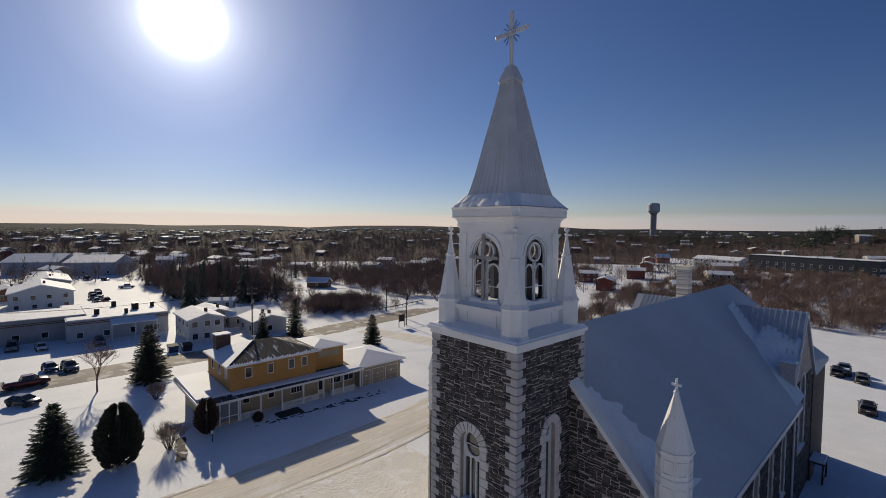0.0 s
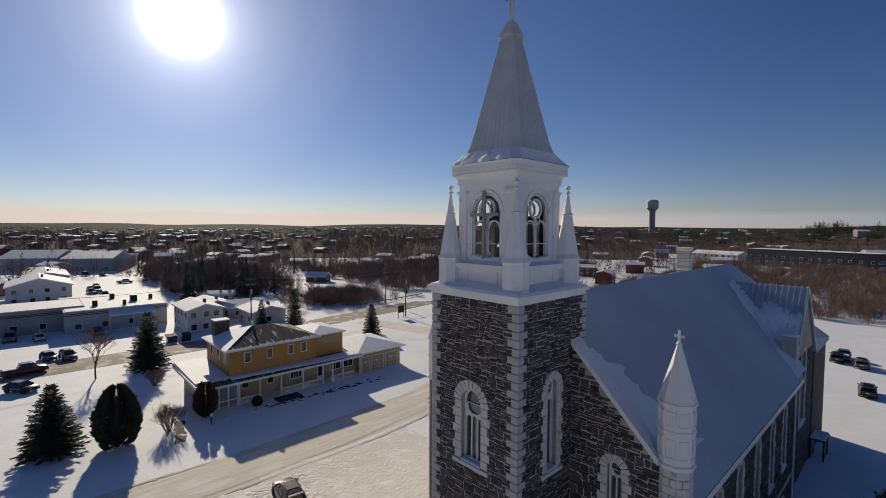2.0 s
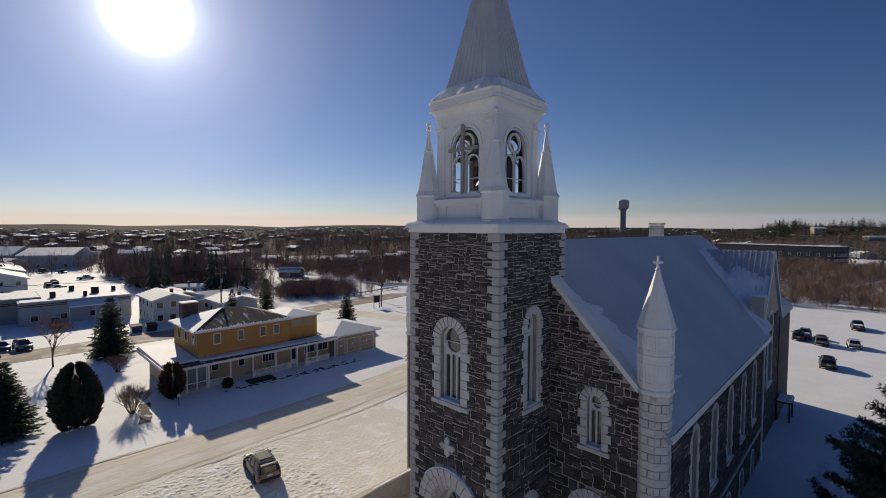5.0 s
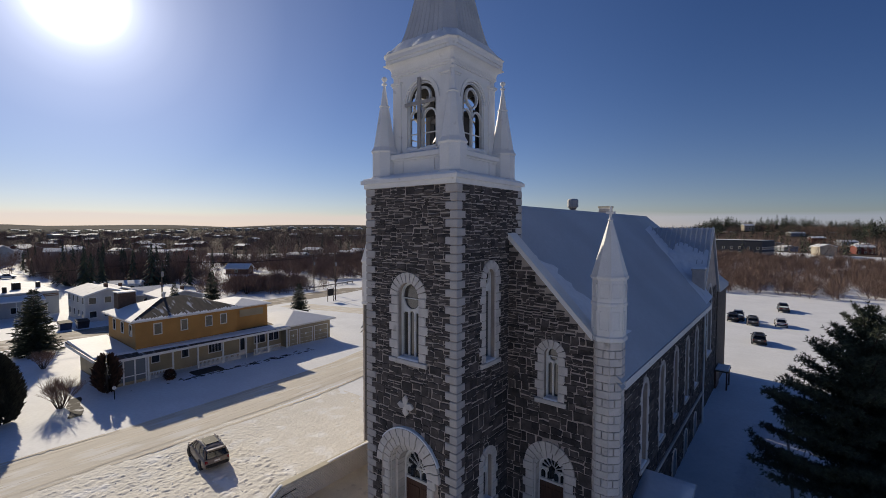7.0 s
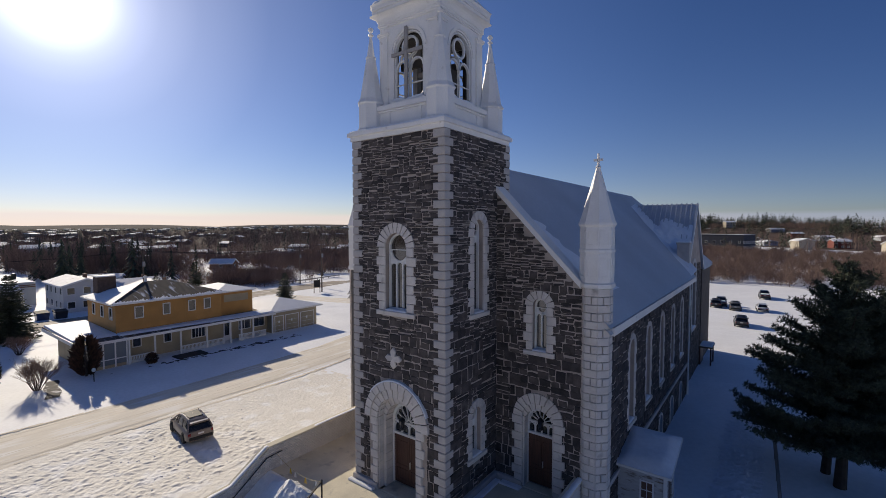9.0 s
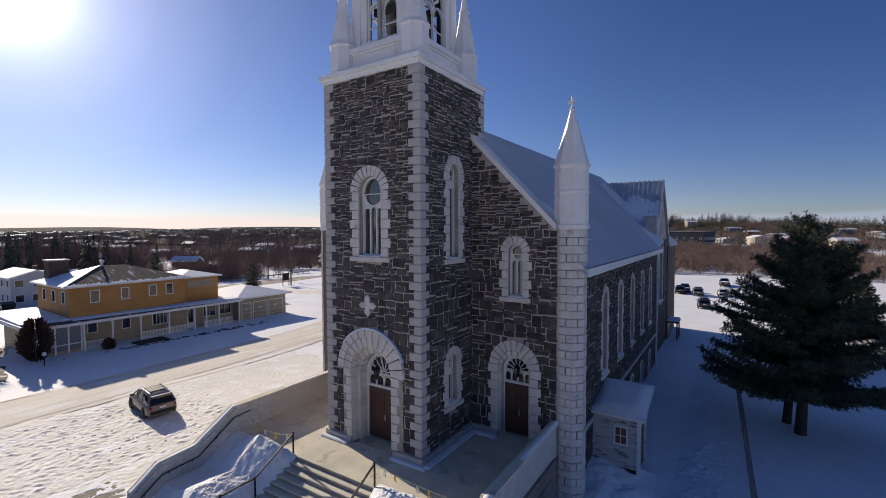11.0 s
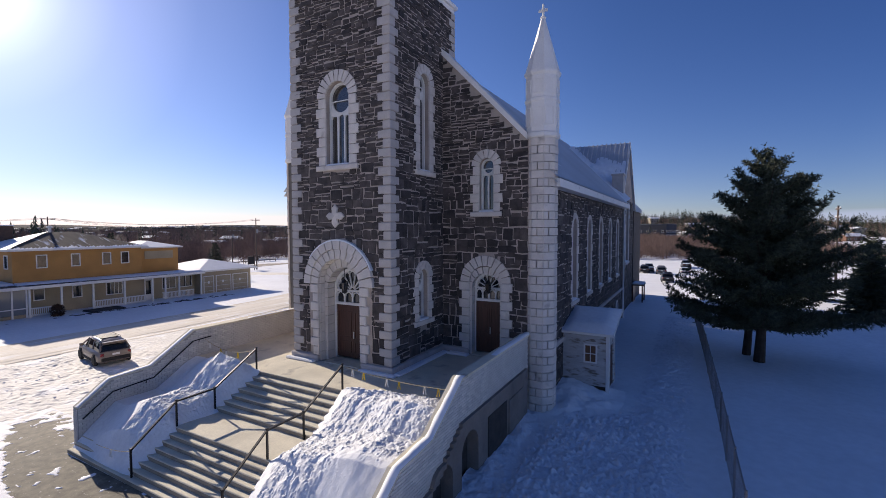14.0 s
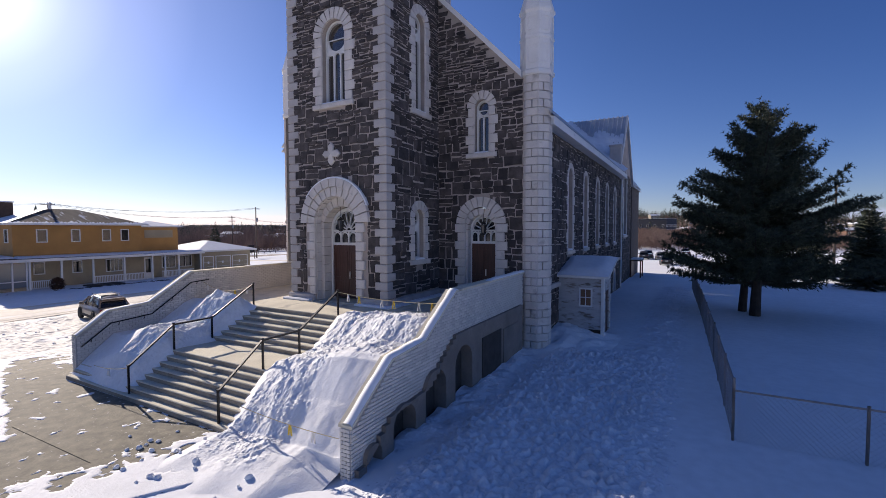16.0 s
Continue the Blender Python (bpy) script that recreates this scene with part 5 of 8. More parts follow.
def parapet(x0, x1, inner, arches, end, snow):
    """A brick wall that follows the steps, on an arched concrete footing on its outer side."""
    p = thing("parapet", "white painted brick parapet with snow-capped coping beside the steps", "parapet", "parapets of the terrace")
    line = PROF[:-1] + [(end, prof_z(end))]
    core = Mesh()
    for (ya, za), (yb, zb) in zip(line, line[1:]):
        la, lb = (za - 1.5, zb - 1.5) if arches else (-0.5, -0.5)
        core.hexa([(x0 + 0.03, ya, la), (x1 - 0.03, ya, la), (x1 - 0.03, ya, za), (x0 + 0.03, ya, za), (x0 + 0.03, yb, lb), (x1 - 0.03, yb, lb), (x1 - 0.03, yb, zb), (x0 + 0.03, yb, zb)])
    core = part("core", core, BRICKJ, p)
    c, sn = Mesh(), Mesh()
    for k, ((ya, za), (yb, zb)) in enumerate(zip(line, line[1:])):
        c.hexa([(x0 - 0.05, ya, za), (x1 + 0.05, ya, za), (x1 + 0.05, ya, za + 0.07), (x0 - 0.05, ya, za + 0.07), (x0 - 0.05, yb, zb), (x1 + 0.05, yb, zb), (x1 + 0.05, yb, zb + 0.07), (x0 - 0.05, yb, zb + 0.07)])
    ys = [PROF[0][0] - (line[0][0] - end) * i / 120 for i in range(121)]
    rings = []
    for i, y in enumerate(ys):
        bare = min(1, max(0, (-2.15 - y) / 0.3)) + min(1, max(0, (y - 0.2) / 0.8))
        t = (snow + 0.45 * snow * noise.noise((y * 1.3, x0, 2)) + 0.3 * snow * noise.noise((y * 4.1, x0, 6))) * bare - 0.02 * (1 - bare)
        z = prof_z(y) + 0.07
        g = 0.07 + 0.05 * noise.noise((y * 2.0, x0, 9))
        rings.append([(x0 + g, y, z - 0.01), (x0 + g + 0.04, y, z + t * 0.75), ((x0 + x1) / 2 + 0.06, y, z + t), (x1 + 0.02, y, z + t * 0.7), (x1 + 0.052, y, z - 0.03)])
    k = 5
    for i in range(120):
        for j in range(4):
            sn.f.append((i * k + j, (i + 1) * k + j, (i + 1) * k + j + 1, i * k + j + 1)[::-1])
    sn.v = [q for r in rings for q in r]
    part("coping", c, CONCRETE, p)
    part("coping_snow", sn, SNOW, p, "rounded cap of snow", smooth=True)
    # bricks in running bond on the faces that are seen
    bw, bh = 0.25, 0.093
    br = random.Random(int(x0 * 10))
    shapes = [Mesh().cbox(0, 0.03, 0.007, bw - 0.007, 0.006, bh - 0.006, 0.006).build("brick", BRICK), Mesh().cbox(0, 0.03, 0.007, bw / 2 - 0.007, 0.006, bh - 0.006, 0.006).build("brick", BRICK)]
    joined, count = Mesh(), 0
    zlow = lambda y: prof_z(y) - (1.25 if not inner else 1.7)
    for row in range(45):
        z = 3.68 - (row + 1) * bh
        y = end + 0.02 + (bw / 2 if row % 2 else 0)
        if row % 2:
            yy = end + 0.02
            if z + bh < prof_z(yy + 0.1):
                q = part("brick", shapes[1], None, core)
                q.location = (x1 - 0.03, yy, z)
        while y < FAC - 0.4:
            if z + bh < prof_z(y + 0.03) + 0.02 and z + bh < prof_z(y + bw) + 0.02 and z > zlow(y + bw / 2) - 0.2:
                if count < 285 and y < -0.5:
                    q = part("brick", shapes[0], None, core)
                    q.location = (x1 - 0.03, y, z)
                    count += 1
                else:
                    joined.cbox(x1 - 0.03, x1, y + 0.007, y + bw - 0.007, z + 0.006, z + bh - 0.006, 0.006)
            y += bw
    for row in range(18):
        z = prof_z(end) - (row + 1) * bh
        cut = x0 + 0.1 if row % 2 else x0 + 0.2
        for xa, xb in ((x0, cut), (cut, x1)):
            joined.cbox(xa + 0.006, xb - 0.006, end - 0.03, end, z + 0.006, z + bh - 0.006, 0.006)
    tagged(part("brickwork", joined, BRICK, core), kind="stuff")
    if arches:
        f = Mesh()
        pl = Plane((x1, 0, 0), (0, 1, 0), (1, 0, 0))
        top = lambda u: max(0.2, prof_z(u) - 1.35)
        ops = [arch(-6.82, 0.27, -0.4, 0.28), arch(-5.52, 0.5, -0.4, 0.58), arch(-3.87, 0.58, -0.4, 0.95), arch(-2.03, 0.6, -0.4, 1.25)]
        wall(f, pl, -7.4, FAC - 0.6, -0.5, top, 0.44, ops, back=-0.12)
        foot = part("footing", f, FOOTING, p, "arched concrete footing")
        st = Mesh()
        y = -6.6
        while y < -2.6:
            st.box(x1, x1 + 0.125, y, y + 0.21, top(y) - 0.02, top(y + 0.21) + 0.0)
            y += 0.21
        part("stepped_edge", st, FOOTING, foot)
        # plain sheets for the lattice, coloured with the dark of the hollow behind
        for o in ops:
            part("lattice", pane_shape(pl, o, -0.29), LATTICE, foot, "lattice as a plain sheet, the hollow's shade in its colour")
        part("cellar_door", pbox(Mesh(), pl, 1.45, 3.1, 0.121, 0.16, 0.2, 1.72), FOOTING, foot, "grey boarded cellar door")
        part("cellar_hatch", pbox(Mesh(), pl, -0.6, 1.2, 0.121, 0.15, 0.2, 1.8), LATTICE, foot, "grey boarded hatch")
    return p


parapet(-10.05, -9.75, True, False, -7.08, 0.018)
parapet(4.2, 4.5, False, True, -7.55, 0.075)


def stair_z(y):
    """The slope through the nosings of the steps."""
    pts = [(FAC, TERR), (YU, TERR), (YL0, ZL), (YL1, ZL), (YL1 - 1.65, 0.0), (-20, 0.0)]
    for (ya, za), (yb, zb) in zip(pts, pts[1:]):
        if yb <= y <= ya:
            return zb + (za - zb) * (y - yb) / (ya - yb)
    return 0.0


def crumbs(x, y):
    """Broken lumps of shovelled snow, large to small."""
    n = noise.noise
    return 0.07 * n((x * 1.5, y * 1.5, 1)) + 0.05 * n((x * 4.1, y * 4.1, 4)) + 0.055 * abs(n((x * 9.3, y * 9.3, 7))) + 0.055 * abs(n((x * 17, y * 17, 2))) + 0.03 * n((x * 36, y * 36, 5))


def drift(name, x0, x1, y0, y1, height, loose, label, nx, ny):
    """A heap of snow over the steps. height(x, y) is its depth above them, loose(x, y) how lumpy it lies."""
    b = Mesh()
    for i in range(nx + 1):
        for j in range(ny + 1):
            x, y = x0 + (x1 - x0) * i / nx, y0 + (y1 - y0) * j / ny
            h = height(x, y)
            soft = 0.05 * noise.noise((x * 1.1, y * 1.1, 3)) + 0.012 * noise.noise((x * 5, y * 5, 3))
            k = min(1, max(0, loose(x, y)))
            b.v.append((x, y, stair_z(y) + h + (crumbs(x, y) * k + soft * (1 - k)) * min(1, max(0, h) * 4.0)))
    m = ny + 1
    b.f = [(i * m + j, (i + 1) * m + j, (i + 1) * m + j + 1, i * m + j + 1) for i in range(nx) for j in range(ny)]
    return solid(name, b, ROUGHSNOW, label, "snow bank", "shovelled banks", smooth=True)


def bump(x, c, w):
    return math.exp(-((x - c) / w) ** 2)


def right_bank(x, y):
    edge = -0.58 + 0.25 * noise.noise((y * 0.8, 1, 1)) + 0.045 * (-2.6 - y)
    k = min(1, max(-0.3, (x - edge) / 0.5))
    top = min(1, max(0, (-1.95 - y) / 0.5))
    rise = min(1, max(0, (x - edge) / 3.4))
    heap = min(1, max(0.25, (-2.0 - y) / 1.2)) * min(1, max(0.5, (y + 7.6) / 2.0))
    depth = 0.20 + 0.80 * rise * heap + 0.10 * bump(y, -6.6, 0.8) * bump(x, 1.2, 0.8)
    reach = y + 0.35 * noise.noise((x * 0.9, 3, 3)) + 0.5 * max(0, 1.0 - x) - (0.9 * max(0, x - 3.0) if y < -7.5 else 0)
    low = min(1, max(-0.3, (reach + 9.3) / 2.6))
    return (depth * low * k if k > 0 else k) * top - (0.3 if y > -2.0 else 0)


def left_bank(x, y):
    edge = -5.36 + 0.16 * noise.noise((y * 0.8, 5, 1)) + 0.05 * (y + 4)
    k = min(1, max(-0.3, (edge - x) / 0.6))
    top = min(1, max(0, (-2.2 - y) / 0.6))
    ridge_at = min(1, max(0, (x + 8.9) / 1.7))
    ridge = 0.14 + 0.52 * ridge_at + 0.25 * bump(y, -2.9, 0.9) * ridge_at - 0.13 * max(0, x + 7.2)
    low = min(1, max(-0.6, (y + 7.45) / 0.7))
    return (ridge * low * k if k > 0 else k) * top - (0.3 if y > -2.2 else 0)


bank = drift("snow_bank", -1.1, 4.18, -9.7, -1.9, right_bank, lambda x, y: max((y + 5.9) / 0.8, (2.5 + 0.3 * noise.noise((y * 2, 0, 8)) - x) / 0.6) * min(1, (y + 9.2) / 1.2), "shovelled snow heaped over the steps beside the parapet", 180, 300)
drift("snow_bank", -9.73, -5.2, -7.7, -2.1, left_bank, lambda x, y: (x + 7.9 + 0.1 * (y + 4.5) + 0.4 * noise.noise((y * 2, 0, 8))) / 0.5, "shovelled snow ridge between hand rail and parapet", 160, 210)

# loose clods rolled from the heap
qq = random.Random(53)
clods = []
for k in range(4):
    b, r = Mesh(), 0.09
    ring = [qq.uniform(0.7, 1.2) for _ in range(7)]
    b.loft([[(r * f * ring[j] * math.cos(math.tau * j / 7), r * f * ring[j] * math.sin(math.tau * j / 7), r * zz) for j in range(7)] for f, zz in ((0.8, -0.4), (1.0, 0.2), (0.75, 0.7), (0.3, 0.95))])
    clods.append(b.build("clod", ROUGHSNOW))
for k in range(36):
    x, y = qq.uniform(-2.6, 2.6), qq.uniform(-10.0, -7.5)
    if right_bank(x, y) > 0.12 or y > -7.6 + 0.25 * x:
        continue
    c = part("clod", clods[k % 4], None, bank)
    c.matrix_basis = pose(x, y, max(ground_z(x, y), right_bank(x, y)) + 0.02, 0, 0, qq.uniform(0, 360)) @ Matrix.Scale(qq.uniform(0.35, 1.1), 4)

# hand rails on either side of the open steps
for x in (-5.47, -0.62):
    rail = thing("hand_rail", "black iron stair rail on square posts", "hand rail", "stair rails")
    stations = [(-2.3, TERR), (-4.25, ZL), (-5.75, ZL), (-7.3, 0.16)]
    for y, z in stations:
        part("post", Mesh().cbox(x - 0.03, x + 0.03, y - 0.03, y + 0.03, z - 0.1, z + 0.95, 0.005), IRON, rail)
        part("post_cap", Mesh().cbox(x - 0.04, x + 0.04, y - 0.04, y + 0.04, z + 0.95, z + 0.99, 0.008), IRON, rail)
    for (ya, za), (yb, zb) in zip(stations, stations[1:]):
        b = Mesh()
        b.hexa([(x - 0.035, ya, za + 0.9), (x + 0.035, ya, za + 0.9), (x + 0.035, ya, za + 0.96), (x - 0.035, ya, za + 0.96), (x - 0.035, yb, zb + 0.9), (x + 0.035, yb, zb + 0.9), (x + 0.035, yb, zb + 0.96), (x - 0.035, yb, zb + 0.96)])
        part("top_rail", b, IRON, rail)
wr = thing("wall_rail", "black iron rail on brackets along the brick parapet", "hand rail")
wp = [(-9.66, -1.6, 3.28), (-9.66, -2.5, 3.22), (-9.66, -4.3, 2.02), (-9.66, -5.9, 1.9), (-9.66, -6.95, 1.15)]
part("rail", Mesh().tube(wp, 0.028, 8), IRON, wr)
for y, z in ((-2.2, 3.2), (-3.4, 2.58), (-4.6, 1.96), (-5.6, 1.88), (-6.6, 1.37)):
    part("bracket", Mesh().tube([(-9.76, y, z - 0.1), (-9.69, y, z - 0.09), (-9.66, y, z)], 0.014, 5), IRON, wr)


def rope(pts, sag, tags, label):
    """A cord with ribbons tied to it."""
    r = thing("barrier_cord", label, "cord", "cords across the terrace")
    line = []
    for p, q in zip(pts, pts[1:]):
        for i in range(9):
            t = i / 9
            line.append((p[0] + (q[0] - p[0]) * t, p[1] + (q[1] - p[1]) * t, p[2] + (q[2] - p[2]) * t - sag * 4 * t * (1 - t)))
    line.append(pts[-1])
    part("cord", Mesh().tube(line, 0.012, 4), ROPE, r)
    for k in range(tags):
        p = line[int((k + 0.7) * len(line) / (tags + 0.4)) % len(line)]
        m = YTAPE if k % 2 else TRIM
        b = Mesh()
        for s in (-1, 1):
            b.hexa([(p[0] + s * 0.01, p[1] - 0.03, p[2]), (p[0] + s * 0.05, p[1] - 0.03, p[2] - 0.26), (p[0] + s * 0.05, p[1] + 0.02, p[2] - 0.28), (p[0] + s * 0.01, p[1] + 0.02, p[2]), (p[0] + s * 0.018, p[1] - 0.03, p[2]), (p[0] + s * 0.058, p[1] - 0.03, p[2] - 0.26), (p[0] + s * 0.058, p[1] + 0.02, p[2] - 0.28), (p[0] + s * 0.018, p[1] + 0.02, p[2])])
        part("ribbon", b, m, r, "tied ribbon")
    return r


rope([(-0.62, -2.3, TERR + 0.9), (4.2, -2.5, 3.3)], 0.12, 6, "pale cord with ribbons across the terrace edge")
rope([(-5.47, -2.3, TERR + 0.9), (-9.7, -1.9, 3.2)], 0.35, 5, "slack pale cord with ribbons across the terrace edge")
rope([(-5.47, -7.3, 1.05), (-7.6, -7.4, 0.85)], 0.08, 1, "short pale cord with a yellow ribbon")
rope([(0.5, -7.45, 0.95), (4.2, -7.6, 0.95)], 0.06, 3, "cord with yellow ribbons at the foot of the steps")

# lantern over each door
for x, y, z in ((-2.66, 0.18, 5.92), (2.44, FAC + 0.06, 5.72)):
    ln = thing("lantern", "black iron lantern hanging in the church doorway", "lantern", "door lanterns")
    part("chain", Mesh().tube([(x, y, z + 0.80), (x, y, z + 0.55), (x, y, z + 0.3)], 0.012, 5), IRON, ln)
    part("hood", Mesh().lathe(x, y, [(0.17, z + 0.2), (0.05, z + 0.32), (0.02, z + 0.36)], 6), IRON, ln)
    part("glass", Mesh().lathe(x, y, [(0.10, z - 0.2), (0.14, z + 0.18)], 6), GLASS, ln)
    part("base", Mesh().lathe(x, y, [(0.03, z - 0.3), (0.12, z - 0.24), (0.12, z - 0.19)], 6), IRON, ln)
    for k in range(6):
        a = math.tau * k / 6
        part("bar", Mesh().tube([(x + 0.11 * math.cos(a), y + 0.11 * math.sin(a), z - 0.2), (x + 0.15 * math.cos(a), y + 0.15 * math.sin(a), z + 0.19)], 0.012, 4), IRON, ln)

# ---- lean-to entry against the nave ----
CLAP = mat("peeling_white_clapboard", (0.50, 0.49, 0.48), 0.8, var=0.14, scale=2.5, fine=20, bump=0.3, coord="World", stretch=(0.6, 0.6, 2.2), stain=((0.19, 0.15, 0.12), 3.0, 0.53))
shed = thing("lean_to", "peeling white clapboard lean-to with snow on its roof", "shed")
part("front_wall", Mesh().box(5.12, 7.30, 7.95, 8.1, -0.4, 3.35), CLAP, shed)
part("side_wall", Mesh().hexa([(7.18, 8.1, -0.4), (7.3, 8.1, -0.4), (7.3, 8.9, -0.4), (7.18, 8.9, -0.4), (7.18, 8.1, 3.3), (7.3, 8.1, 3.3), (7.3, 8.9, 3.6), (7.18, 8.9, 3.6)]).box(7.18, 7.3, 9.9, 10.5, -0.4, 3.9).box(7.18, 7.3, 8.9, 9.9, 2.5, 3.6), CLAP, shed)
part("door", Mesh().box(7.18, 7.24, 8.9, 9.9, -0.2, 2.5), DOORWOOD, shed, "dark door in shade")
part("corner_post", Mesh().cbox(7.24, 7.4, 7.88, 8.04, -0.4, 3.4, 0.01), TRIM, shed)
part("back_wall", Mesh().box(5.12, 7.18, 10.4, 10.5, -0.4, 4.0), CLAP, shed)
for i in range(17):
    z = 0.65 + i * 0.155
    part("clapboard", Mesh().hexa([(5.12, 7.93, z), (7.24, 7.93, z), (7.24, 7.95, z), (5.12, 7.95, z), (5.12, 7.945, z + 0.16), (7.24, 7.945, z + 0.16), (7.24, 7.95, z + 0.16), (5.12, 7.95, z + 0.16)]), CLAP, shed)
part("skirt", Mesh().box(5.12, 7.24, 7.9, 7.948, -0.4, 0.65), BARK, shed)
part("roof", Mesh().hexa([(5.05, 7.55, 3.25), (7.65, 7.55, 3.25), (7.65, 10.7, 4.05), (5.05, 10.7, 4.05), (5.05, 7.55, 3.36), (7.65, 7.55, 3.36), (7.65, 10.7, 4.16), (5.05, 10.7, 4.16)]), TRIM, shed)
sb = Mesh()
for i in range(13):
    for j in range(13):
        x, y = 5.1 + 2.52 * i / 12, 7.58 + 3.1 * j / 12
        e = min(i, j, 12 - i, 12 - j) / 2
        sb.v.append((x, y, 3.36 + 0.8 * (y - 7.55) / 3.15 + 0.22 * min(1, e) + 0.04 * noise.noise((x, y, 0)) * min(1, e)))
sb.f = [(i * 13 + j, (i + 1) * 13 + j, (i + 1) * 13 + j + 1, i * 13 + j + 1) for i in range(12) for j in range(12)]
part("roof_snow", sb, ROOFSNOW, shed, smooth=True)
sw = part("window", Mesh().box(6.25, 6.75, 7.9, 7.93, 1.85, 2.65), glass("amber_panes", (0.13, 0.055, 0.02), 0.3), shed, "small window with amber brown panes")
part("window_frame", Mesh().box(6.17, 6.25, 7.88, 7.93, 1.77, 2.73).box(6.75, 6.83, 7.88, 7.93, 1.77, 2.73).box(6.25, 6.75, 7.88, 7.93, 2.65, 2.73).box(6.25, 6.75, 7.88, 7.93, 1.77, 1.85), TRIM, sw)
part("muntin", Mesh().box(6.48, 6.52, 7.885, 7.9, 1.85, 2.65).box(6.25, 6.48, 7.885, 7.9, 2.23, 2.27).box(6.52, 6.75, 7.885, 7.9, 2.23, 2.27), TRIM, sw)
PY = 6.9
annex = thing("side_porch", "small dark porch roof on posts beside the transept", "porch")
part("roof", Mesh().cbox(4.8, 6.1, 34.0 + PY, 36.6 + PY, 1.9, 2.05, 0.03), SHINGLE, annex)
part("snow", Mesh().cbox(4.85, 6.05, 34.05 + PY, 36.55 + PY, 2.05, 2.2, 0.05), SNOW, annex)
for y in (34.3 + PY, 35.6 + PY):
    part("side_rail", Mesh().cbox(5.88, 5.96, y, y + 0.9, 0.2, 0.28, 0.01), DOORWOOD, annex)
part("back_board", Mesh().cbox(4.8, 4.95, 34.1 + PY, 36.5 + PY, -1.4, 1.9, 0.01), DOORWOOD, annex)
for y in (34.15 + PY, 36.45 + PY):
    part("post", Mesh().cbox(5.86, 6.0, y - 0.07, y + 0.07, -1.4, 1.9, 0.01), DOORWOOD, annex)
part("string_course", Mesh().cbox(NX1 + 0.0, NX1 + 0.14, 5.8, 30.5, 2.75, 3.0, 0.03), QUOIN, nave)
for i in range(5):
    o = arch(10.4 + 4.05 * i, 0.5, 0.2, 1.6)
    cw = part("cellar_window", pane_shape(P_NAVE, o, 0.085), GLASS, nave)
    part("frame", arc_bar(pbox(pbox(Mesh(), P_NAVE, o["cx"] - 0.62, o["cx"] - 0.5, 0.0, 0.1, 0.2, 1.6), P_NAVE, o["cx"] + 0.5, o["cx"] + 0.62, 0.0, 0.1, 0.2, 1.6), P_NAVE, o["cx"], 1.6, 0.62, 0, math.pi, 0.12, 0.0, 0.1, 10), QUOIN, cw)
part("downpipe", Mesh().tube([(5.3, 29.9, 10.5), (5.24, 29.9, 10.1), (5.24, 29.9, -0.5)], 0.08, 8), PAINT, nave)

# ---- wire fence beside the church ----
GALV = mat("galvanised_wire", (0.28, 0.26, 0.25), 0.6, metal=0.3, var=0.2, bump=0.0)
def wire_fence(pts, h, label):
    f = thing("wire_fence", label, "fence", "wire fences")
    web = Mesh()
    for p, q in zip(pts, pts[1:]):
        L = math.dist(p, q)
        n = max(1, round(L / 3.0))
        for i in range(n + 1):
            t = i / n
            x, y = p[0] + (q[0] - p[0]) * t, p[1] + (q[1] - p[1]) * t
            part("post", Mesh().tube([(x, y, ground_z(x, y) - 0.3), (x, y, ground_z(x, y) + h + 0.08)], 0.035, 8), GALV, f)
        za, zb = ground_z(*p), ground_z(*q)
        part("top_rail", Mesh().tube([(p[0], p[1], za + h), (q[0], q[1], zb + h)], 0.025, 6), GALV, f)
        k = int(L / 0.13)
        for i in range(-int(h / 0.13), k):
            for s in (0, 1):
                t0, t1 = i * 0.13 / L, (i * 0.13 + h) / L
                a0, a1 = 0.0, h
                if t0 < 0:
                    a0, t0 = -t0 * L, 0.0
                if t1 > 1:
                    a1, t1 = h - (t1 - 1) * L, 1.0
                if a1 <= a0:
                    continue
                if s:
                    a0, a1 = h - a0, h - a1
                P = (p[0] + (q[0] - p[0]) * t0, p[1] + (q[1] - p[1]) * t0, za + (zb - za) * t0 + a0)
                Q = (p[0] + (q[0] - p[0]) * t1, p[1] + (q[1] - p[1]) * t1, za + (zb - za) * t1 + a1)
                d = 0.003
                web.add([(P[0] - d, P[1] - d, P[2]), (P[0] + d, P[1] + d, P[2]), (Q[0] + d, Q[1] + d, Q[2]), (Q[0] - d, Q[1] - d, Q[2]), (P[0] + d, P[1] - d, P[2]), (Q[0] + d, Q[1] - d, Q[2])], [(0, 1, 2, 3), (1, 4, 5, 2), (4, 0, 3, 5)])
    part("wire_mesh", web, GALV, f)
    return f


wire_fence([(12.15, -1.7), (12.0, 6.0), (11.7, 17.0), (11.2, 32.0)], 1.55, "grey wire mesh fence along the church path")
wire_fence([(12.15, -1.7), (14.75, -1.65), (22.0, -1.6)], 1.3, "low wire fence with round posts")

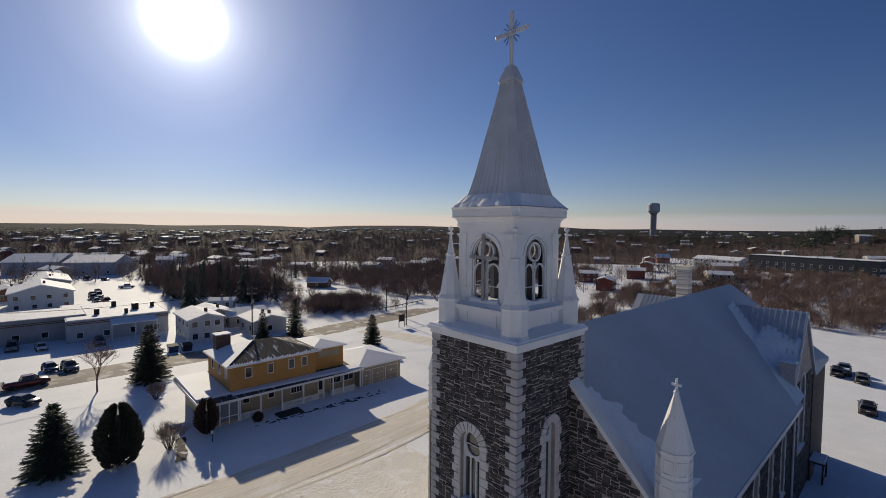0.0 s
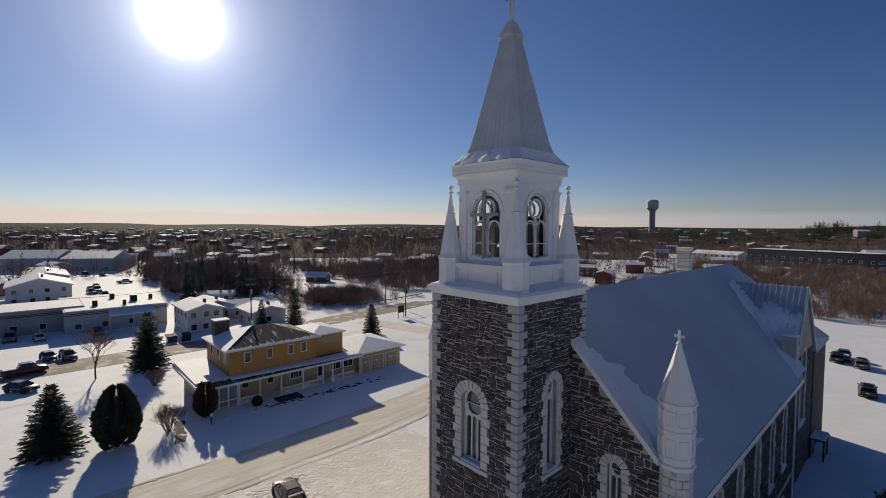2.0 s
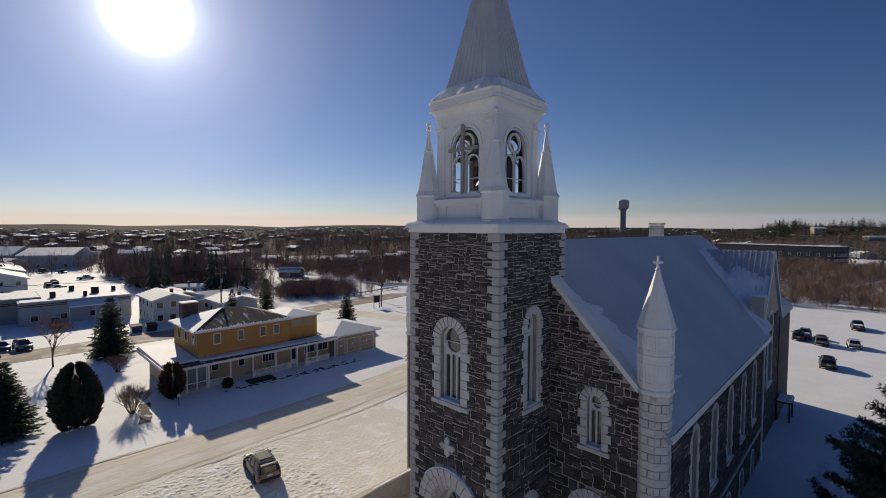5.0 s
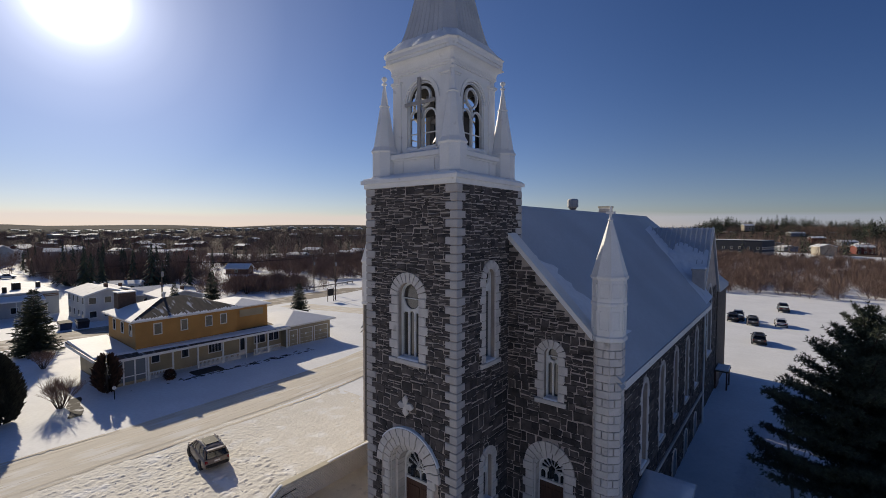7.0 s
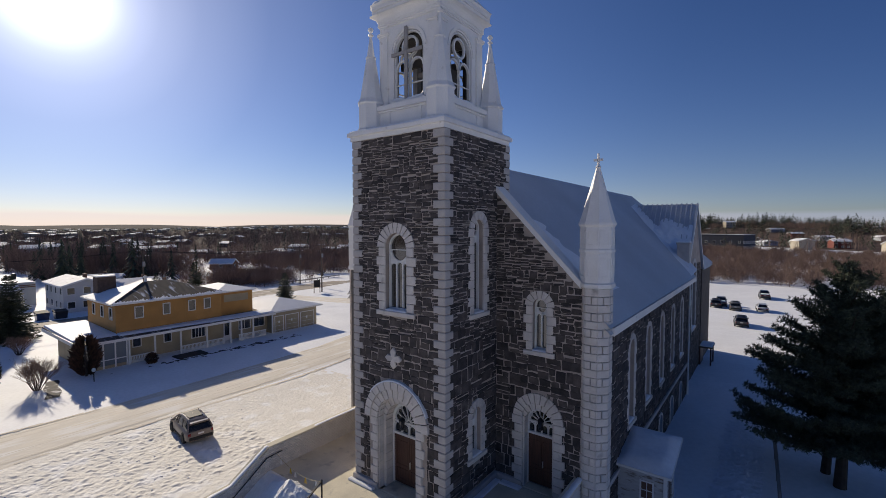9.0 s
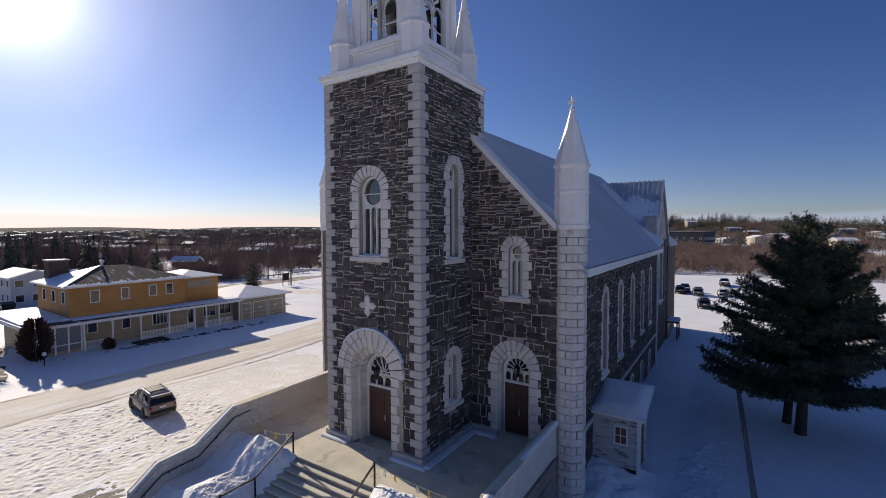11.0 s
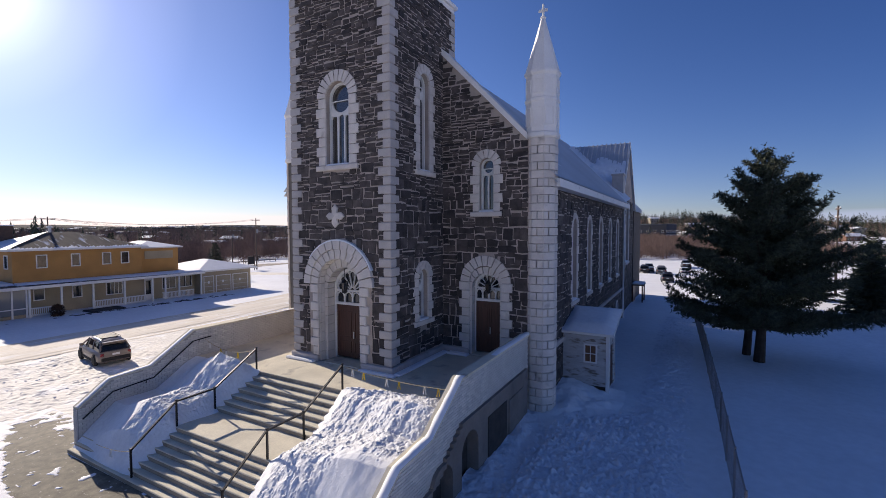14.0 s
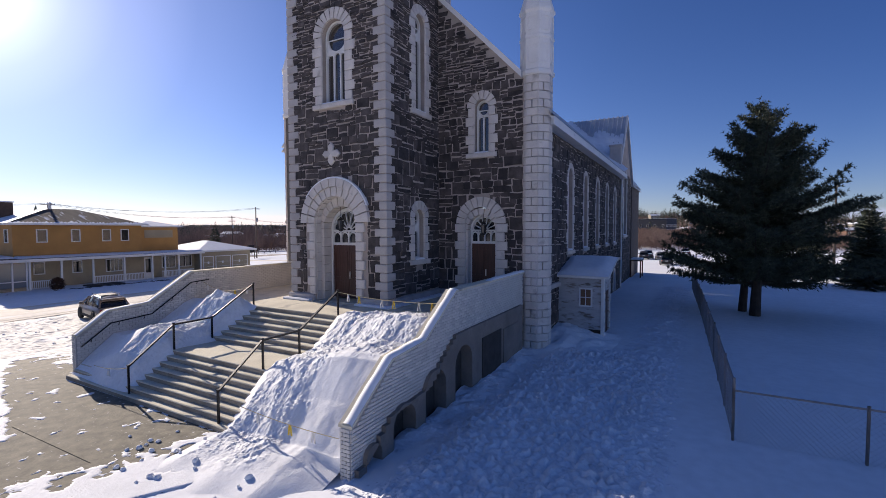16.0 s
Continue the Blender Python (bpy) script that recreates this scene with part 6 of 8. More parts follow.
# ploughed and trodden snow beside the church
def lumpy(name, x0, x1, y0, y1, amp, scale, label, nx=110, ny=110, fade=1.5, seedz=0):
    b = Mesh()
    for i in range(nx + 1):
        for j in range(ny + 1):
            x, y = x0 + (x1 - x0) * i / nx, y0 + (y1 - y0) * j / ny
            e = min(1, min(x - x0, x1 - x, y - y0, y1 - y) / fade)
            h = amp * (noise.noise((x * scale, y * scale, seedz)) + 0.5 * noise.noise((x * scale * 2.3, y * scale * 2.3, 3 + seedz)))
            b.v.append((x, y, ground_z(x, y) - 0.04 + e * (0.06 + abs(h))))
    m = ny + 1
    b.f = [(i * m + j, (i + 1) * m + j, (i + 1) * m + j + 1, i * m + j + 1) for i in range(nx) for j in range(ny)]
    return solid(name, b, TRODDEN, label, "snow", kind="structure", smooth=True)


lumpy("trodden_snow", 4.55, 11.3, -10.5, 6.5, 0.21, 3.7, "trodden snow beside the parapet", 190, 400)
lumpy("trodden_snow", 8.2, 11.6, 6.6, 33.0, 0.15, 2.6, "churned snow track between church and fence", 60, 330)
lumpy("wheel_tracks", 8.0, 11.5, 5.2, 34.0, 0.13, 1.5, "snow path with wheel tracks along the fence", 40, 220)
rutted = lumpy("rutted_snow", -28.5, -14.8, -15, 4, 0.105, 1.55, "trampled and rutted snow of the yard", 190, 260, seedz=9)
rutted.data.materials[0] = YARD
fd, NX, NY = Mesh(), 60, 190
FOOT = [(-9.4, 0.0), (-7.7, 0.04), (-6.0, 0.12), (-4.7, 0.26), (-3.8, 0.08), (-2.9, 0.24), (-0.9, 0.34), (2.8, 0.42), (5.0, 0.3)]
for i in range(NX + 1):
    for j in range(NY + 1):
        x, y = 4.3 + 3.4 * i / NX, -9.4 + 14.4 * j / NY
        (ya, ha), (yb, hb) = next(p for p in zip(FOOT, FOOT[1:]) if y <= p[1][0] + 1e-6)
        h = ha + (hb - ha) * (y - ya) / (yb - ya)
        fall = math.exp(-(max(0, x - 4.6 - 0.25 * noise.noise((y * 0.9, 0, 4))) / 1.0) ** 2)
        lump = 0.10 * noise.noise((x * 2.1, y * 2.1, 1)) + 0.04 * noise.noise((x * 5, y * 5, 2))
        fd.v.append((x, y, ground_z(4.6, y) * fall + ground_z(x, y) * (1 - fall) + (h + lump) * fall - 0.03))
fd.f = [(i * (NY + 1) + j, (i + 1) * (NY + 1) + j, (i + 1) * (NY + 1) + j + 1, i * (NY + 1) + j + 1) for i in range(NX) for j in range(NY)]
solid("snow_drift", fd, TRODDEN, "snow drifted against the arched footing of the parapet", "snow bank", smooth=True)
dr, NX, NY = Mesh(), 70, 100
for i in range(NX + 1):
    for j in range(NY + 1):
        x, y = 4.4 + 4.8 * i / NX, 1.2 + 7.6 * j / NY
        up = min(1, max(0, (y - 1.8 - 0.6 * noise.noise((x * 0.7, 2, 2))) / 5.4))
        h = 0.80 * up ** 1.4 * math.exp(-(max(0, x - 5.0) / 1.9) ** 2) + 0.10 * bump(x, 7.2, 0.8) * bump(y, 6.2, 1.2)
        lump = 0.10 * noise.noise((x * 1.4, y * 1.4, 0)) + 0.05 * noise.noise((x * 3.7, y * 3.7, 5)) + 0.02 * noise.noise((x * 9, y * 9, 5))
        dr.v.append((x, y, ground_z(x, y) - 0.06 + h + lump * min(1, h * 4)))
dr.f = [(i * (NY + 1) + j, (i + 1) * (NY + 1) + j, (i + 1) * (NY + 1) + j + 1, i * (NY + 1) + j + 1) for i in range(NX) for j in range(NY)]
solid("snow_drift", dr, SNOW, "wind-blown snow drift against the lean-to", "snow bank", smooth=True)
# ---- ochre house across the drive ----
def flat_window(parent, pl, u0, u1, z0, z1, v=0.0, bars=0, name="window", trim=TRIM, t=0.1):
    """A pane with a raised frame, sill and bars on a wall."""
    w = part(name, pbox(Mesh(), pl, u0, u1, v + 0.005, v + 0.03, z0, z1), GLASS, parent)
    f = Mesh()
    pbox(f, pl, u0 - t, u0, v, v + 0.07, z0 - t, z1 + t)
    pbox(f, pl, u1, u1 + t, v, v + 0.07, z0 - t, z1 + t)
    pbox(f, pl, u0, u1, v, v + 0.07, z1, z1 + t)
    pbox(f, pl, u0, u1, v, v + 0.09, z0 - t, z0)
    part("window_frame", f, trim, w)
    for i in range(bars):
        u = u0 + (u1 - u0) * (i + 1) / (bars + 1)
        part("bar", pbox(Mesh(), pl, u - 0.03, u + 0.03, v + 0.03, v + 0.055, z0, z1), trim, w)
    return w


GZ = -0.75
ASPHALT_DARK = mat("wet_bare_ground", (0.06, 0.052, 0.046), 0.9, var=0.3, scale=1.0, fine=8, bump=0.4, coord="World", stain=((0.7, 0.7, 0.72), 1.0, 0.6))
yh = thing("ochre_house", "ochre two-storey house with a long white-posted porch and brown roof", "house")
yw = part("upper_wall", Mesh().box(-59.5, -49.75, 3.3, 15.6, 2.4, 6.3), YELLOW, yh)
P_YF = Plane((-49.75, 0, 0), (0, 1, 0), (1, 0, 0))
P_YL = Plane((0, 3.3, 0), (1, 0, 0), (0, -1, 0))
for u0, u1 in ((5.23, 6.16), (8.29, 9.13), (11.3, 12.2), (13.27, 14.15)):
    flat_window(yw, P_YF, u0 + 0.08, u1 - 0.08, 4.5, 5.75)
for u0 in (-57.5, -54.5, -51.6):
    flat_window(yw, P_YL, u0, u0 + 0.8, 4.5, 5.75)
for i in range(24):
    z = 3.5 + i * 0.115
    part("siding_board", Mesh().hexa([(-49.75, 3.3, z), (-49.73, 3.3, z), (-49.73, 15.6, z), (-49.75, 15.6, z), (-49.75, 3.3, z + 0.11), (-49.742, 3.3, z + 0.11), (-49.742, 15.6, z + 0.11), (-49.75, 15.6, z + 0.11)]), YELLOW, yw)


def hip(x0, x1, y0, y1, z, top, e, flat=0.0):
    """A hipped roof with a thick edge."""
    x0, x1, y0, y1 = x0 - e, x1 + e, y0 - e, y1 + e
    k = min(x1 - x0, y1 - y0) / 2
    if x1 - x0 < y1 - y0:
        r = [((x0 + x1) / 2, y0 + k), ((x0 + x1) / 2, y1 - k)]
    else:
        r = [(x0 + k, (y0 + y1) / 2), (x1 - k, (y0 + y1) / 2)]
    v = [(x0, y0, z), (x1, y0, z), (x1, y1, z), (x0, y1, z), (x0, y0, z + 0.14), (x1, y0, z + 0.14), (x1, y1, z + 0.14), (x0, y1, z + 0.14), (*r[0], top), (*r[1], top)]
    if x1 - x0 < y1 - y0:
        fs = [(4, 5, 8), (5, 6, 9, 8), (6, 7, 9), (7, 4, 8, 9)]
    else:
        fs = [(4, 5, 9, 8), (5, 6, 9), (6, 7, 8, 9), (7, 4, 8)]
    return Mesh().add(v, fs + [(3, 2, 1, 0), (0, 1, 5, 4), (1, 2, 6, 5), (2, 3, 7, 6), (3, 0, 4, 7)])


yr = part("roof", hip(-59.5, -49.75, 3.3, 15.6, 6.3, 8.25, 0.55), SHINGLE, yh, "brown shingle hip roof streaked with snow")
part("eave_trim", Mesh().box(-60.1, -49.16, 2.71, 2.75, 6.28, 6.46).box(-49.2, -49.15, 2.75, 16.2, 6.28, 6.46), TRIM, yr)
part("roof_snow", Mesh().add([(-60.0, 2.78, 6.5), (-49.25, 2.78, 6.5), (-54.63, 8.1, 8.33), (-60.0, 2.78, 6.42), (-49.25, 2.78, 6.42)], [(0, 1, 2), (3, 4, 1, 0)]), ROOFSNOW, yr, "snow on the shaded hip")
es = Mesh()
rr = random.Random(11)
for i in range(40):
    y0, y1 = 2.9 + 13.2 * i / 40, 2.9 + 13.2 * (i + 1) / 40
    up = 0.16 + 0.16 * noise.noise((i * 0.35, 0, 1)) + rr.uniform(0, 0.12)
    x1 = -49.2 - up * 2.2
    q = lambda x: 6.46 + (-49.2 - x) * (8.25 - 6.44) / 5.4 + 0.05
    es.add([(-49.18, y0, q(-49.18)), (-49.18, y1, q(-49.18)), (x1, y1, q(x1)), (x1 + 0.3, y0, q(x1 + 0.3)), (-49.16, y0, 6.44), (-49.16, y1, 6.44)], [(0, 1, 2, 3), (4, 5, 1, 0)])
tagged(part("eave_snow", es, ROOFSNOW, yr, "uneven snow along the eave"), kind="stuff")
part("vent", Mesh().lathe(-54.6, 8.2, [(0.16, 8.0), (0.16, 8.7), (0.26, 8.72), (0.26, 8.9), (0.1, 8.98)], 10), TRIM, yr)
chb = part("chimney", Mesh().cbox(-59.3, -57.6, 3.9, 5.9, 2.0, 8.95, 0.04), mat("sooty_brick", (0.10, 0.065, 0.05), 0.9, var=0.3, coord="World"), yh, "broad dark brick chimney")
part("chimney_cap", Mesh().cbox(-59.4, -57.5, 3.8, 6.0, 8.95, 9.08, 0.03), SNOW, chb)
w2 = part("rear_wing", Mesh().box(-58.5, -51, 15.62, 20.9, GZ - 0.4, 6.1), YELLOW, yh)
part("rear_wing_roof", hip(-58.5, -51, 15.7, 20.9, 6.1, 7.0, 0.45), ROOFSNOW, yh)
part("wing_sign_board", Mesh().box(-51.0, -50.96, 16.6, 20.2, 4.7, 5.7), TAN, w2)
part("wing_trim", Mesh().box(-50.56, -50.52, 15.3, 21.3, 6.08, 6.24), TRIM, w2)
lw = part("lower_wall", Mesh().box(-59.5, -49.6, 0.2, 22.3, GZ - 0.4, 2.8), TAN, yh)
P_YG = Plane((-49.6, 0, 0), (0, 1, 0), (1, 0, 0))
for u0, u1, z0, z1, bars in ((4.9, 5.7, 1.1, 2.2, 0), (8.3, 9.05, 1.0, 2.2, 0), (11.6, 13.2, 0.85, 2.2, 3), (18.0, 19.6, 0.8, 2.2, 1), (20.2, 21.8, 0.8, 2.2, 1)):
    flat_window(lw, P_YG, u0, u1, z0, z1, bars=bars)
pd = part("porch_door", Mesh().box(-49.6, -49.55, 15.75, 16.65, GZ + 0.25, 2.25), TRIM, lw, "white glazed porch door")
part("glass", Mesh().box(-49.555, -49.54, 15.9, 16.5, 0.3, 2.05), GLASS, pd)
part("door_knob", Mesh().lathe(-49.5, 16.55, [(0.02, 0.45), (0.04, 0.48), (0.02, 0.52)], 6), CHROME, pd)
porch = part("porch_floor", Mesh().box(-49.58, -47.55, -0.2, 22.2, GZ - 0.3, GZ + 0.2), CONCRETE, yh)
# porch roof with snow
pr = Mesh().hexa([(-60.6, -1.0, 2.95), (-47.3, -1.0, 2.55), (-47.3, 22.4, 2.55), (-60.6, 22.4, 2.95), (-60.6, -1.0, 3.1), (-47.3, -1.0, 2.78), (-47.3, 22.4, 2.78), (-60.6, 22.4, 3.1)])
prf = part("porch_roof", pr, SHINGLE, yh)
part("fascia", Mesh().box(-47.32, -47.26, -1.05, 22.4, 2.5, 2.8).box(-60.6, -47.32, -1.06, -1.0, 2.55, 2.95), TRIM, prf)
part("porch_snow", Mesh().loft([[(-60.5, -0.9, 3.1), (-49.3, -0.9, 2.83), (-49.3, 3.25, 2.83), (-60.5, 3.25, 3.1)], [(-60.4, -0.8, 3.28), (-49.6, -0.8, 3.02), (-49.6, 3.25, 3.02), (-60.4, 3.25, 3.28)]]), ROOFSNOW, prf, "smooth snow on the flat end of the porch roof")
part("porch_snow", Mesh().loft([[(-49.72, 3.3, 2.84), (-48.6, 3.3, 2.82), (-47.45, 22.3, 2.79), (-49.72, 22.3, 2.84)], [(-49.7, 3.4, 3.04), (-48.9, 3.4, 3.0), (-47.8, 22.2, 2.98), (-49.7, 22.2, 3.04)]]), ROOFSNOW, prf)
for y in (3.9, 6.55, 9.44, 12.61, 15.75, 17.3, 19.04, 22.04):
    part("porch_post", Mesh().cbox(-47.8, -47.62, y - 0.09, y + 0.09, GZ, 2.56, 0.012), TRIM, porch)
for y0, y1 in ((4.0, 6.45), (9.55, 12.5), (12.7, 15.0), (16.9, 18.95), (19.15, 21.0)):
    part("porch_rail", Mesh().box(-47.78, -47.64, y0, y1, 0.42, 0.53), TRIM, porch)
    part("porch_rail", Mesh().box(-47.76, -47.66, y0, y1, -0.3, -0.21), TRIM, porch)
    n = int((y1 - y0) / 0.16)
    for i in range(n):
        y = y0 + (y1 - y0) * (i + 0.5) / n
        part("baluster", Mesh().box(-47.73, -47.69, y - 0.033, y + 0.033, -0.21, 0.42), TRIM, porch)
# the snow's pale reflection is put into the pane colour
REFLECTION_GLASS = glass("reflection_tinted_glass", (0.16, 0.18, 0.19), 0.1)
# glazed sun room at the porch end
sr = part("sun_room", Mesh().box(-49.58, -47.9, 0.3, 3.75, GZ, -0.1), TAN, yh, "glazed white sun room")
for i in range(4):
    y = 0.35 + i * 1.12
    part("mullion", Mesh().box(-47.92, -47.78, y - 0.07, y + 0.07, GZ, 2.56), TRIM, sr)
for i in range(3):
    y = 0.35 + i * 1.12
    part("pane", Mesh().box(-47.88, -47.84, y + 0.07, y + 1.05, -0.05, 2.4), REFLECTION_GLASS, sr)
    part("mid_rail", Mesh().box(-47.9, -47.8, y + 0.07, y + 1.05, 0.5, 0.6), TRIM, sr)
for i in range(2):
    x = -49.5 + i * 0.85
    part("side_pane", Mesh().box(x, x + 0.75, 0.26, 0.3, -0.05, 2.4), REFLECTION_GLASS, sr)
# garage wing
gw = part("garage_wing", Mesh().box(-58, -48.4, 22.32, 30.4, GZ - 0.4, 2.75), TAN, yh)
part("garage_roof", hip(-58, -48.4, 22.3, 30.4, 2.7, 4.1, 0.7), ROOFSNOW, yh, "low snow-covered hip roof")
part("garage_trim", Mesh().box(-47.68, -47.64, 21.6, 31.1, 2.62, 2.84).box(-58.7, -47.68, 31.08, 31.12, 2.62, 2.84), TRIM, gw)
P_GA = Plane((-48.4, 0, 0), (0, 1, 0), (1, 0, 0))
for u0, u1 in ((22.9, 24.25), (24.75, 26.95), (27.4, 29.8)):
    d = part("garage_door", pbox(Mesh(), P_GA, u0, u1, 0.0, 0.04, GZ, 1.9), TAN, gw, "tan panelled garage door")
    part("door_frame", pbox(pbox(pbox(Mesh(), P_GA, u0 - 0.1, u0, 0.0, 0.08, GZ, 2.0), P_GA, u1, u1 + 0.1, 0.0, 0.08, GZ, 2.0), P_GA, u0, u1, 0.0, 0.08, 1.9, 2.0), TRIM, d)
    for i in range(3):
        z = GZ + 0.62 + i * 0.62
        part("panel_line", pbox(Mesh(), P_GA, u0, u1, 0.04, 0.055, z, z + 0.03), TRIM, d)
    part("notice", pbox(Mesh(), P_GA, u0 + 0.4 * (u1 - u0), u0 + 0.4 * (u1 - u0) + 0.25, 0.055, 0.065, 0.9, 1.25), TRIM, d)
# dark bed and kerb before the porch
solid("flower_bed", Mesh().cbox(-46.9, -44.9, 8.0, 11.4, GZ - 0.2, GZ + 0.52, 0.08), mat("bare_earth", (0.05, 0.042, 0.036), 0.95, var=0.4, fine=6, bump=0.8, coord="World"), "dark raised bed before the porch", "flower bed")

# bare patches and a kerb line along the house side of the drive
def verge(x, y):
    u = abs(x + 45.0 - 0.05 * y)
    return 0.30 - u * 0.5 + 0.8 * rough(x * 2.0, y * 0.8, 1.3, 5) - 0.30 - (0.35 if y < 6 else 0)


patch("bare_verge", -46.4, -43.4, 0.5, 24, verge, ASPHALT_DARK, "dark bare patches along the drive edge", 0.12, "ground")
wk = Mesh()
for i in range(12):
    for s in (-1, 1):
        x, y = -47.5 + i * 0.55, -3.1 + s * 0.55 + 0.12 * math.sin(i)
        wk.v.append((x, y - i * 0.10, ground_z(x, y) + 0.05))
wk.f = [(2 * i, 2 * i + 2, 2 * i + 3, 2 * i + 1) for i in range(11)]
solid("garden_path", wk, ASPHALT_DARK, "bare garden path at the corner of the ochre house", "path", kind="structure")
# ---- vehicles ----
def vehicle(kind, body, label, at):
    """A car with its own body, glass, wheels and lights; its length lies along x, the front towards +x."""
    v = thing({"suv": "suv", "pickup": "pickup_truck", "car": "car", "van": "van"}[kind], label, "car", "parked vehicles", at=at)
    L, W, H = {"suv": (4.65, 1.86, 1.68), "pickup": (5.6, 1.95, 1.8), "car": (4.5, 1.78, 1.45), "van": (5.0, 1.95, 1.9)}[kind]
    h, w = L / 2, W / 2
    belt = {"suv": 1.02, "pickup": 1.1, "car": 0.92, "van": 1.05}[kind]

    def ring(x, hw, lo, hi):
        r = 0.12
        return [(x, -hw + r, lo), (x, -hw, lo + r), (x, -hw * 1.0, (lo + hi) / 2), (x, -hw + 0.06, hi - 0.05), (x, -hw + 0.16, hi), (x, hw - 0.16, hi), (x, hw - 0.06, hi - 0.05), (x, hw, (lo + hi) / 2), (x, hw, lo + r), (x, hw - r, lo)]
    hood = belt - 0.04
    st = [(-h, w * 0.86, 0.42, belt - 0.2), (-h + 0.06, w * 0.93, 0.32, belt - 0.03), (-h + 0.35, w, 0.26, belt), (0.0, w, 0.24, belt), (h - 1.35, w, 0.25, belt), (h - 0.45, w * 0.97, 0.26, hood - 0.06), (h - 0.1, w * 0.88, 0.32, hood - 0.2), (h, w * 0.78, 0.42, hood - 0.34)]
    part("body", Mesh().loft([ring(*s)[::-1] for s in st]), body, v, smooth=True)
    if kind == "pickup":
        c0, c1, r0, r1 = -0.75, 1.55, -0.55, 0.75
    elif kind == "car":
        c0, c1, r0, r1 = -1.9, 1.15, -1.15, 0.35
    else:
        c0, c1, r0, r1 = (-h + 0.12, 1.25, -h + 0.8, 0.3) if kind == "suv" else (-h + 0.12, 1.2, -h + 0.4, 0.42)
    k = w - 0.3
    if kind == "suv":
        secs = [(-h + 0.06, belt - 0.02, belt), (-h + 0.42, belt - 0.02, H - 0.24), (-h + 0.78, belt - 0.02, H - 0.07), (-0.5, belt - 0.02, H - 0.03), (0.15, belt - 0.02, H - 0.07), (0.6, belt - 0.02, H - 0.27), (1.3, belt - 0.02, belt)]
        cabin = Mesh().loft([[(x, -w + 0.1, lo), (x, w - 0.1, lo), (x, w - 0.13, lo + (hi - lo) * 0.35), (x, k + 0.03, hi - 0.1 * (hi - lo)), (x, k - 0.1, hi), (x, -k + 0.1, hi), (x, -k - 0.03, hi - 0.1 * (hi - lo)), (x, -w + 0.13, lo + (hi - lo) * 0.35)] for x, lo, hi in secs])
        part("glasshouse", cabin, CARGLASS, v, "dark car glass")
        rows = []
        for x, hi in ((-h + 0.36, H - 0.26), (-h + 0.62, H - 0.09), (-h + 1.0, H - 0.03), (-0.5, H + 0.005), (0.1, H - 0.035), (0.36, H - 0.12)):
            rows.append([(x, -k - 0.06, hi - 0.12), (x, -k + 0.06, hi - 0.02), (x, 0, hi + 0.02), (x, k - 0.06, hi - 0.02), (x, k + 0.06, hi - 0.12), (x, k - 0.1, hi - 0.14), (x, -k + 0.1, hi - 0.14)])
        part("roof", Mesh().loft(rows), body, v, smooth=True)
        part("sun_roof", Mesh().hexa([(-1.3, -k + 0.16, H - 0.02), (0.0, -k + 0.16, H - 0.03), (0.0, k - 0.16, H - 0.03), (-1.3, k - 0.16, H - 0.02), (-1.3, -k + 0.16, H + 0.025), (0.0, -k + 0.16, H + 0.02), (0.0, k - 0.16, H + 0.02), (-1.3, k - 0.16, H + 0.025)]), MATTBLACK, v, "dark glass sun roof")
        for s in (-1, 1):
            for line in ([(-h + 0.1, s * (w - 0.12), belt), (-h + 0.5, s * (k + 0.04), H - 0.2)], [(-0.95, s * (w - 0.09), belt), (-0.8, s * (k + 0.04), H - 0.1)], [(0.12, s * (w - 0.09), belt), (0.0, s * (k + 0.04), H - 0.1)], [(1.28, s * (w - 0.12), belt), (0.36, s * (k + 0.03), H - 0.15)]):
                part("pillar", Mesh().tube(line, 0.055, 5), body, v)
            part("sill_trim", Mesh().cbox(-h + 0.5, h - 0.5, s * (w - 0.01) - 0.03, s * (w - 0.01) + 0.03, 0.25, 0.42, 0.02), RUBBER, v)
            part("mirror", Mesh().cbox(0.85, 1.02, s * (w + 0.05) - 0.1, s * (w + 0.05) + 0.1, belt - 0.02, belt + 0.15, 0.03), body, v)
        part("tailgate", Mesh().cbox(-h - 0.02, -h + 0.1, -w * 0.72, w * 0.72, 0.62, belt - 0.02, 0.05), body, v)
        part("rear_spoiler", Mesh().cbox(-h + 0.2, -h + 0.5, -k + 0.02, k - 0.02, H - 0.2, H - 0.13, 0.02), body, v)
    else:
        g = Mesh().hexa([(c0, -w + 0.1, belt - 0.02), (c1, -w + 0.1, belt - 0.02), (c1, w - 0.1, belt - 0.02), (c0, w - 0.1, belt - 0.02), (r0, -k, H - 0.07), (r1, -k, H - 0.07), (r1, k, H - 0.07), (r0, k, H - 0.07)])
        part("glasshouse", g, CARGLASS, v, "dark car glass")
        part("roof", Mesh().loft([[(r0 - 0.08, -k - 0.02, H - 0.08), (r1 + 0.08, -k - 0.02, H - 0.08), (r1 + 0.08, k + 0.02, H - 0.08), (r0 - 0.08, k + 0.02, H - 0.08)], [(r0, -k + 0.04, H), (r1 - 0.05, -k + 0.04, H), (r1 - 0.05, k - 0.04, H), (r0, k - 0.04, H)]]), body, v)
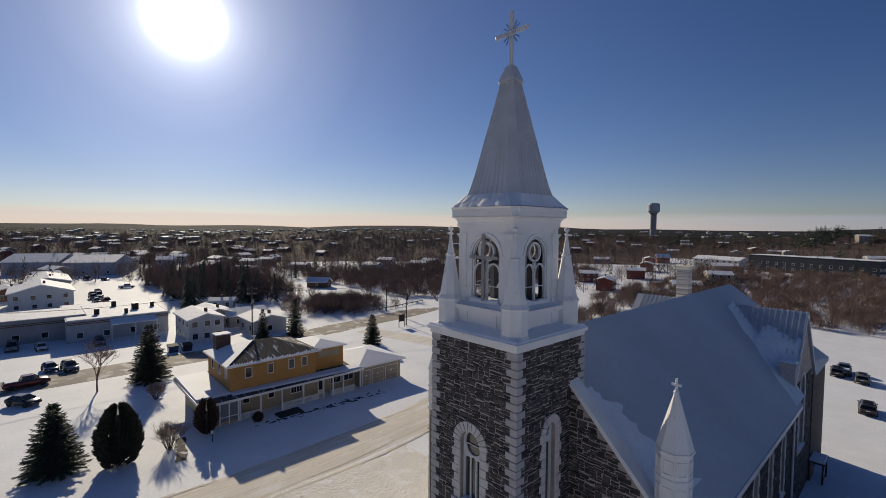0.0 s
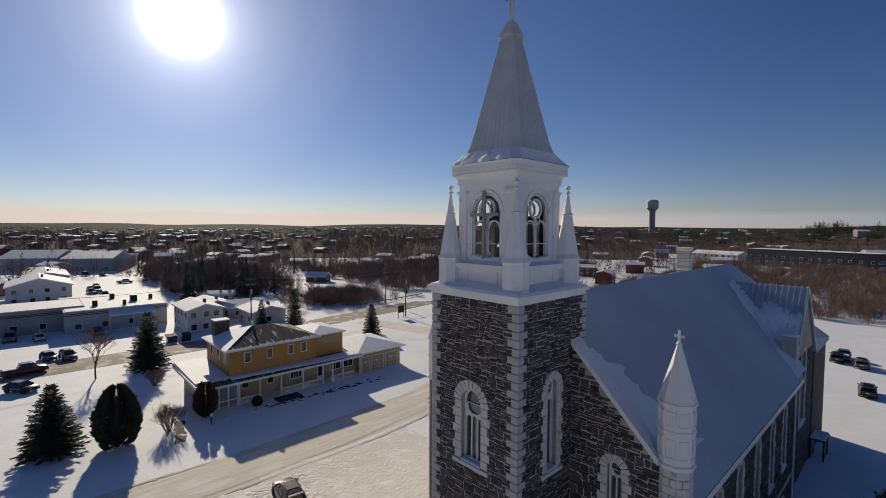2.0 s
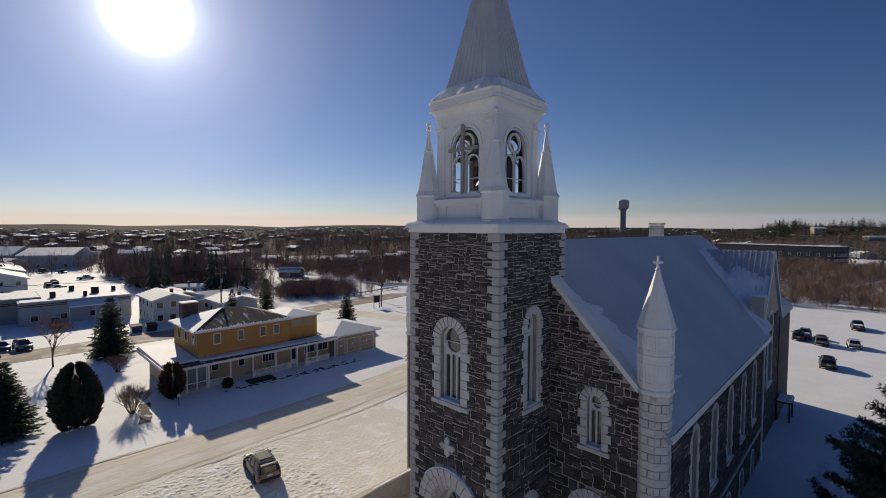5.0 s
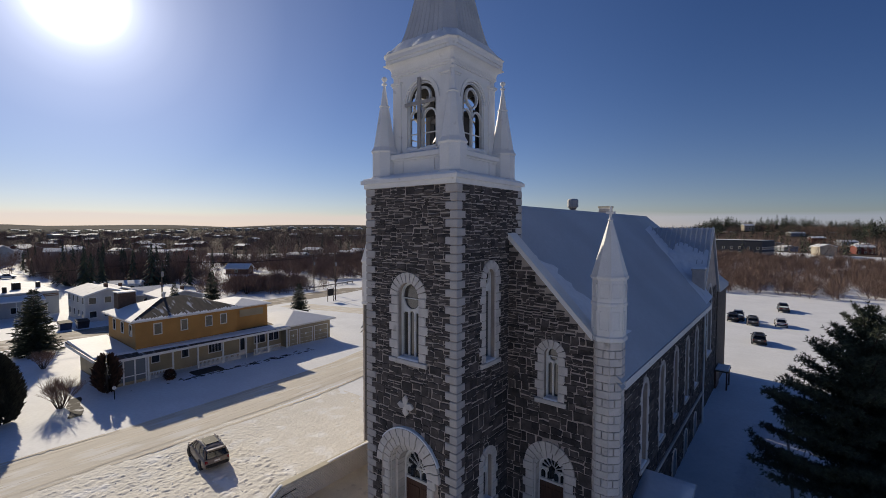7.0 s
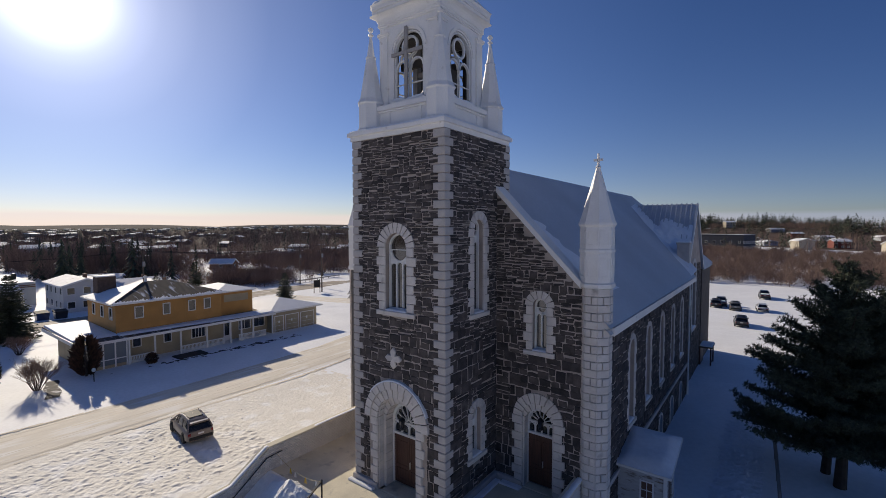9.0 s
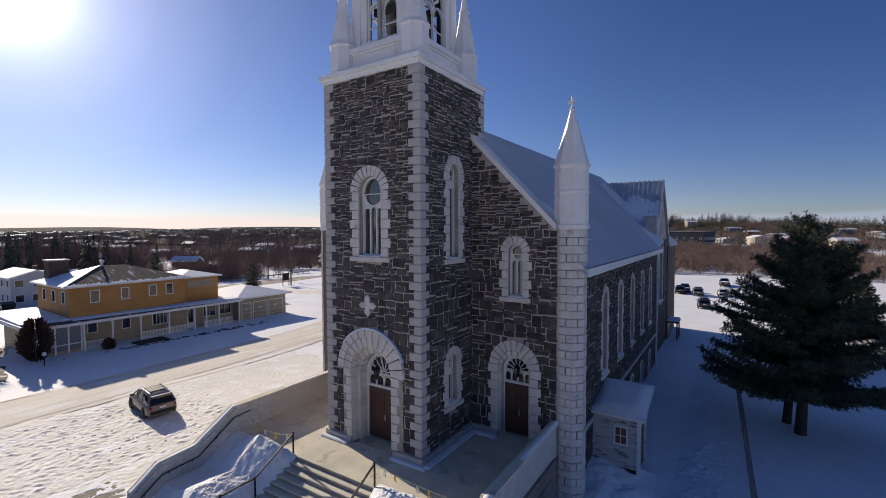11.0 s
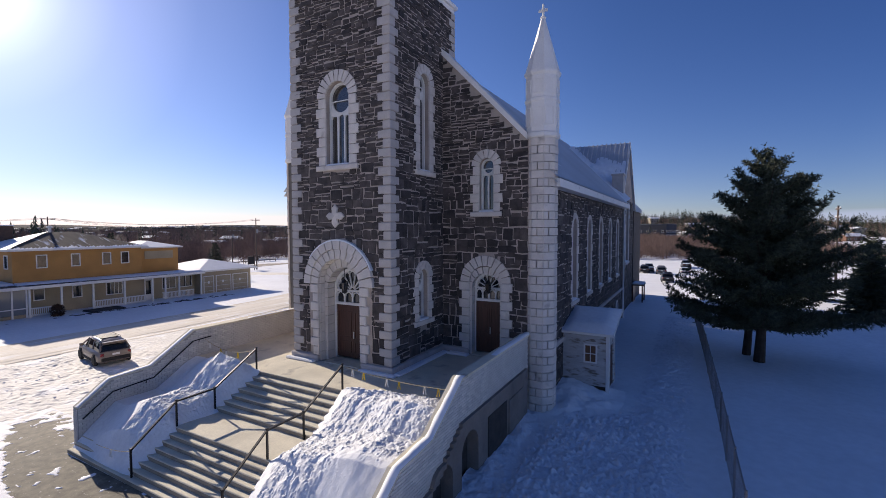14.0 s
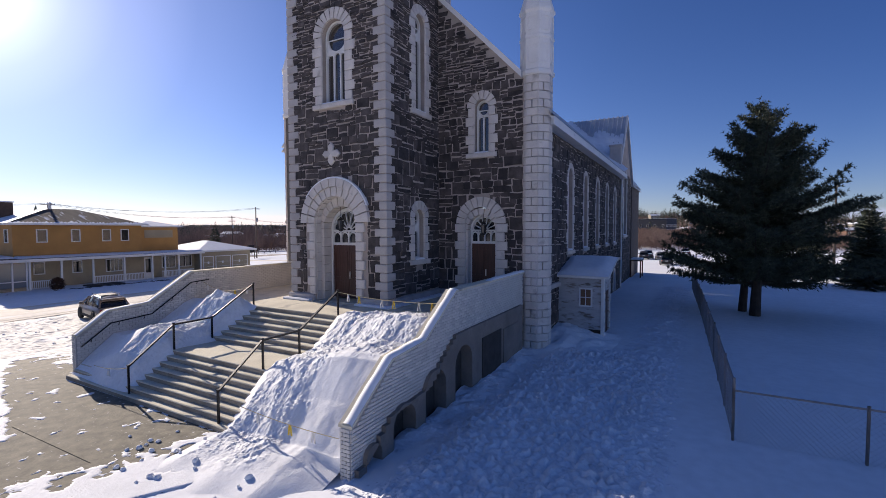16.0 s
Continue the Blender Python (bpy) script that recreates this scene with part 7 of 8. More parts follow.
        for s in (-1, 1):
            for xa, xb in ((c0, r0), (c1, r1)):
                part("pillar", Mesh().tube([(xa, s * (w - 0.1), belt), (xb, s * k, H - 0.06)], 0.05, 5), body, v)
            for xm in ((c0 + c1) / 2 - 0.15,):
                part("pillar", Mesh().tube([(xm, s * (w - 0.1), belt), ((r0 + r1) / 2 - 0.1, s * k, H - 0.06)], 0.05, 5), body, v)
            part("mirror", Mesh().cbox(c1 - 0.45, c1 - 0.3, s * (w + 0.02) - 0.09, s * (w + 0.02) + 0.09, belt - 0.02, belt + 0.15, 0.03), body, v)
    for s in (-1, 1):
        part("tail_light", Mesh().cbox(-h + 0.0, -h + 0.12, s * (w - 0.3) - 0.2, s * (w - 0.3) + 0.2, belt - 0.32, belt - 0.12, 0.02), mat_tail, v, "red tail light")
        part("headlight", Mesh().cbox(h - 0.28, h - 0.05, s * (w - 0.36) - 0.18, s * (w - 0.36) + 0.18, belt - 0.42, belt - 0.25, 0.03), TRIM, v)
        for x in (-h + 0.95, h - 0.95):
            y = s * (w - 0.05)
            t = Mesh()
            prof = [(0.22, -0.11), (0.32, -0.11), (0.345, -0.07), (0.345, 0.07), (0.32, 0.11), (0.22, 0.11)]
            rings = [[(x + r * math.cos(a), y + d, 0.345 + r * math.sin(a)) for a in [math.tau * j / 18 for j in range(18)]] for r, d in prof]
            part("wheel_arch", Mesh().loft([[(x + 0.41 * math.cos(math.tau * j / 18), s * (w - 0.02) + d, 0.38 + 0.41 * math.sin(math.tau * j / 18)) for j in range(18)][::-1] for d in (-0.1, 0.035)]), RUBBER, v)
            wheel = part("wheel", t.loft([q[::-1] for q in rings]), RUBBER, v)
            part("rim", Mesh().loft([[(x + 0.22 * math.cos(math.tau * j / 14), y + s * 0.06 + d, 0.345 + 0.22 * math.sin(math.tau * j / 14)) for j in range(14)][::-1] for d in (-0.04, 0.04)]), CHROME, wheel)
    part("rear_bumper", Mesh().cbox(-h - 0.05, -h + 0.12, -w * 0.85, w * 0.85, 0.4, 0.62, 0.04), RUBBER, v)
    part("front_bumper", Mesh().cbox(h - 0.14, h + 0.03, -w * 0.78, w * 0.78, 0.36, 0.56, 0.04), RUBBER, v)
    part("tail_bar", Mesh().cbox(-h - 0.005, -h + 0.1, -w + 0.45, w - 0.45, belt - 0.2, belt - 0.14, 0.01), mat_tail, v, "red light bar")
    part("number_plate", Mesh().box(-h - 0.03, -h + 0.04, -0.2, 0.2, belt - 0.28, belt - 0.16), TRIM, v)
    if kind in ("suv", "van"):
        for s in (-1, 1):
            part("roof_rail", Mesh().tube([(r0 + 0.1, s * (k - 0.08), H + 0.05), (r1 - 0.15, s * (k - 0.08), H + 0.05)], 0.018, 5), RUBBER, v)
    if kind == "pickup":
        part("cargo_box", Mesh().box(-h + 0.12, -0.85, -w + 0.18, w - 0.18, belt - 0.01, belt + 0.015), RUBBER, v)
        part("load_snow", Mesh().cbox(-h + 0.2, -0.95, -w + 0.25, w - 0.25, belt + 0.015, belt + 0.12, 0.05), SNOW, v)
    return v


mat_tail = paint("red_lens", (0.25, 0.01, 0.01), 0.2)
C_BRONZE = paint("bronze_car_paint", (0.20, 0.158, 0.132))
C_DARK = paint("dark_car_paint", (0.025, 0.025, 0.03))
C_RED = paint("dark_red_car_paint", (0.13, 0.012, 0.014))
C_WHITE = paint("white_car_paint", (0.6, 0.6, 0.6))
C_BLUE = paint("blue_car_paint", (0.03, 0.05, 0.11))
C_GREY = paint("grey_car_paint", (0.12, 0.12, 0.125))


def on_ground(x, y, yaw=0.0, lift=0.0, s=1.0):
    return pose(x, y, ground_z(x, y) + lift, 0, 0, yaw) @ Matrix.Diagonal((s, s, s, 1))


vehicle("suv", C_BRONZE, "bronze crossover parked on the packed snow drive", on_ground(-23.7, -0.1, 172, 0.06))
vehicle("pickup", C_RED, "dark red pickup truck on the main street", on_ground(-84.6, -16.6, 96, 0.07))
vehicle("car", C_DARK, "black car standing on the snowy lawn", on_ground(-74.4, -16.9, 40, 0.04))
vehicle("car", C_BLUE, "dark blue car on the far side of the main street", on_ground(-93.0, -13.6, 10, 0.05))
vehicle("suv", C_GREY, "grey crossover on the far side of the main street", on_ground(-91.2, -11.0, 10, 0.05))
for x, y, k, c, lab in ((1.9, 91, "suv", C_DARK, "dark crossover in the snowy lot behind the church"), (5.3, 89, "suv", C_GREY, "grey crossover in the snowy lot behind the church"), (7.2, 71, "suv", C_DARK, "black crossover in the snowy lot behind the church"), (9.6, 90.5, "car", C_WHITE, "pale car in the snowy lot behind the church"), (9.6, 112, "pickup", C_DARK, "dark pickup in the snowy lot behind the church"), (2.6, 93.5, "pickup", C_GREY, "grey pickup in the snowy lot behind the church")):
    vehicle(k, c, lab, on_ground(x, y, 95, 0.03))
rr = random.Random(21)
for i, (x, y, yaw) in enumerate(((-116, -19, 0), (-113, -14.5, 4), (-110.5, -5.0, 0), (-108, 3.5, 0), (-175.5, 2.8, 5), (-179, 0.4, 5), (-183.5, 1.6, 5), (-188, 0.2, 5), (-193, 2.4, 5), (-198, 0.8, 5), (-204, 3.0, 5), (-215, 13.5, 95), (-258, 4, 20), (-252, 10, 20), (-262, -4, 20))):
    vehicle(("van", "car", "suv", "pickup")[i % 4], (C_GREY, C_WHITE, C_BLUE, C_DARK, C_RED)[i % 5], ("grey", "pale", "blue", "black", "dark red")[i % 5] + " vehicle parked near the shops", on_ground(x, y, yaw, 0.03))

# ---- trees ----
def blade(b, p, d, length, width, up=Vector((0, 0, 1))):
    """A flat tapering spray."""
    s = d.cross(up)
    s = (s if s.length > 1e-3 else Vector((1, 0, 0))).normalized() * width
    k = len(b.v)
    b.v += [tuple(p - s), tuple(p + s), tuple(p + d * length * 0.6 + s * 0.7), tuple(p + d * length), tuple(p + d * length * 0.6 - s * 0.7)]
    b.f.append((k, k + 1, k + 2, k + 3, k + 4))


def conifer(h, r, seed, levels=26, per=9, droop=-0.25, low=0.06, power=0.85, dense=1.0, spread=0.0):
    """Trunk and crown of a spruce: whorls of boughs set with short sprays."""
    q = random.Random(seed)
    crown, trunk = Mesh(), Mesh()
    trunk.tube([(0, 0, -0.3), (0.03, 0.02, h * 0.4), (0, 0, h * 0.97)], 0.02 * h, 8, 0.02)
    for i in range(levels):
        t = low + (1 - low) * (i + q.uniform(-0.3, 0.3)) / levels
        L0 = r * (1 - t) ** power + 0.12
        n = max(4, int(per * (0.55 + 0.6 * (1 - t))))
        a0 = q.random() * 6.28
        for j in range(n):
            a = a0 + math.tau * (j + q.uniform(-0.3, 0.3)) / n
            L = L0 * q.uniform(0.7, 1.12) * (1 + spread * (q.random() - 0.5))
            el = droop + 0.5 * t + q.uniform(-0.12, 0.12)
            d = Vector((math.cos(a) * math.cos(el), math.sin(a) * math.cos(el), math.sin(el)))
            base = Vector((0, 0, h * t))
            m = max(4, int(L / 0.24 * dense))
            for k in range(m):
                f = (k + 0.6) / m
                p = base + d * (L * f) + Vector((0, 0, 0.12 * L * f * f))
                side = Vector((-math.sin(a), math.cos(a), 0))
                for s in (-1, 1):
                    dd = (d * 0.7 + side * s * q.uniform(0.5, 1.0) + Vector((0, 0, q.uniform(-0.45, 0.15)))).normalized()
                    blade(crown, p, dd, q.uniform(0.3, 0.55) * (0.5 + 0.5 * min(1, L / 1.5)), q.uniform(0.05, 0.09))
                if q.random() < 0.6:
                    blade(crown, p, (d + Vector((0, 0, q.uniform(-0.8, 0.6)))).normalized(), 0.45, 0.07, side)
    return trunk, crown


def tree_thing(name, label, trunk, crown, cm, at, group="", crown_name="crown"):
    t = thing(name, label, "tree", group, at=at)
    part("trunk", trunk, BARK, t)
    part(crown_name, crown, cm, t)
    return t


spruce_a = tree_thing("spruce", "tall dark green spruce standing in snow", *conifer(10.0, 3.4, 1, 40, 14, dense=1.7), NEEDLE, on_ground(-74.5, -1.6, 0, 0, 0.95), "garden conifers")
copy_thing(spruce_a, on_ground(-47.5, -14.4, 140, 0, 0.76) @ Matrix.Diagonal((1.18, 1.18, 1, 1)))["label"] = "broad dark spruce with wide lower boughs"
spruce_b = tree_thing("spruce", "slim dark spruce behind the ochre house", *conifer(9.0, 2.2, 4, 34, 11, dense=1.5), NEEDLE, on_ground(-89.5, 30.2), "garden conifers")
copy_thing(spruce_b, on_ground(-91.3, 23.3, 60, 0, 0.78))["label"] = "small dark spruce beside a white house"
copy_thing(spruce_b, on_ground(-69.8, 39.0, 200, 0, 0.74) @ Matrix.Diagonal((1.35, 1.35, 1, 1)))["label"] = "small broad spruce by the road junction"
# clipped cedar, rounded and dense
ced = Mesh()
q = random.Random(9)
for i in range(9000):
    t = q.random() ** 0.8
    a = q.random() * math.tau
    rad = 1.95 * min(1, 0.62 + 1.3 * t) * max(0.0, 1 - t ** 3.0) ** 0.62 * q.uniform(0.7, 1.08) * (1 + 0.16 * noise.noise((math.cos(a) * 1.6, math.sin(a) * 1.6, t * 5)))
    p = Vector((rad * math.cos(a), rad * math.sin(a), 0.15 + 6.3 * t))
    d = Vector((math.cos(a) * 0.6, math.sin(a) * 0.6, q.uniform(0.3, 1.2))).normalized()
    blade(ced, p, d, q.uniform(0.25, 0.65), q.uniform(0.05, 0.09), Vector((-math.sin(a), math.cos(a), 0)))
ced.lathe(0, 0, [(0.5, 0.3), (0.8, 1.6), (0.8, 3.0), (0.5, 4.4), (0.2, 5.3), (0.05, 5.6)], 9)
tree_thing("cedar", "dense rounded dark cedar on the snowy lawn", Mesh().tube([(0, 0, -0.3), (0, 0, 5.6)], 0.22, 7, 0.03), ced, CEDAR, on_ground(-44.9, -9.3, 0, 0, 0.97), "garden conifers")
bal = Mesh()
for i in range(1300):
    a, e = q.random() * math.tau, q.uniform(-1.0, 1.5)
    d = Vector((math.cos(a) * math.cos(e), math.sin(a) * math.cos(e), math.sin(e)))
    blade(bal, Vector((0, 0, 0.5)) + d * 0.52 * q.uniform(0.7, 1.1), (d + Vector((q.uniform(-1, 1), q.uniform(-1, 1), q.uniform(-1, 1))) * 0.6).normalized(), 0.25, 0.05)
shr = tree_thing("shrub", "round clipped shrub before the porch", Mesh().tube([(0, 0, -0.2), (0, 0, 0.8)], 0.06, 6), bal, RUST, on_ground(-46.2, 5.6), "shrubs", "foliage")
rs = Mesh()
for i in range(1500):
    t, a = q.random(), q.random() * math.tau
    rad = 0.85 * math.sin(math.pi * (0.15 + 0.8 * t)) * q.uniform(0.5, 1.05)
    p = Vector((rad * 0.8 * math.cos(a), rad * 0.8 * math.sin(a), 0.1 + 2.4 * t))
    blade(rs, p, Vector((math.cos(a) * 0.5, math.sin(a) * 0.5, q.uniform(0.2, 1))).normalized(), q.uniform(0.25, 0.5), 0.06, Vector((-math.sin(a), math.cos(a), 0)))
tree_thing("shrub", "upright rusty brown shrub at the porch corner", Mesh().tube([(0, 0, -0.2), (0, 0, 1.8)], 0.08, 6, 0.02), rs, RUST, on_ground(-46.6, -0.4, 0, 0, 1.6), "shrubs", "foliage")


def bare(h, seed, spread=0.55, depth=5, stems=1, r=0.16, first=0.28, fans=3):
    """Limbs that fork again and again into twigs."""
    q = random.Random(seed)
    b, t = Mesh(), Mesh()

    def grow(p, d, L, rad, n):
        m = p + d * L * 0.5 + Vector((q.uniform(-1, 1), q.uniform(-1, 1), 0)) * L * 0.05
        e = p + d * L
        (t if n == depth else b).tube([p, m, e], rad, 6 if n == depth else 4 if n > 2 else 3, rad * 0.62)
        if n == 0:
            return
        for _ in range(fans if n > 1 else fans + 1):
            dd = (d + Vector((q.uniform(-1, 1), q.uniform(-1, 1), q.uniform(-0.25, 0.7))) * spread).normalized()
            grow(p + d * L * q.uniform(0.55, 1.0), dd, L * q.uniform(0.6, 0.82), rad * 0.55, n - 1)
    for s in range(stems):
        a = math.tau * s / max(1, stems) + q.random()
        lean = 0.0 if stems == 1 else q.uniform(0.25, 0.6)
        grow(Vector((math.cos(a) * 0.15 * (stems > 1), math.sin(a) * 0.15 * (stems > 1), -0.2)), Vector((math.cos(a) * lean, math.sin(a) * lean, 1)).normalized(), h * first, r, depth)
    return t, b


gl = thing("garden_lamp", "white globe lamp on a short dark post by the shrub", "lamp")
lx, ly = -43.9, -0.5
lz = ground_z(lx, ly)
part("post", Mesh().tube([(lx, ly, lz - 0.2), (lx, ly, lz + 1.0)], 0.045, 8), IRON, gl)
part("globe", Mesh().lathe(lx, ly, [(0.05, lz + 1.0), (0.15, lz + 1.07), (0.19, lz + 1.2), (0.15, lz + 1.33), (0.04, lz + 1.4)], 12), TRIM, gl, "white globe", smooth=True)
bt = tree_thing("bare_tree", "leafless young tree on the snowy lawn", *bare(8.6, 3, 0.68, 5, 1, 0.085, 0.24, 4), TWIG, on_ground(-74.0, -8.6, 0, 0, 1.5), "bare trees", "branch_crown")
bb = tree_thing("bare_bush", "leafless many-stemmed bush on the lawn", *bare(4.4, 8, 0.55, 3, 22, 0.035, 0.33, 4), TWIG, on_ground(-45.3, -4.6, 0, 0, 0.98), "bare bushes", "branch_crown")
copy_thing(bb, on_ground(-64.0, -2.6, 70, 0, 0.8))["label"] = "small leafless bush in the snow"
bt2 = tree_thing("bare_tree", "spreading leafless tree by the road", *bare(9, 12, 0.6, 4, 6, 0.12, 0.3), TWIG, on_ground(-112, 50), "bare trees", "branch_crown")
for i, (x, y, s) in enumerate(((-118, 62, 0.8), (-131, 78, 1.0), (-120, 88, 0.9), (-112, 96, 0.9), (-105, 104, 1.0), (-140, 60, 0.8), (-135, 50, 0.6), (-98, 108, 1.0), (-92, 118, 1.0), (-86, 30, 0.45))):
    copy_thing(bt2, on_ground(x, y, i * 47, 0, s))
# tall white pine by the fence
def pine(h, seed):
    """Two leaders with whorls of level boughs, each bough fringed with tufted branchlets."""
    q = random.Random(seed)
    crown, trunk = Mesh(), Mesh()
    trunk.tube([(0, 0, -0.4), (0.1, 0, 3), (0.0, 0.1, 8), (0, 0, h - 0.3)], 0.34, 10, 0.04)
    trunk.tube([(-0.55, 1.6, -0.4), (-0.4, 1.3, 3), (0.2, 0.5, 6)], 0.27, 8, 0.12)
    lead = [Vector(p) for p in ((0.1, 0.1, 5.0), (1.3, 0.7, 7.4), (2.0, 1.1, h - 1.5))]
    trunk.tube(lead, 0.16, 8, 0.03)

    def tuft(p, d, size):
        a = d.cross(Vector((0.3, 0.2, 1))).normalized()
        c = d.cross(a)
        for m in range(7):
            g = math.tau * (m + q.random()) / 7
            o = (d * q.uniform(0.25, 1.0) + (a * math.cos(g) + c * math.sin(g)) * 0.75).normalized()
            w = o.cross(Vector((q.uniform(-1, 1), q.uniform(-1, 1), q.uniform(-1, 1)))).normalized() * size * 0.12
            k = len(crown.v)
            crown.v += [tuple(p - w), tuple(p + w), tuple(p + o * size * q.uniform(0.75, 1.15))]
            crown.f.append((k, k + 1, k + 2))

    def bough(base, a, L, el, curl):
        d = Vector((math.cos(a) * math.cos(el), math.sin(a) * math.cos(el), math.sin(el)))
        side = Vector((-math.sin(a), math.cos(a), 0))
        at = lambda f: base + d * (L * f) + Vector((0, 0, L * (curl * f * f - 0.09 * f)))
        trunk.tube([at(f) for f in (0, 0.35, 0.7, 1.0)], 0.025 + 0.011 * L, 4, 0.012)
        m = max(4, int(L / 0.155))
        for k in range(m):
            f = 0.12 + 0.88 * (k + q.random()) / m
            p, reach = at(f), (0.25 + 0.30 * L * (1.08 - f) * (0.35 + f)) * q.uniform(0.6, 1.15)
            for s_ in (-1, 1):
                e = (side * s_ + d * q.uniform(0.5, 1.1) + Vector((0, 0, q.uniform(-0.12, 0.28)))).normalized()
                n = max(2, int(reach / 0.15))
                for r in range(n):
                    tuft(p + e * (reach * (r + 0.6) / n) + Vector((q.uniform(-0.1, 0.1), q.uniform(-0.1, 0.1), q.uniform(-0.10, 0.22))), (e + Vector((0, 0, q.uniform(-0.2, 0.9)))).normalized(), q.uniform(0.15, 0.27))
            tuft(p + Vector((0, 0, 0.08)), (d + Vector((0, 0, 0.6))).normalized(), 0.28)

    z = 2.2
    while z < h - 0.25:
        t = (z - 2.2) / (h - 2.2)
        full = 5.1 * (1 - t ** 1.7) ** 1.0 + 0.25
        a0 = q.random() * math.tau
        n = q.choice((8, 9, 10)) if t < 0.85 else 6
        for j in range(n):
            a = a0 + math.tau * (j + q.uniform(-0.25, 0.25)) / n
            bough(Vector((0, 0, z + q.uniform(-0.5, 0.5))), a, full * q.uniform(0.55, 1.12), q.uniform(-0.06, 0.38) + 0.6 * t * t - 0.14 * (t < 0.15), 0.12 + 0.2 * q.random())
        if 6.4 < z < h - 1.7:
            f = (z - 5.0) / (h - 6.5)
            c = lead[0].lerp(lead[1], min(1, 2 * f)) if f < 0.5 else lead[1].lerp(lead[2], 2 * f - 1)
            for j in range(5):
                a = q.random() * math.tau
                bough(Vector((c.x, c.y, z)), a, (2.2 * (1 - f) + 0.5) * q.uniform(0.7, 1.1), 0.2 + 0.5 * f, 0.2)
        z += q.uniform(0.40, 0.58)
    for a, L, zz, el in ((0.45, 7.0, 5.6, 0.22), (0.6, 6.6, 4.6, 0.02), (3.75, 5.3, 6.6, 0.30), (0.3, 6.9, 3.0, -0.05), (0.9, 6.4, 7.0, 0.12)):
        bough(Vector((0, 0, zz)), a, L, el, 0.12)
    return trunk, crown


bigpine = tree_thing("pine", "big dark white pine with ragged spreading boughs", *pine(13.0, 5), NEEDLE, on_ground(14.6, 18.4, 0, 0, 0.97), "pines")
for x, y, s in ((25.2, 39.5, 0.78), (27.5, 48, 0.9), (24.2, 56, 0.8), (29.5, 47, 0.7)):
    copy_thing(spruce_a, on_ground(x, y, x * 7, 0, s))["label"] = "dark spruce beyond the fenced yard"
# ---- streets and shops ----
TOWNSNOW = mat("patchy_roof_snow", (0.78, 0.79, 0.81), 0.75, var=0.08, scale=0.5, fine=3.0, bump=0.2, bscale=1.5, dist=0.06, coord="World", stain=((0.40, 0.365, 0.33), 0.55, 0.62))
WHITEWALL = mat("white_siding", (0.54, 0.54, 0.54), 0.75, var=0.07, scale=0.5, fine=10, bump=0.1, coord="World")
GREYWALL = mat("grey_siding", (0.30, 0.30, 0.31), 0.75, var=0.1, scale=0.5, fine=10, bump=0.1, coord="World")
BEIGEWALL = mat("beige_siding", (0.42, 0.37, 0.29), 0.75, var=0.1, scale=0.5, fine=10, bump=0.1, coord="World")
REDWALL = mat("red_siding", (0.20, 0.05, 0.035), 0.8, var=0.15, scale=0.5, bump=0.1, coord="World")
BLUEWALL = mat("dark_blue_cladding", (0.018, 0.024, 0.042), 0.7, var=0.15, scale=0.5, bump=0.1, coord="World")
BROWNWALL = mat("brown_brick_wall", (0.16, 0.085, 0.055), 0.85, var=0.2, scale=0.5, bump=0.2, coord="World")
PALEBLUE = mat("pale_blue_siding", (0.36, 0.39, 0.43), 0.75, var=0.1, scale=0.5, fine=10, bump=0.1, coord="World")
WOODPOLE = mat("grey_pole_wood", (0.12, 0.09, 0.07), 0.9, var=0.2, bump=0.2)


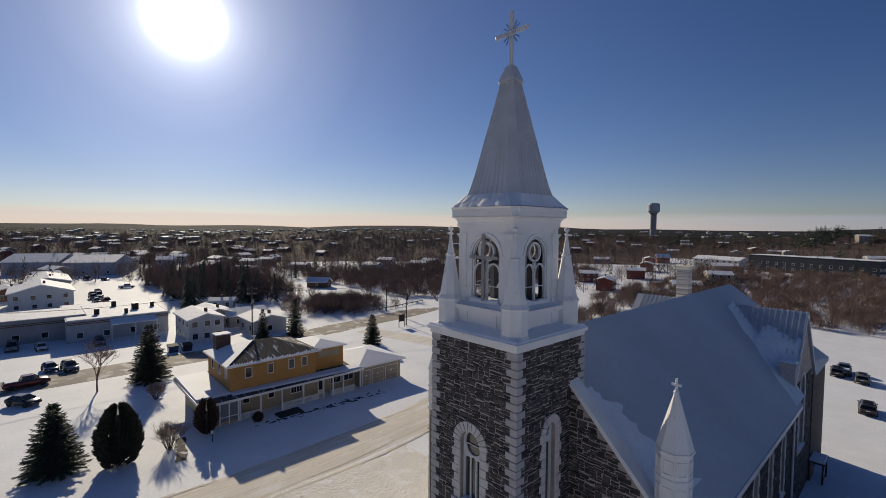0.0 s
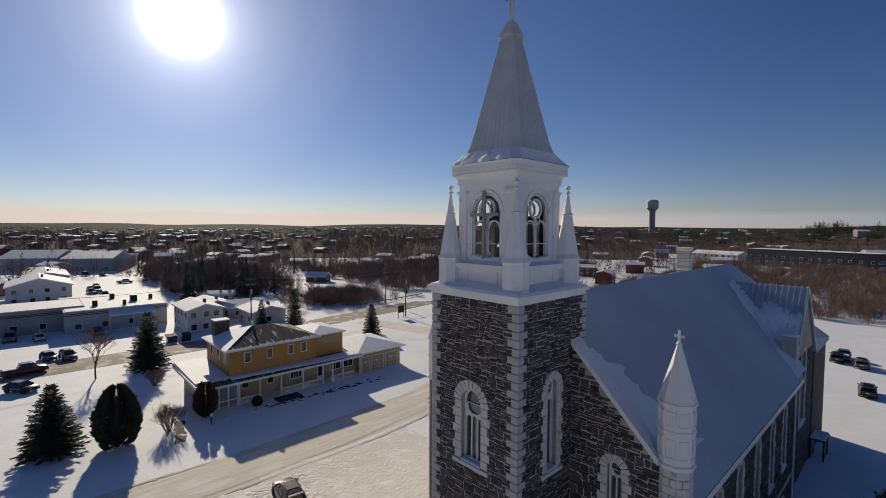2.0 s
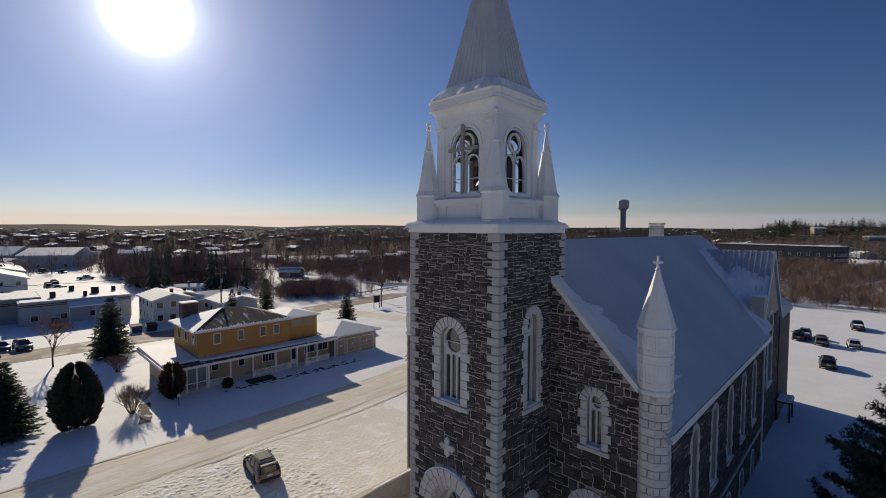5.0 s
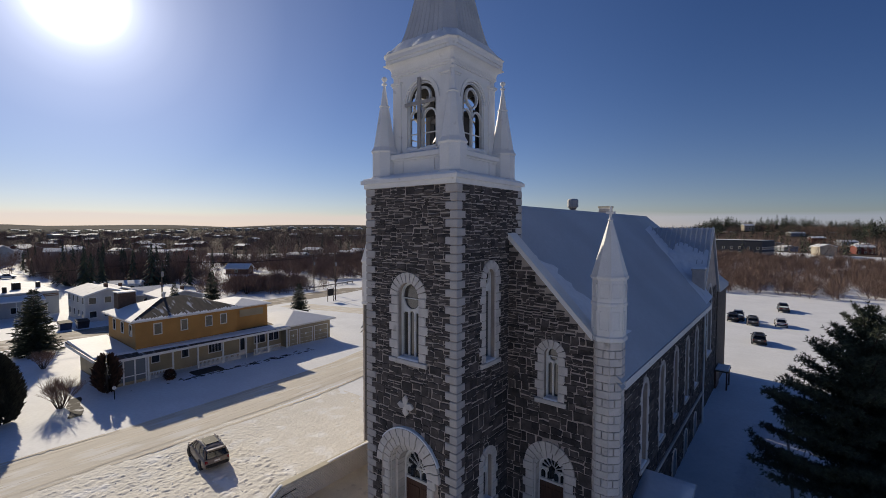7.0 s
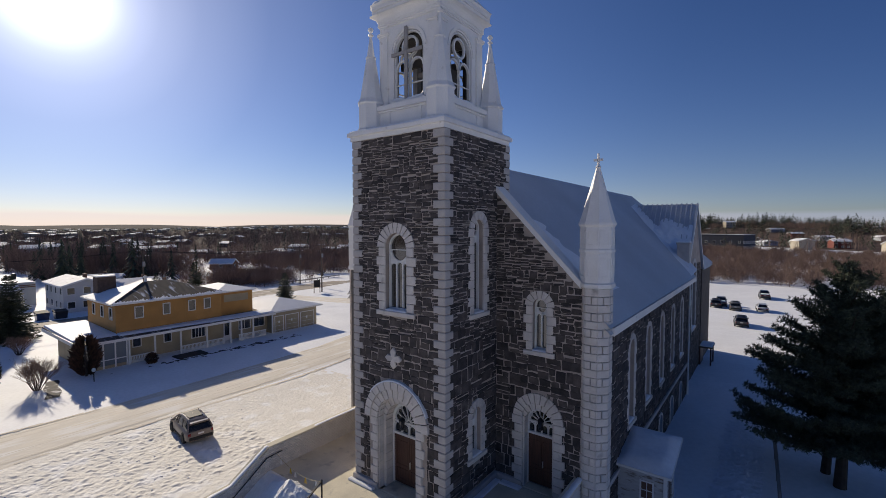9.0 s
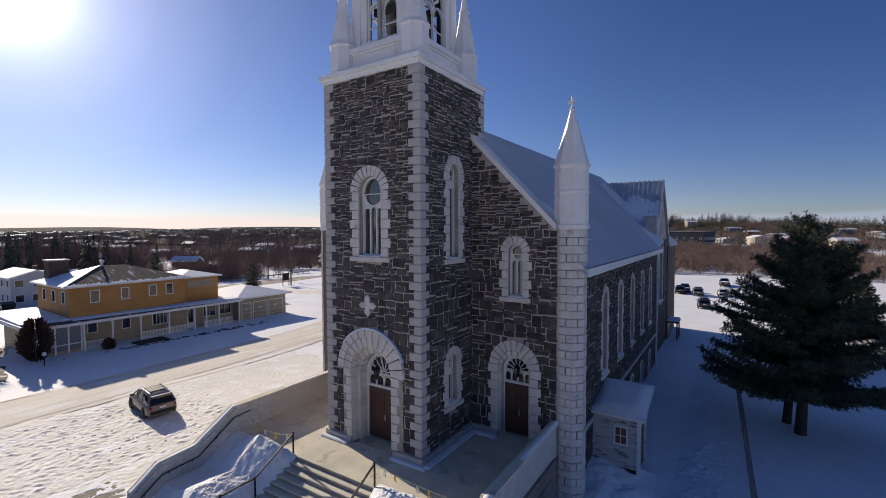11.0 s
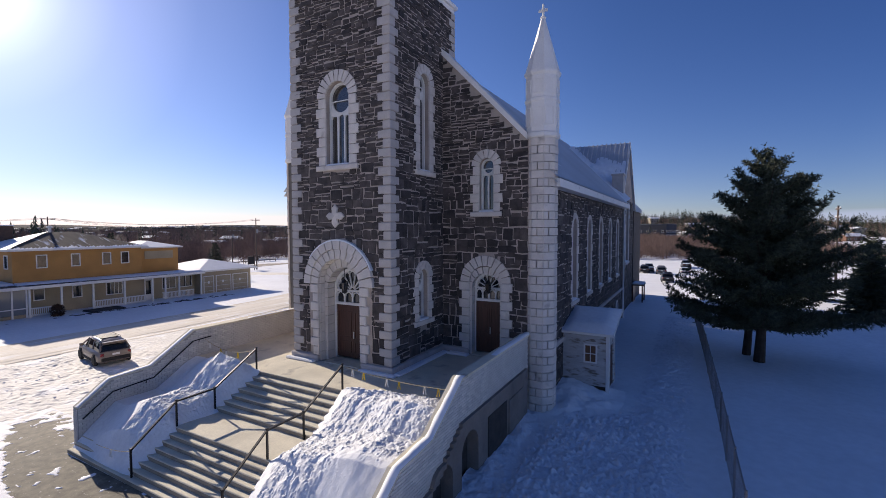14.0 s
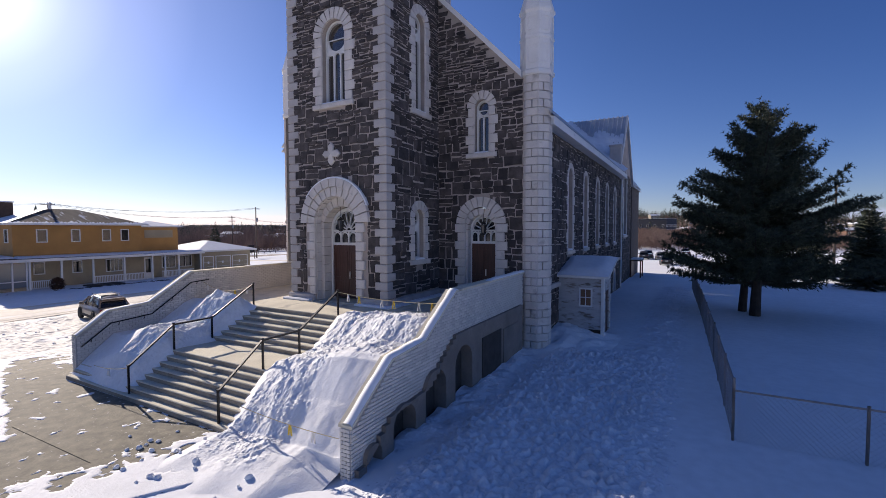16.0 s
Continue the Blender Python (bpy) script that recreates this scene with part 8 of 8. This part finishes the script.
def house(w, d, h, rise, m, seed, label, at, wins=3, storeys=1, category="house", group="town houses", flat=False):
    """A house with its gable ends along x, deep eaves, snow on the roof, windows and a chimney."""
    q = random.Random(seed)
    t = thing("house" if category == "house" else category.replace(" ", "_"), label, category, group, at=at)
    wl = Mesh().box(-w / 2, w / 2, -d / 2, d / 2, -1.0, h)
    if not flat:
        wl.add([(-w / 2, -d / 2, h), (-w / 2, d / 2, h), (-w / 2, 0, h + rise), (w / 2, -d / 2, h), (w / 2, d / 2, h), (w / 2, 0, h + rise)], [(0, 2, 1), (3, 4, 5)])
    body = part("wall", wl, m, t)
    e = 0.5
    if flat:
        part("roof", Mesh().box(-w / 2 - 0.1, w / 2 + 0.1, -d / 2 - 0.1, d / 2 + 0.1, h, h + 0.35), m, t)
        part("roof_snow", Mesh().cbox(-w / 2 + 0.2, w / 2 - 0.2, -d / 2 + 0.2, d / 2 - 0.2, h + 0.35, h + 0.45, 0.05), TOWNSNOW, t)
    else:
        k = rise / (d / 2)
        for s in (-1, 1):
            part("roof", Mesh().hexa([(-w / 2 - e, s * (d / 2 + e), h - e * k), (w / 2 + e, s * (d / 2 + e), h - e * k), (w / 2 + e, 0, h + rise), (-w / 2 - e, 0, h + rise), (-w / 2 - e, s * (d / 2 + e), h - e * k + 0.3), (w / 2 + e, s * (d / 2 + e), h - e * k + 0.3), (w / 2 + e, 0, h + rise + 0.3), (-w / 2 - e, 0, h + rise + 0.3)]), TOWNSNOW, t, "snow-covered roof slope")
        part("chimney", Mesh().box(w * 0.2, w * 0.2 + 0.6, 0.4, 1.0, h + rise * 0.5, h + rise + 0.9), BROWNWALL, t)
    for st in range(storeys):
        z0 = 0.9 + st * 2.7
        for s, pl, span in ((0, Plane((0, -d / 2, 0), (1, 0, 0), (0, -1, 0)), w), (1, Plane((w / 2, 0, 0), (0, 1, 0), (1, 0, 0)), d)):
            n = wins if s == 0 else max(1, wins - 1)
            for i in range(n):
                u = -span / 2 + span * (i + 0.5) / n + q.uniform(-0.2, 0.2)
                wd = part("window", pbox(Mesh(), pl, u - 0.55, u + 0.55, 0.0, 0.04, z0, z0 + 1.2), GLASS, body)
                part("window_frame", pbox(pbox(pbox(pbox(Mesh(), pl, u - 0.65, u - 0.55, 0, 0.07, z0 - 0.1, z0 + 1.3), pl, u + 0.55, u + 0.65, 0, 0.07, z0 - 0.1, z0 + 1.3), pl, u - 0.55, u + 0.55, 0, 0.07, z0 + 1.2, z0 + 1.3), pl, u - 0.55, u + 0.55, 0, 0.07, z0 - 0.1, z0), TRIM, wd)
    return t


# white apartment house and its neighbours
house(12.5, 7.2, 5.2, 1.1, WHITEWALL, 1, "white two-storey apartment house with shuttered windows", on_ground(-103.8, 13.2), 4, 2)
house(10, 8, 3.3, 1.2, WHITEWALL, 2, "white gabled bungalow behind the ochre house", on_ground(-101, 27.0, 0), 2, 1)
house(12, 9, 3.4, 1.4, BEIGEWALL, 3, "beige bungalow with a wide snowy roof", on_ground(-117, 19.5, 0), 3, 1)
house(10, 8, 3.0, 1.2, GREYWALL, 4, "grey bungalow in the shade of the shops", on_ground(-113, 26.5, 90), 2, 1)
house(14, 4, 2.7, 0.6, WHITEWALL, 5, "long pale mobile home below the firs", on_ground(-142, 26, 60), 4, 1)
shop = house(24, 14, 4.9, 0, GREYWALL, 6, "long flat-roofed shop with striped fascia in shade", on_ground(-128, -18.5, 90), 5, 1, "shop", "shops", True)
shop2 = house(19.5, 26, 4.6, 0, PALEBLUE, 7, "low flat-roofed shop with snow-covered lean-to awning", on_ground(-128.5, -0.6, 90), 4, 1, "shop", "shops", True)
for x, y0, y1 in ((-120.9, -30.4, -6.6), (-115.4, -10.3, 9.1)):
    for z in (4.0, 4.35):
        part("fascia_stripe", Mesh().box(x, x + 0.06, y0, y1, z - 1.3, z - 1.12), BROWNWALL)
for o in [o for o in bpy.data.objects if o.name.startswith("fascia_stripe")]:
    near_shop = shop2 if o.data.vertices[0].co.x > -118 else shop
    o.parent = near_shop
    o.matrix_parent_inverse = near_shop.matrix_basis.inverted()
# lean-to awning before the low shop, and vents on its roof
extra = [("awning", Mesh().hexa([(-115.5, -2.6, 3.0), (-112.6, -2.6, 2.25), (-112.6, 6.4, 2.25), (-115.5, 6.4, 3.0), (-115.5, -2.6, 3.3), (-112.6, -2.6, 2.5), (-112.6, 6.4, 2.5), (-115.5, 6.4, 3.3)]), ROOFSNOW)]
for y in (-2.5, 1.9, 6.3):
    extra.append(("awning_post", Mesh().box(-112.9, -112.75, y - 0.08, y + 0.08, -2.0, 2.3), TRIM))
for x, y, k in ((-121, -4.5, 0.5), (-124, 3.5, 0.7), (-132, 0.0, 0.5), (-126, 7.5, 0.4), (-119, 1.0, 0.35)):
    extra.append(("roof_vent", Mesh().cbox(x - k, x + k, y - k, y + k, 3.4, 4.6 + k, 0.08), IRON))
for nm, b, m in extra:
    o = part(nm, b, m, shop2)
    o.matrix_parent_inverse = shop2.matrix_basis.inverted()
for x, y, m, lab in ((-92.6, 5.4, C_BLUE, "blue steel refuse bin before the white apartments"), (-91.9, 7.8, C_DARK, "black refuse bin before the white apartments")):
    z = ground_z(x, y)
    bn = thing("refuse_bin", lab, "bin", "refuse bins")
    part("body", Mesh().loft([[(x - 0.7, y - 0.8, z), (x + 0.7, y - 0.8, z), (x + 0.7, y + 0.8, z), (x - 0.7, y + 0.8, z)], [(x - 0.9, y - 0.9, z + 1.2), (x + 0.9, y - 0.9, z + 1.2), (x + 0.9, y + 0.9, z + 1.2), (x - 0.9, y + 0.9, z + 1.2)]]), m, bn)
    part("lid", Mesh().hexa([(x - 0.95, y - 0.95, z + 1.2), (x + 0.95, y - 0.95, z + 1.2), (x + 0.95, y + 0.95, z + 1.2), (x - 0.95, y + 0.95, z + 1.2), (x - 0.95, y - 0.95, z + 1.55), (x + 0.95, y - 0.95, z + 1.3), (x + 0.95, y + 0.95, z + 1.3), (x - 0.95, y + 0.95, z + 1.55)]), RUBBER, bn)
house(20, 15, 5.5, 2.3, WHITEWALL, 8, "white gabled two-storey motel beside the shops", on_ground(-180, -13.5, 0), 5, 2)
house(30, 13, 4.5, 1.5, GREYWALL, 9, "pale store with a low snowy roof", on_ground(-228, -11, 0), 3, 1)
house(22, 26, 6.5, 3.2, PALEBLUE, 10, "pale blue arena hall with a broad snowy roof", on_ground(-292, 12, 64), 4, 1, "arena", "public buildings")
house(24, 24, 6.5, 3.6, PALEBLUE, 19, "pale blue gabled arena wing with a snowy roof", on_ground(-310, -11, 64), 3, 1, "arena", "public buildings")
house(10, 9, 5.2, 1.4, WHITEWALL, 11, "white two-storey house by the wood", on_ground(-312, 26, 60), 3, 2)
house(9, 9, 5.5, 1.5, GREYWALL, 12, "tall pale house by the wood", on_ground(-303, 45, 70), 2, 2)
house(9, 6, 2.6, 1.6, BROWNWALL, 13, "dark timber hut with a snowy roof", on_ground(-174, 80, 40), 1, 1)
house(60, 14, 8.0, 0, BLUEWALL, 14, "long dark blue apartment block with a snowy roof", on_ground(-28, 290, -20), 14, 2, "apartment block", "public buildings", True)
house(30, 11, 5.2, 1.8, WHITEWALL, 15, "white motel block with an orange gable end", on_ground(-78, 312, -18), 8, 2, "motel", "public buildings")
house(9, 8, 4.6, 2.4, REDWALL, 16, "dark red cottage among the trees", on_ground(-127, 345, 30), 2, 1)

# ---- the rest of the town, street by street ----
kinds = []
for i, (w, d, h, rise, m, st, lab) in enumerate(((11, 8, 3.0, 1.2, PALEBLUE, 1, "pale blue bungalow with a snowy gabled roof"), (10, 8, 5.0, 1.3, BEIGEWALL, 2, "beige two-storey house with a snowy roof"), (12, 8, 3.0, 1.15, GREYWALL, 1, "grey bungalow with a snowy gabled roof"), (10, 9, 3.2, 1.5, BROWNWALL, 1, "brown brick house with a snowy roof"), (9, 7, 4.8, 1.1, REDWALL, 2, "dark red two-storey house with a snowy roof"))):
    kinds.append(house(w, d, h, rise, m, 40 + i, lab, on_ground(-236 + i * 4 - (i % 2) * 12, 150 + 17 * i, 25), 3, st))
q = random.Random(77)
EYE = Vector((11.0, -15.0))
placed = []


def at_bearing(deg, dist):
    """A place seen from the church's forecourt, by bearing from the street and distance."""
    a = radians(deg)
    return EYE.x - math.sin(a) * dist, EYE.y + math.cos(a) * dist


tries = 0
while len(placed) < 150 and tries < 6000:
    tries += 1
    deg, dist = q.uniform(-14, 93), 210 + 700 * q.random() ** 1.3
    x, y = at_bearing(deg, dist)
    town = noise.noise((x * 0.006, y * 0.006, 2.0)) + (0.35 if deg > 62 or deg < 34 else -0.25)
    if town < 0.0 or any((x - a) ** 2 + (y - b) ** 2 < 20 ** 2 for a, b in placed):
        continue
    if dist < 330 and 34 < deg < 88 or (-20 < deg < 10 and dist < 330):
        continue
    placed.append((x, y))
    copy_thing(kinds[q.randrange(5)], on_ground(x, y, q.choice((20, 110, 25, 115, 205)) + q.uniform(-6, 6)))

# the nearer blocks behind the shops
for x, y, yaw, k in ((-150, -42, 5, 0), (-168, -34, 95, 2), (-188, -30, 5, 1), (-205, -22, 10, 3), (-222, -34, 95, 0), (-250, -32, 5, 4), (-258, -34, 5, 2), (-290, -44, 70, 2), (-238, 62, 40, 0), (-255, 76, 40, 2), (-276, 60, 40, 3), (-282, 88, 40, 1), (-300, 70, 40, 0), (-296, 104, 40, 4), (-262, 112, 40, 0), (-330, 92, 40, 2), (-340, 60, 60, 1), (-352, 34, 60, 0), (-368, 52, 60, 3), (-380, 20, 60, 4), (-395, -20, 70, 2), (-410, 40, 70, 0)):
    placed.append((x, y))
    copy_thing(kinds[k], on_ground(x, y, yaw))

# the far roofs, too many to tell apart
fw, fr = Mesh(), Mesh()
for i in range(420):
    deg, dist = q.uniform(-16, 95), 700 + 1500 * q.random() ** 1.2
    x, y = at_bearing(deg, dist)
    if noise.noise((x * 0.004, y * 0.004, 5.0)) + (0.25 if deg > 60 or deg < 30 else -0.1) < 0:
        continue
    z, w, d, h = ground_z(x, y), q.uniform(5, 9), q.uniform(4, 6), q.uniform(3, 6)
    c, s = math.cos(q.random() * 3), 0
    s = math.sqrt(max(0, 1 - c * c))
    R = lambda u, v, zz: (x + u * c - v * s, y + u * s + v * c, z + zz)
    fw.hexa([R(-w, -d, -1), R(w, -d, -1), R(w, d, -1), R(-w, d, -1), R(-w, -d, h), R(w, -d, h), R(w, d, h), R(-w, d, h)])
    fr.add([R(-w - 0.4, -d - 0.5, h), R(w + 0.4, -d - 0.5, h), R(w + 0.4, d + 0.5, h), R(-w - 0.4, d + 0.5, h), R(-w - 0.4, 0, h + 1.3), R(w + 0.4, 0, h + 1.3)], [(0, 1, 5, 4), (2, 3, 4, 5), (0, 4, 3), (1, 2, 5)])
far = thing("distant_houses", "distant houses with snowy roofs", "houses", kind="stuff")
part("walls", fw, BEIGEWALL, far)
part("roofs", fr, ROOFSNOW, far)

# ---- woods ----
def bare_clump(seed, n):
    q = random.Random(seed)
    v, f = [], []
    for i in range(n):
        a, e = q.random() * math.tau, q.uniform(0.35, 1.5)
        d = Vector((math.cos(a) * math.cos(e), math.sin(a) * math.cos(e), math.sin(e)))
        g, b_ = q.random() * math.tau, 0.26 * math.sqrt(q.random())
        p = Vector((b_ * math.cos(g), b_ * math.sin(g), q.uniform(0.0, 0.5))) + d * q.uniform(0, 0.12)
        L, w = q.uniform(0.2, 0.48), q.uniform(0.003, 0.0085)
        s = d.cross(Vector((q.uniform(-1, 1), q.uniform(-1, 1), 0.2))).normalized() * w
        k = len(v)
        v += [p - s, p + s, p + d * L]
        f.append((k, k + 1, k + 2))
    k = len(v)
    for j in range(3):
        a = math.tau * j / 3
        v.append(Vector((0.018 * math.cos(a), 0.018 * math.sin(a), -0.05)))
    v.append(Vector((0, 0, 0.8)))
    f += [(k, k + 1, k + 3), (k + 1, k + 2, k + 3), (k + 2, k, k + 3)]
    return np.array([tuple(p) for p in v]), np.array(f)


def fir_clump(seed, n):
    q = random.Random(seed)
    v, f = [], []
    for i in range(n):
        t = (i + q.random()) / n
        a = i * 2.4 + q.uniform(-0.3, 0.3)
        L = (0.21 * (1 - t) + 0.02) * q.uniform(0.75, 1.2)
        d = Vector((math.cos(a), math.sin(a), -0.35))
        s = Vector((-math.sin(a), math.cos(a), 0)) * (0.045 * (1 - t) + 0.012)
        p = Vector((0, 0, 0.06 + 0.92 * t))
        k = len(v)
        v += [p + Vector((0, 0, 0.07)), p + d * L + s, p + d * L * 1.15, p + d * L - s]
        f += [(k, k + 1, k + 2), (k, k + 2, k + 3)]
    return np.array([tuple(p) for p in v]), np.array(f)


def scatter(name, label, templates, spots, material):
    """Many trees in one mesh: spots are x, y, height, width factor, turn."""
    V, Fs, k = [], [], 0
    for i, (x, y, h, w, a) in enumerate(spots):
        v, f = templates[i % len(templates)]
        c, s = math.cos(a), math.sin(a)
        X, Y = v[:, 0] * c - v[:, 1] * s, v[:, 0] * s + v[:, 1] * c
        V.append(np.stack([x + X * h * w, y + Y * h * w, ground_z(x, y) + v[:, 2] * h], 1))
        Fs.append(f + k)
        k += len(v)
    V, Fs = np.concatenate(V), np.concatenate(Fs)
    me = bpy.data.meshes.new(name)
    me.from_pydata(V.tolist(), [], Fs.tolist())
    me.materials.append(material)
    return tagged(new(name, me), label, "woods", kind="stuff")


bares = [bare_clump(s, 205) for s in range(4)]
thin = [bare_clump(10 + s, 54) for s in range(4)]
firs = [fir_clump(s, 70) for s in range(3)]
farfirs = [fir_clump(9 + s, 20) for s in range(3)]
near_spots, far_spots, fir_spots, farfir_spots = [], [], [], []


def clear_of(x, y, r):
    return all((x - a) ** 2 + (y - b) ** 2 > r * r for a, b in placed)


# brown scrub behind the church lot, and along the far side of the road
for i in range(1300):
    x, y = q.uniform(-75, 60), q.uniform(138, 272)
    near_spots.append((x, y, q.uniform(3.5, 6.5), q.uniform(0.9, 1.3), q.random() * 6))
for i in range(170):
    x, y = q.gauss(-119, 6), q.gauss(59, 7)
    near_spots.append((x, y, q.uniform(3.5, 6.5), q.uniform(0.8, 1.2), q.random() * 6))
for i in range(1000):
    x, y = q.uniform(-215, -122), q.uniform(90, 240)
    near_spots.append((x, y, q.uniform(4, 8), q.uniform(0.8, 1.1), q.random() * 6))
for i in range(150):
    x, y = q.uniform(-60, -14), q.uniform(62, 135)
    near_spots.append((x, y, q.uniform(4, 7), q.uniform(0.9, 1.2), q.random() * 6))
for i in range(330):
    x, y = q.uniform(-235, -146), q.uniform(22, 60)
    near_spots.append((x, y, q.uniform(5, 13), q.uniform(0.5, 0.8), q.random() * 6))
for i in range(40):
    x, y = q.uniform(-185, -140), q.uniform(19, 47)
    fir_spots.append((x, y, q.uniform(8, 14), q.uniform(0.7, 1.0), q.random() * 6))
for i in range(330):
    x, y = q.uniform(-420, -205), q.uniform(-45, 120)
    if clear_of(x, y, 9) and not (-292 < x and y < 16):
        (near_spots if q.random() < 0.8 else fir_spots).append((x, y, q.uniform(6, 11), q.uniform(0.6, 0.9), q.random() * 6))
# farther woods
for i in range(14500):
    deg, dist = q.uniform(-20, 97), 240 + 1000 * q.random() ** 0.9
    x, y = at_bearing(deg, dist)
    d = noise.noise((x * 0.006, y * 0.006, 2.0)) + (0.35 if deg > 62 or deg < 34 else -0.25)
    if d > 0.2 and q.random() < 0.5 or not clear_of(x, y, 11):
        continue
    if dist < 400 and deg > 70 and q.random() < 0.75:
        continue
    if x > -60 and y < 268 or x > -150 and 268 < y < 420 and q.random() < 0.6:
        continue
    (farfir_spots if q.random() < 0.16 + (0.4 if deg < 12 else 0) else far_spots).append((x, y, q.uniform(6, 13), q.uniform(0.7, 1.2), q.random() * 6))
for i in range(4200):
    deg, dist = q.uniform(-20, 97), 1150 + 1000 * q.random()
    x, y = at_bearing(deg, dist)
    farfir_spots.append((x, y, q.uniform(5, 9), q.uniform(2.0, 3.4), q.random() * 6))
# wooded hills beyond the apartment block and under the water tower
for hx, hy, n, wide in ((-60, 610, 1300, 110), (70, 570, 1100, 110), (-350, 700, 900, 150), (-210, 640, 500, 90)):
    for i in range(n):
        x, y = hx + q.gauss(0, wide * 0.8), hy + q.gauss(0, wide * 0.45) + 25
        clump = noise.noise((x * 0.022, y * 0.022, 6.0))
        if clump < -0.28:
            continue
        (farfir_spots if clump > 0.02 else far_spots).append((x, y, q.uniform(5, 8) + 15 * max(0, clump) * q.uniform(0.5, 1.2), q.uniform(1.3, 2.2), q.random() * 6))
for x, y in placed:
    for i in range(8):
        a, r = q.random() * math.tau, q.uniform(7, 16)
        px, py = x + r * math.cos(a), y + r * math.sin(a)
        if py > 100 or px < -205:
            (far_spots if q.random() < 0.72 else farfir_spots).append((px, py, q.uniform(7, 13), q.uniform(0.6, 1.0), q.random() * 6))
scatter("bare_scrub", "brown leafless scrub on snow", bares, near_spots, TWIG)
scatter("bare_woods", "distant brown leafless woods", thin, far_spots, TWIG)
scatter("fir_grove", "grove of dark firs behind the houses", firs, fir_spots, NEEDLE)
scatter("distant_firs", "distant dark conifers to the horizon", farfirs, farfir_spots, NEEDLE)

# ---- poles, wires, signs ----
def pole(x, y, h, arms=2, lab="grey wooden power pole with crossarms and transformer"):
    p = thing("power_pole", lab, "power pole", "power poles")
    z = ground_z(x, y)
    part("shaft", Mesh().tube([(x, y, z - 0.5), (x, y, z + h)], 0.17, 8, 0.11), WOODPOLE, p)
    for i in range(arms):
        part("crossarm", Mesh().box(x - 0.06, x + 0.06, y - 1.1, y + 1.1, z + h - 0.5 - i * 1.1, z + h - 0.38 - i * 1.1), WOODPOLE, p)
        for s in (-1, -0.5, 0.5, 1):
            part("insulator", Mesh().lathe(x, y + s, [(0.05, z + h - 0.38 - i * 1.1), (0.07, z + h - 0.3 - i * 1.1), (0.03, z + h - 0.18 - i * 1.1)], 6), TRIM, p)
    part("transformer", Mesh().lathe(x + 0.38, y, [(0.2, z + h - 3.6), (0.26, z + h - 3.5), (0.26, z + h - 2.7), (0.2, z + h - 2.6)], 10), GREYWALL, p)
    return Vector((x, y, z + h - 0.3))


tops = [pole(-92.8, -28, 12), pole(-92.8, 21.5, 12), pole(-104.4, 67.5, 11.5), pole(-120, 125, 11.5), pole(-82.4, 58.3, 12.5, 1, "grey wooden pole beside the road sign"), pole(27.6, 62, 12.0, 2, "grey wooden power pole beyond the pine")]
for a, b in ((0, 1), (1, 2), (2, 3), (1, 4)):
    for s in (-1.0, 1.0):
        p, r = tops[a] + Vector((0, s, 0)), tops[b] + Vector((0, s, 0))
        pts = [p.lerp(r, i / 10) - Vector((0, 0, 1.2 * 4 * (i / 10) * (1 - i / 10))) for i in range(11)]
        solid("power_line", Mesh().tube(pts, 0.022, 4), IRON, "black power line between poles", "cable", "power lines")
sg = thing("road_sign", "dark notice board on two posts beside the road", "sign")
for y in (55.2, 57.0):
    part("post", Mesh().cbox(-81.6, -81.45, y - 0.07, y + 0.07, -2.4, 2.2, 0.01), WOODPOLE, sg)
part("board", Mesh().cbox(-81.62, -81.5, 55.2, 57.0, 0.2, 2.0, 0.02), IRON, sg)
gr = thing("guard_rail", "grey steel guard rail along the snowy road", "guard rail")
gpts = [(-104.8, 56), (-108, 72), (-113, 90)]
for (xa, ya), (xb, yb) in zip(gpts, gpts[1:]):
    part("rail", Mesh().hexa([(xa, ya, ground_z(xa, ya) + 0.5), (xa + 0.06, ya, ground_z(xa, ya) + 0.5), (xb + 0.06, yb, ground_z(xb, yb) + 0.5), (xb, yb, ground_z(xb, yb) + 0.5), (xa, ya, ground_z(xa, ya) + 0.82), (xa + 0.06, ya, ground_z(xa, ya) + 0.82), (xb + 0.06, yb, ground_z(xb, yb) + 0.82), (xb, yb, ground_z(xb, yb) + 0.82)]), GALV, gr)
    for i in range(7):
        t = i / 6
        x, y = xa + (xb - xa) * t - 0.08, ya + (yb - ya) * t
        part("post", Mesh().box(x - 0.08, x + 0.08, y - 0.08, y + 0.08, ground_z(x, y) - 0.3, ground_z(x, y) + 0.85), WOODPOLE, gr)
# water tower on the ridge
wx, wy = at_bearing(22.1, 860)
wz = ground_z(wx, wy)
wt = thing("water_tower", "pale water tower on a broad dark shaft above the trees", "water tower")
part("shaft", Mesh().lathe(wx, wy, [(5.2, wz - 2), (5.0, 52), (7, 55)], 16), GREYWALL, wt)
part("tank", Mesh().lathe(wx, wy, [(7, 55), (9.8, 57.5), (9.8, 69), (8, 71.5), (2, 72.5)], 16), WHITEWALL, wt)
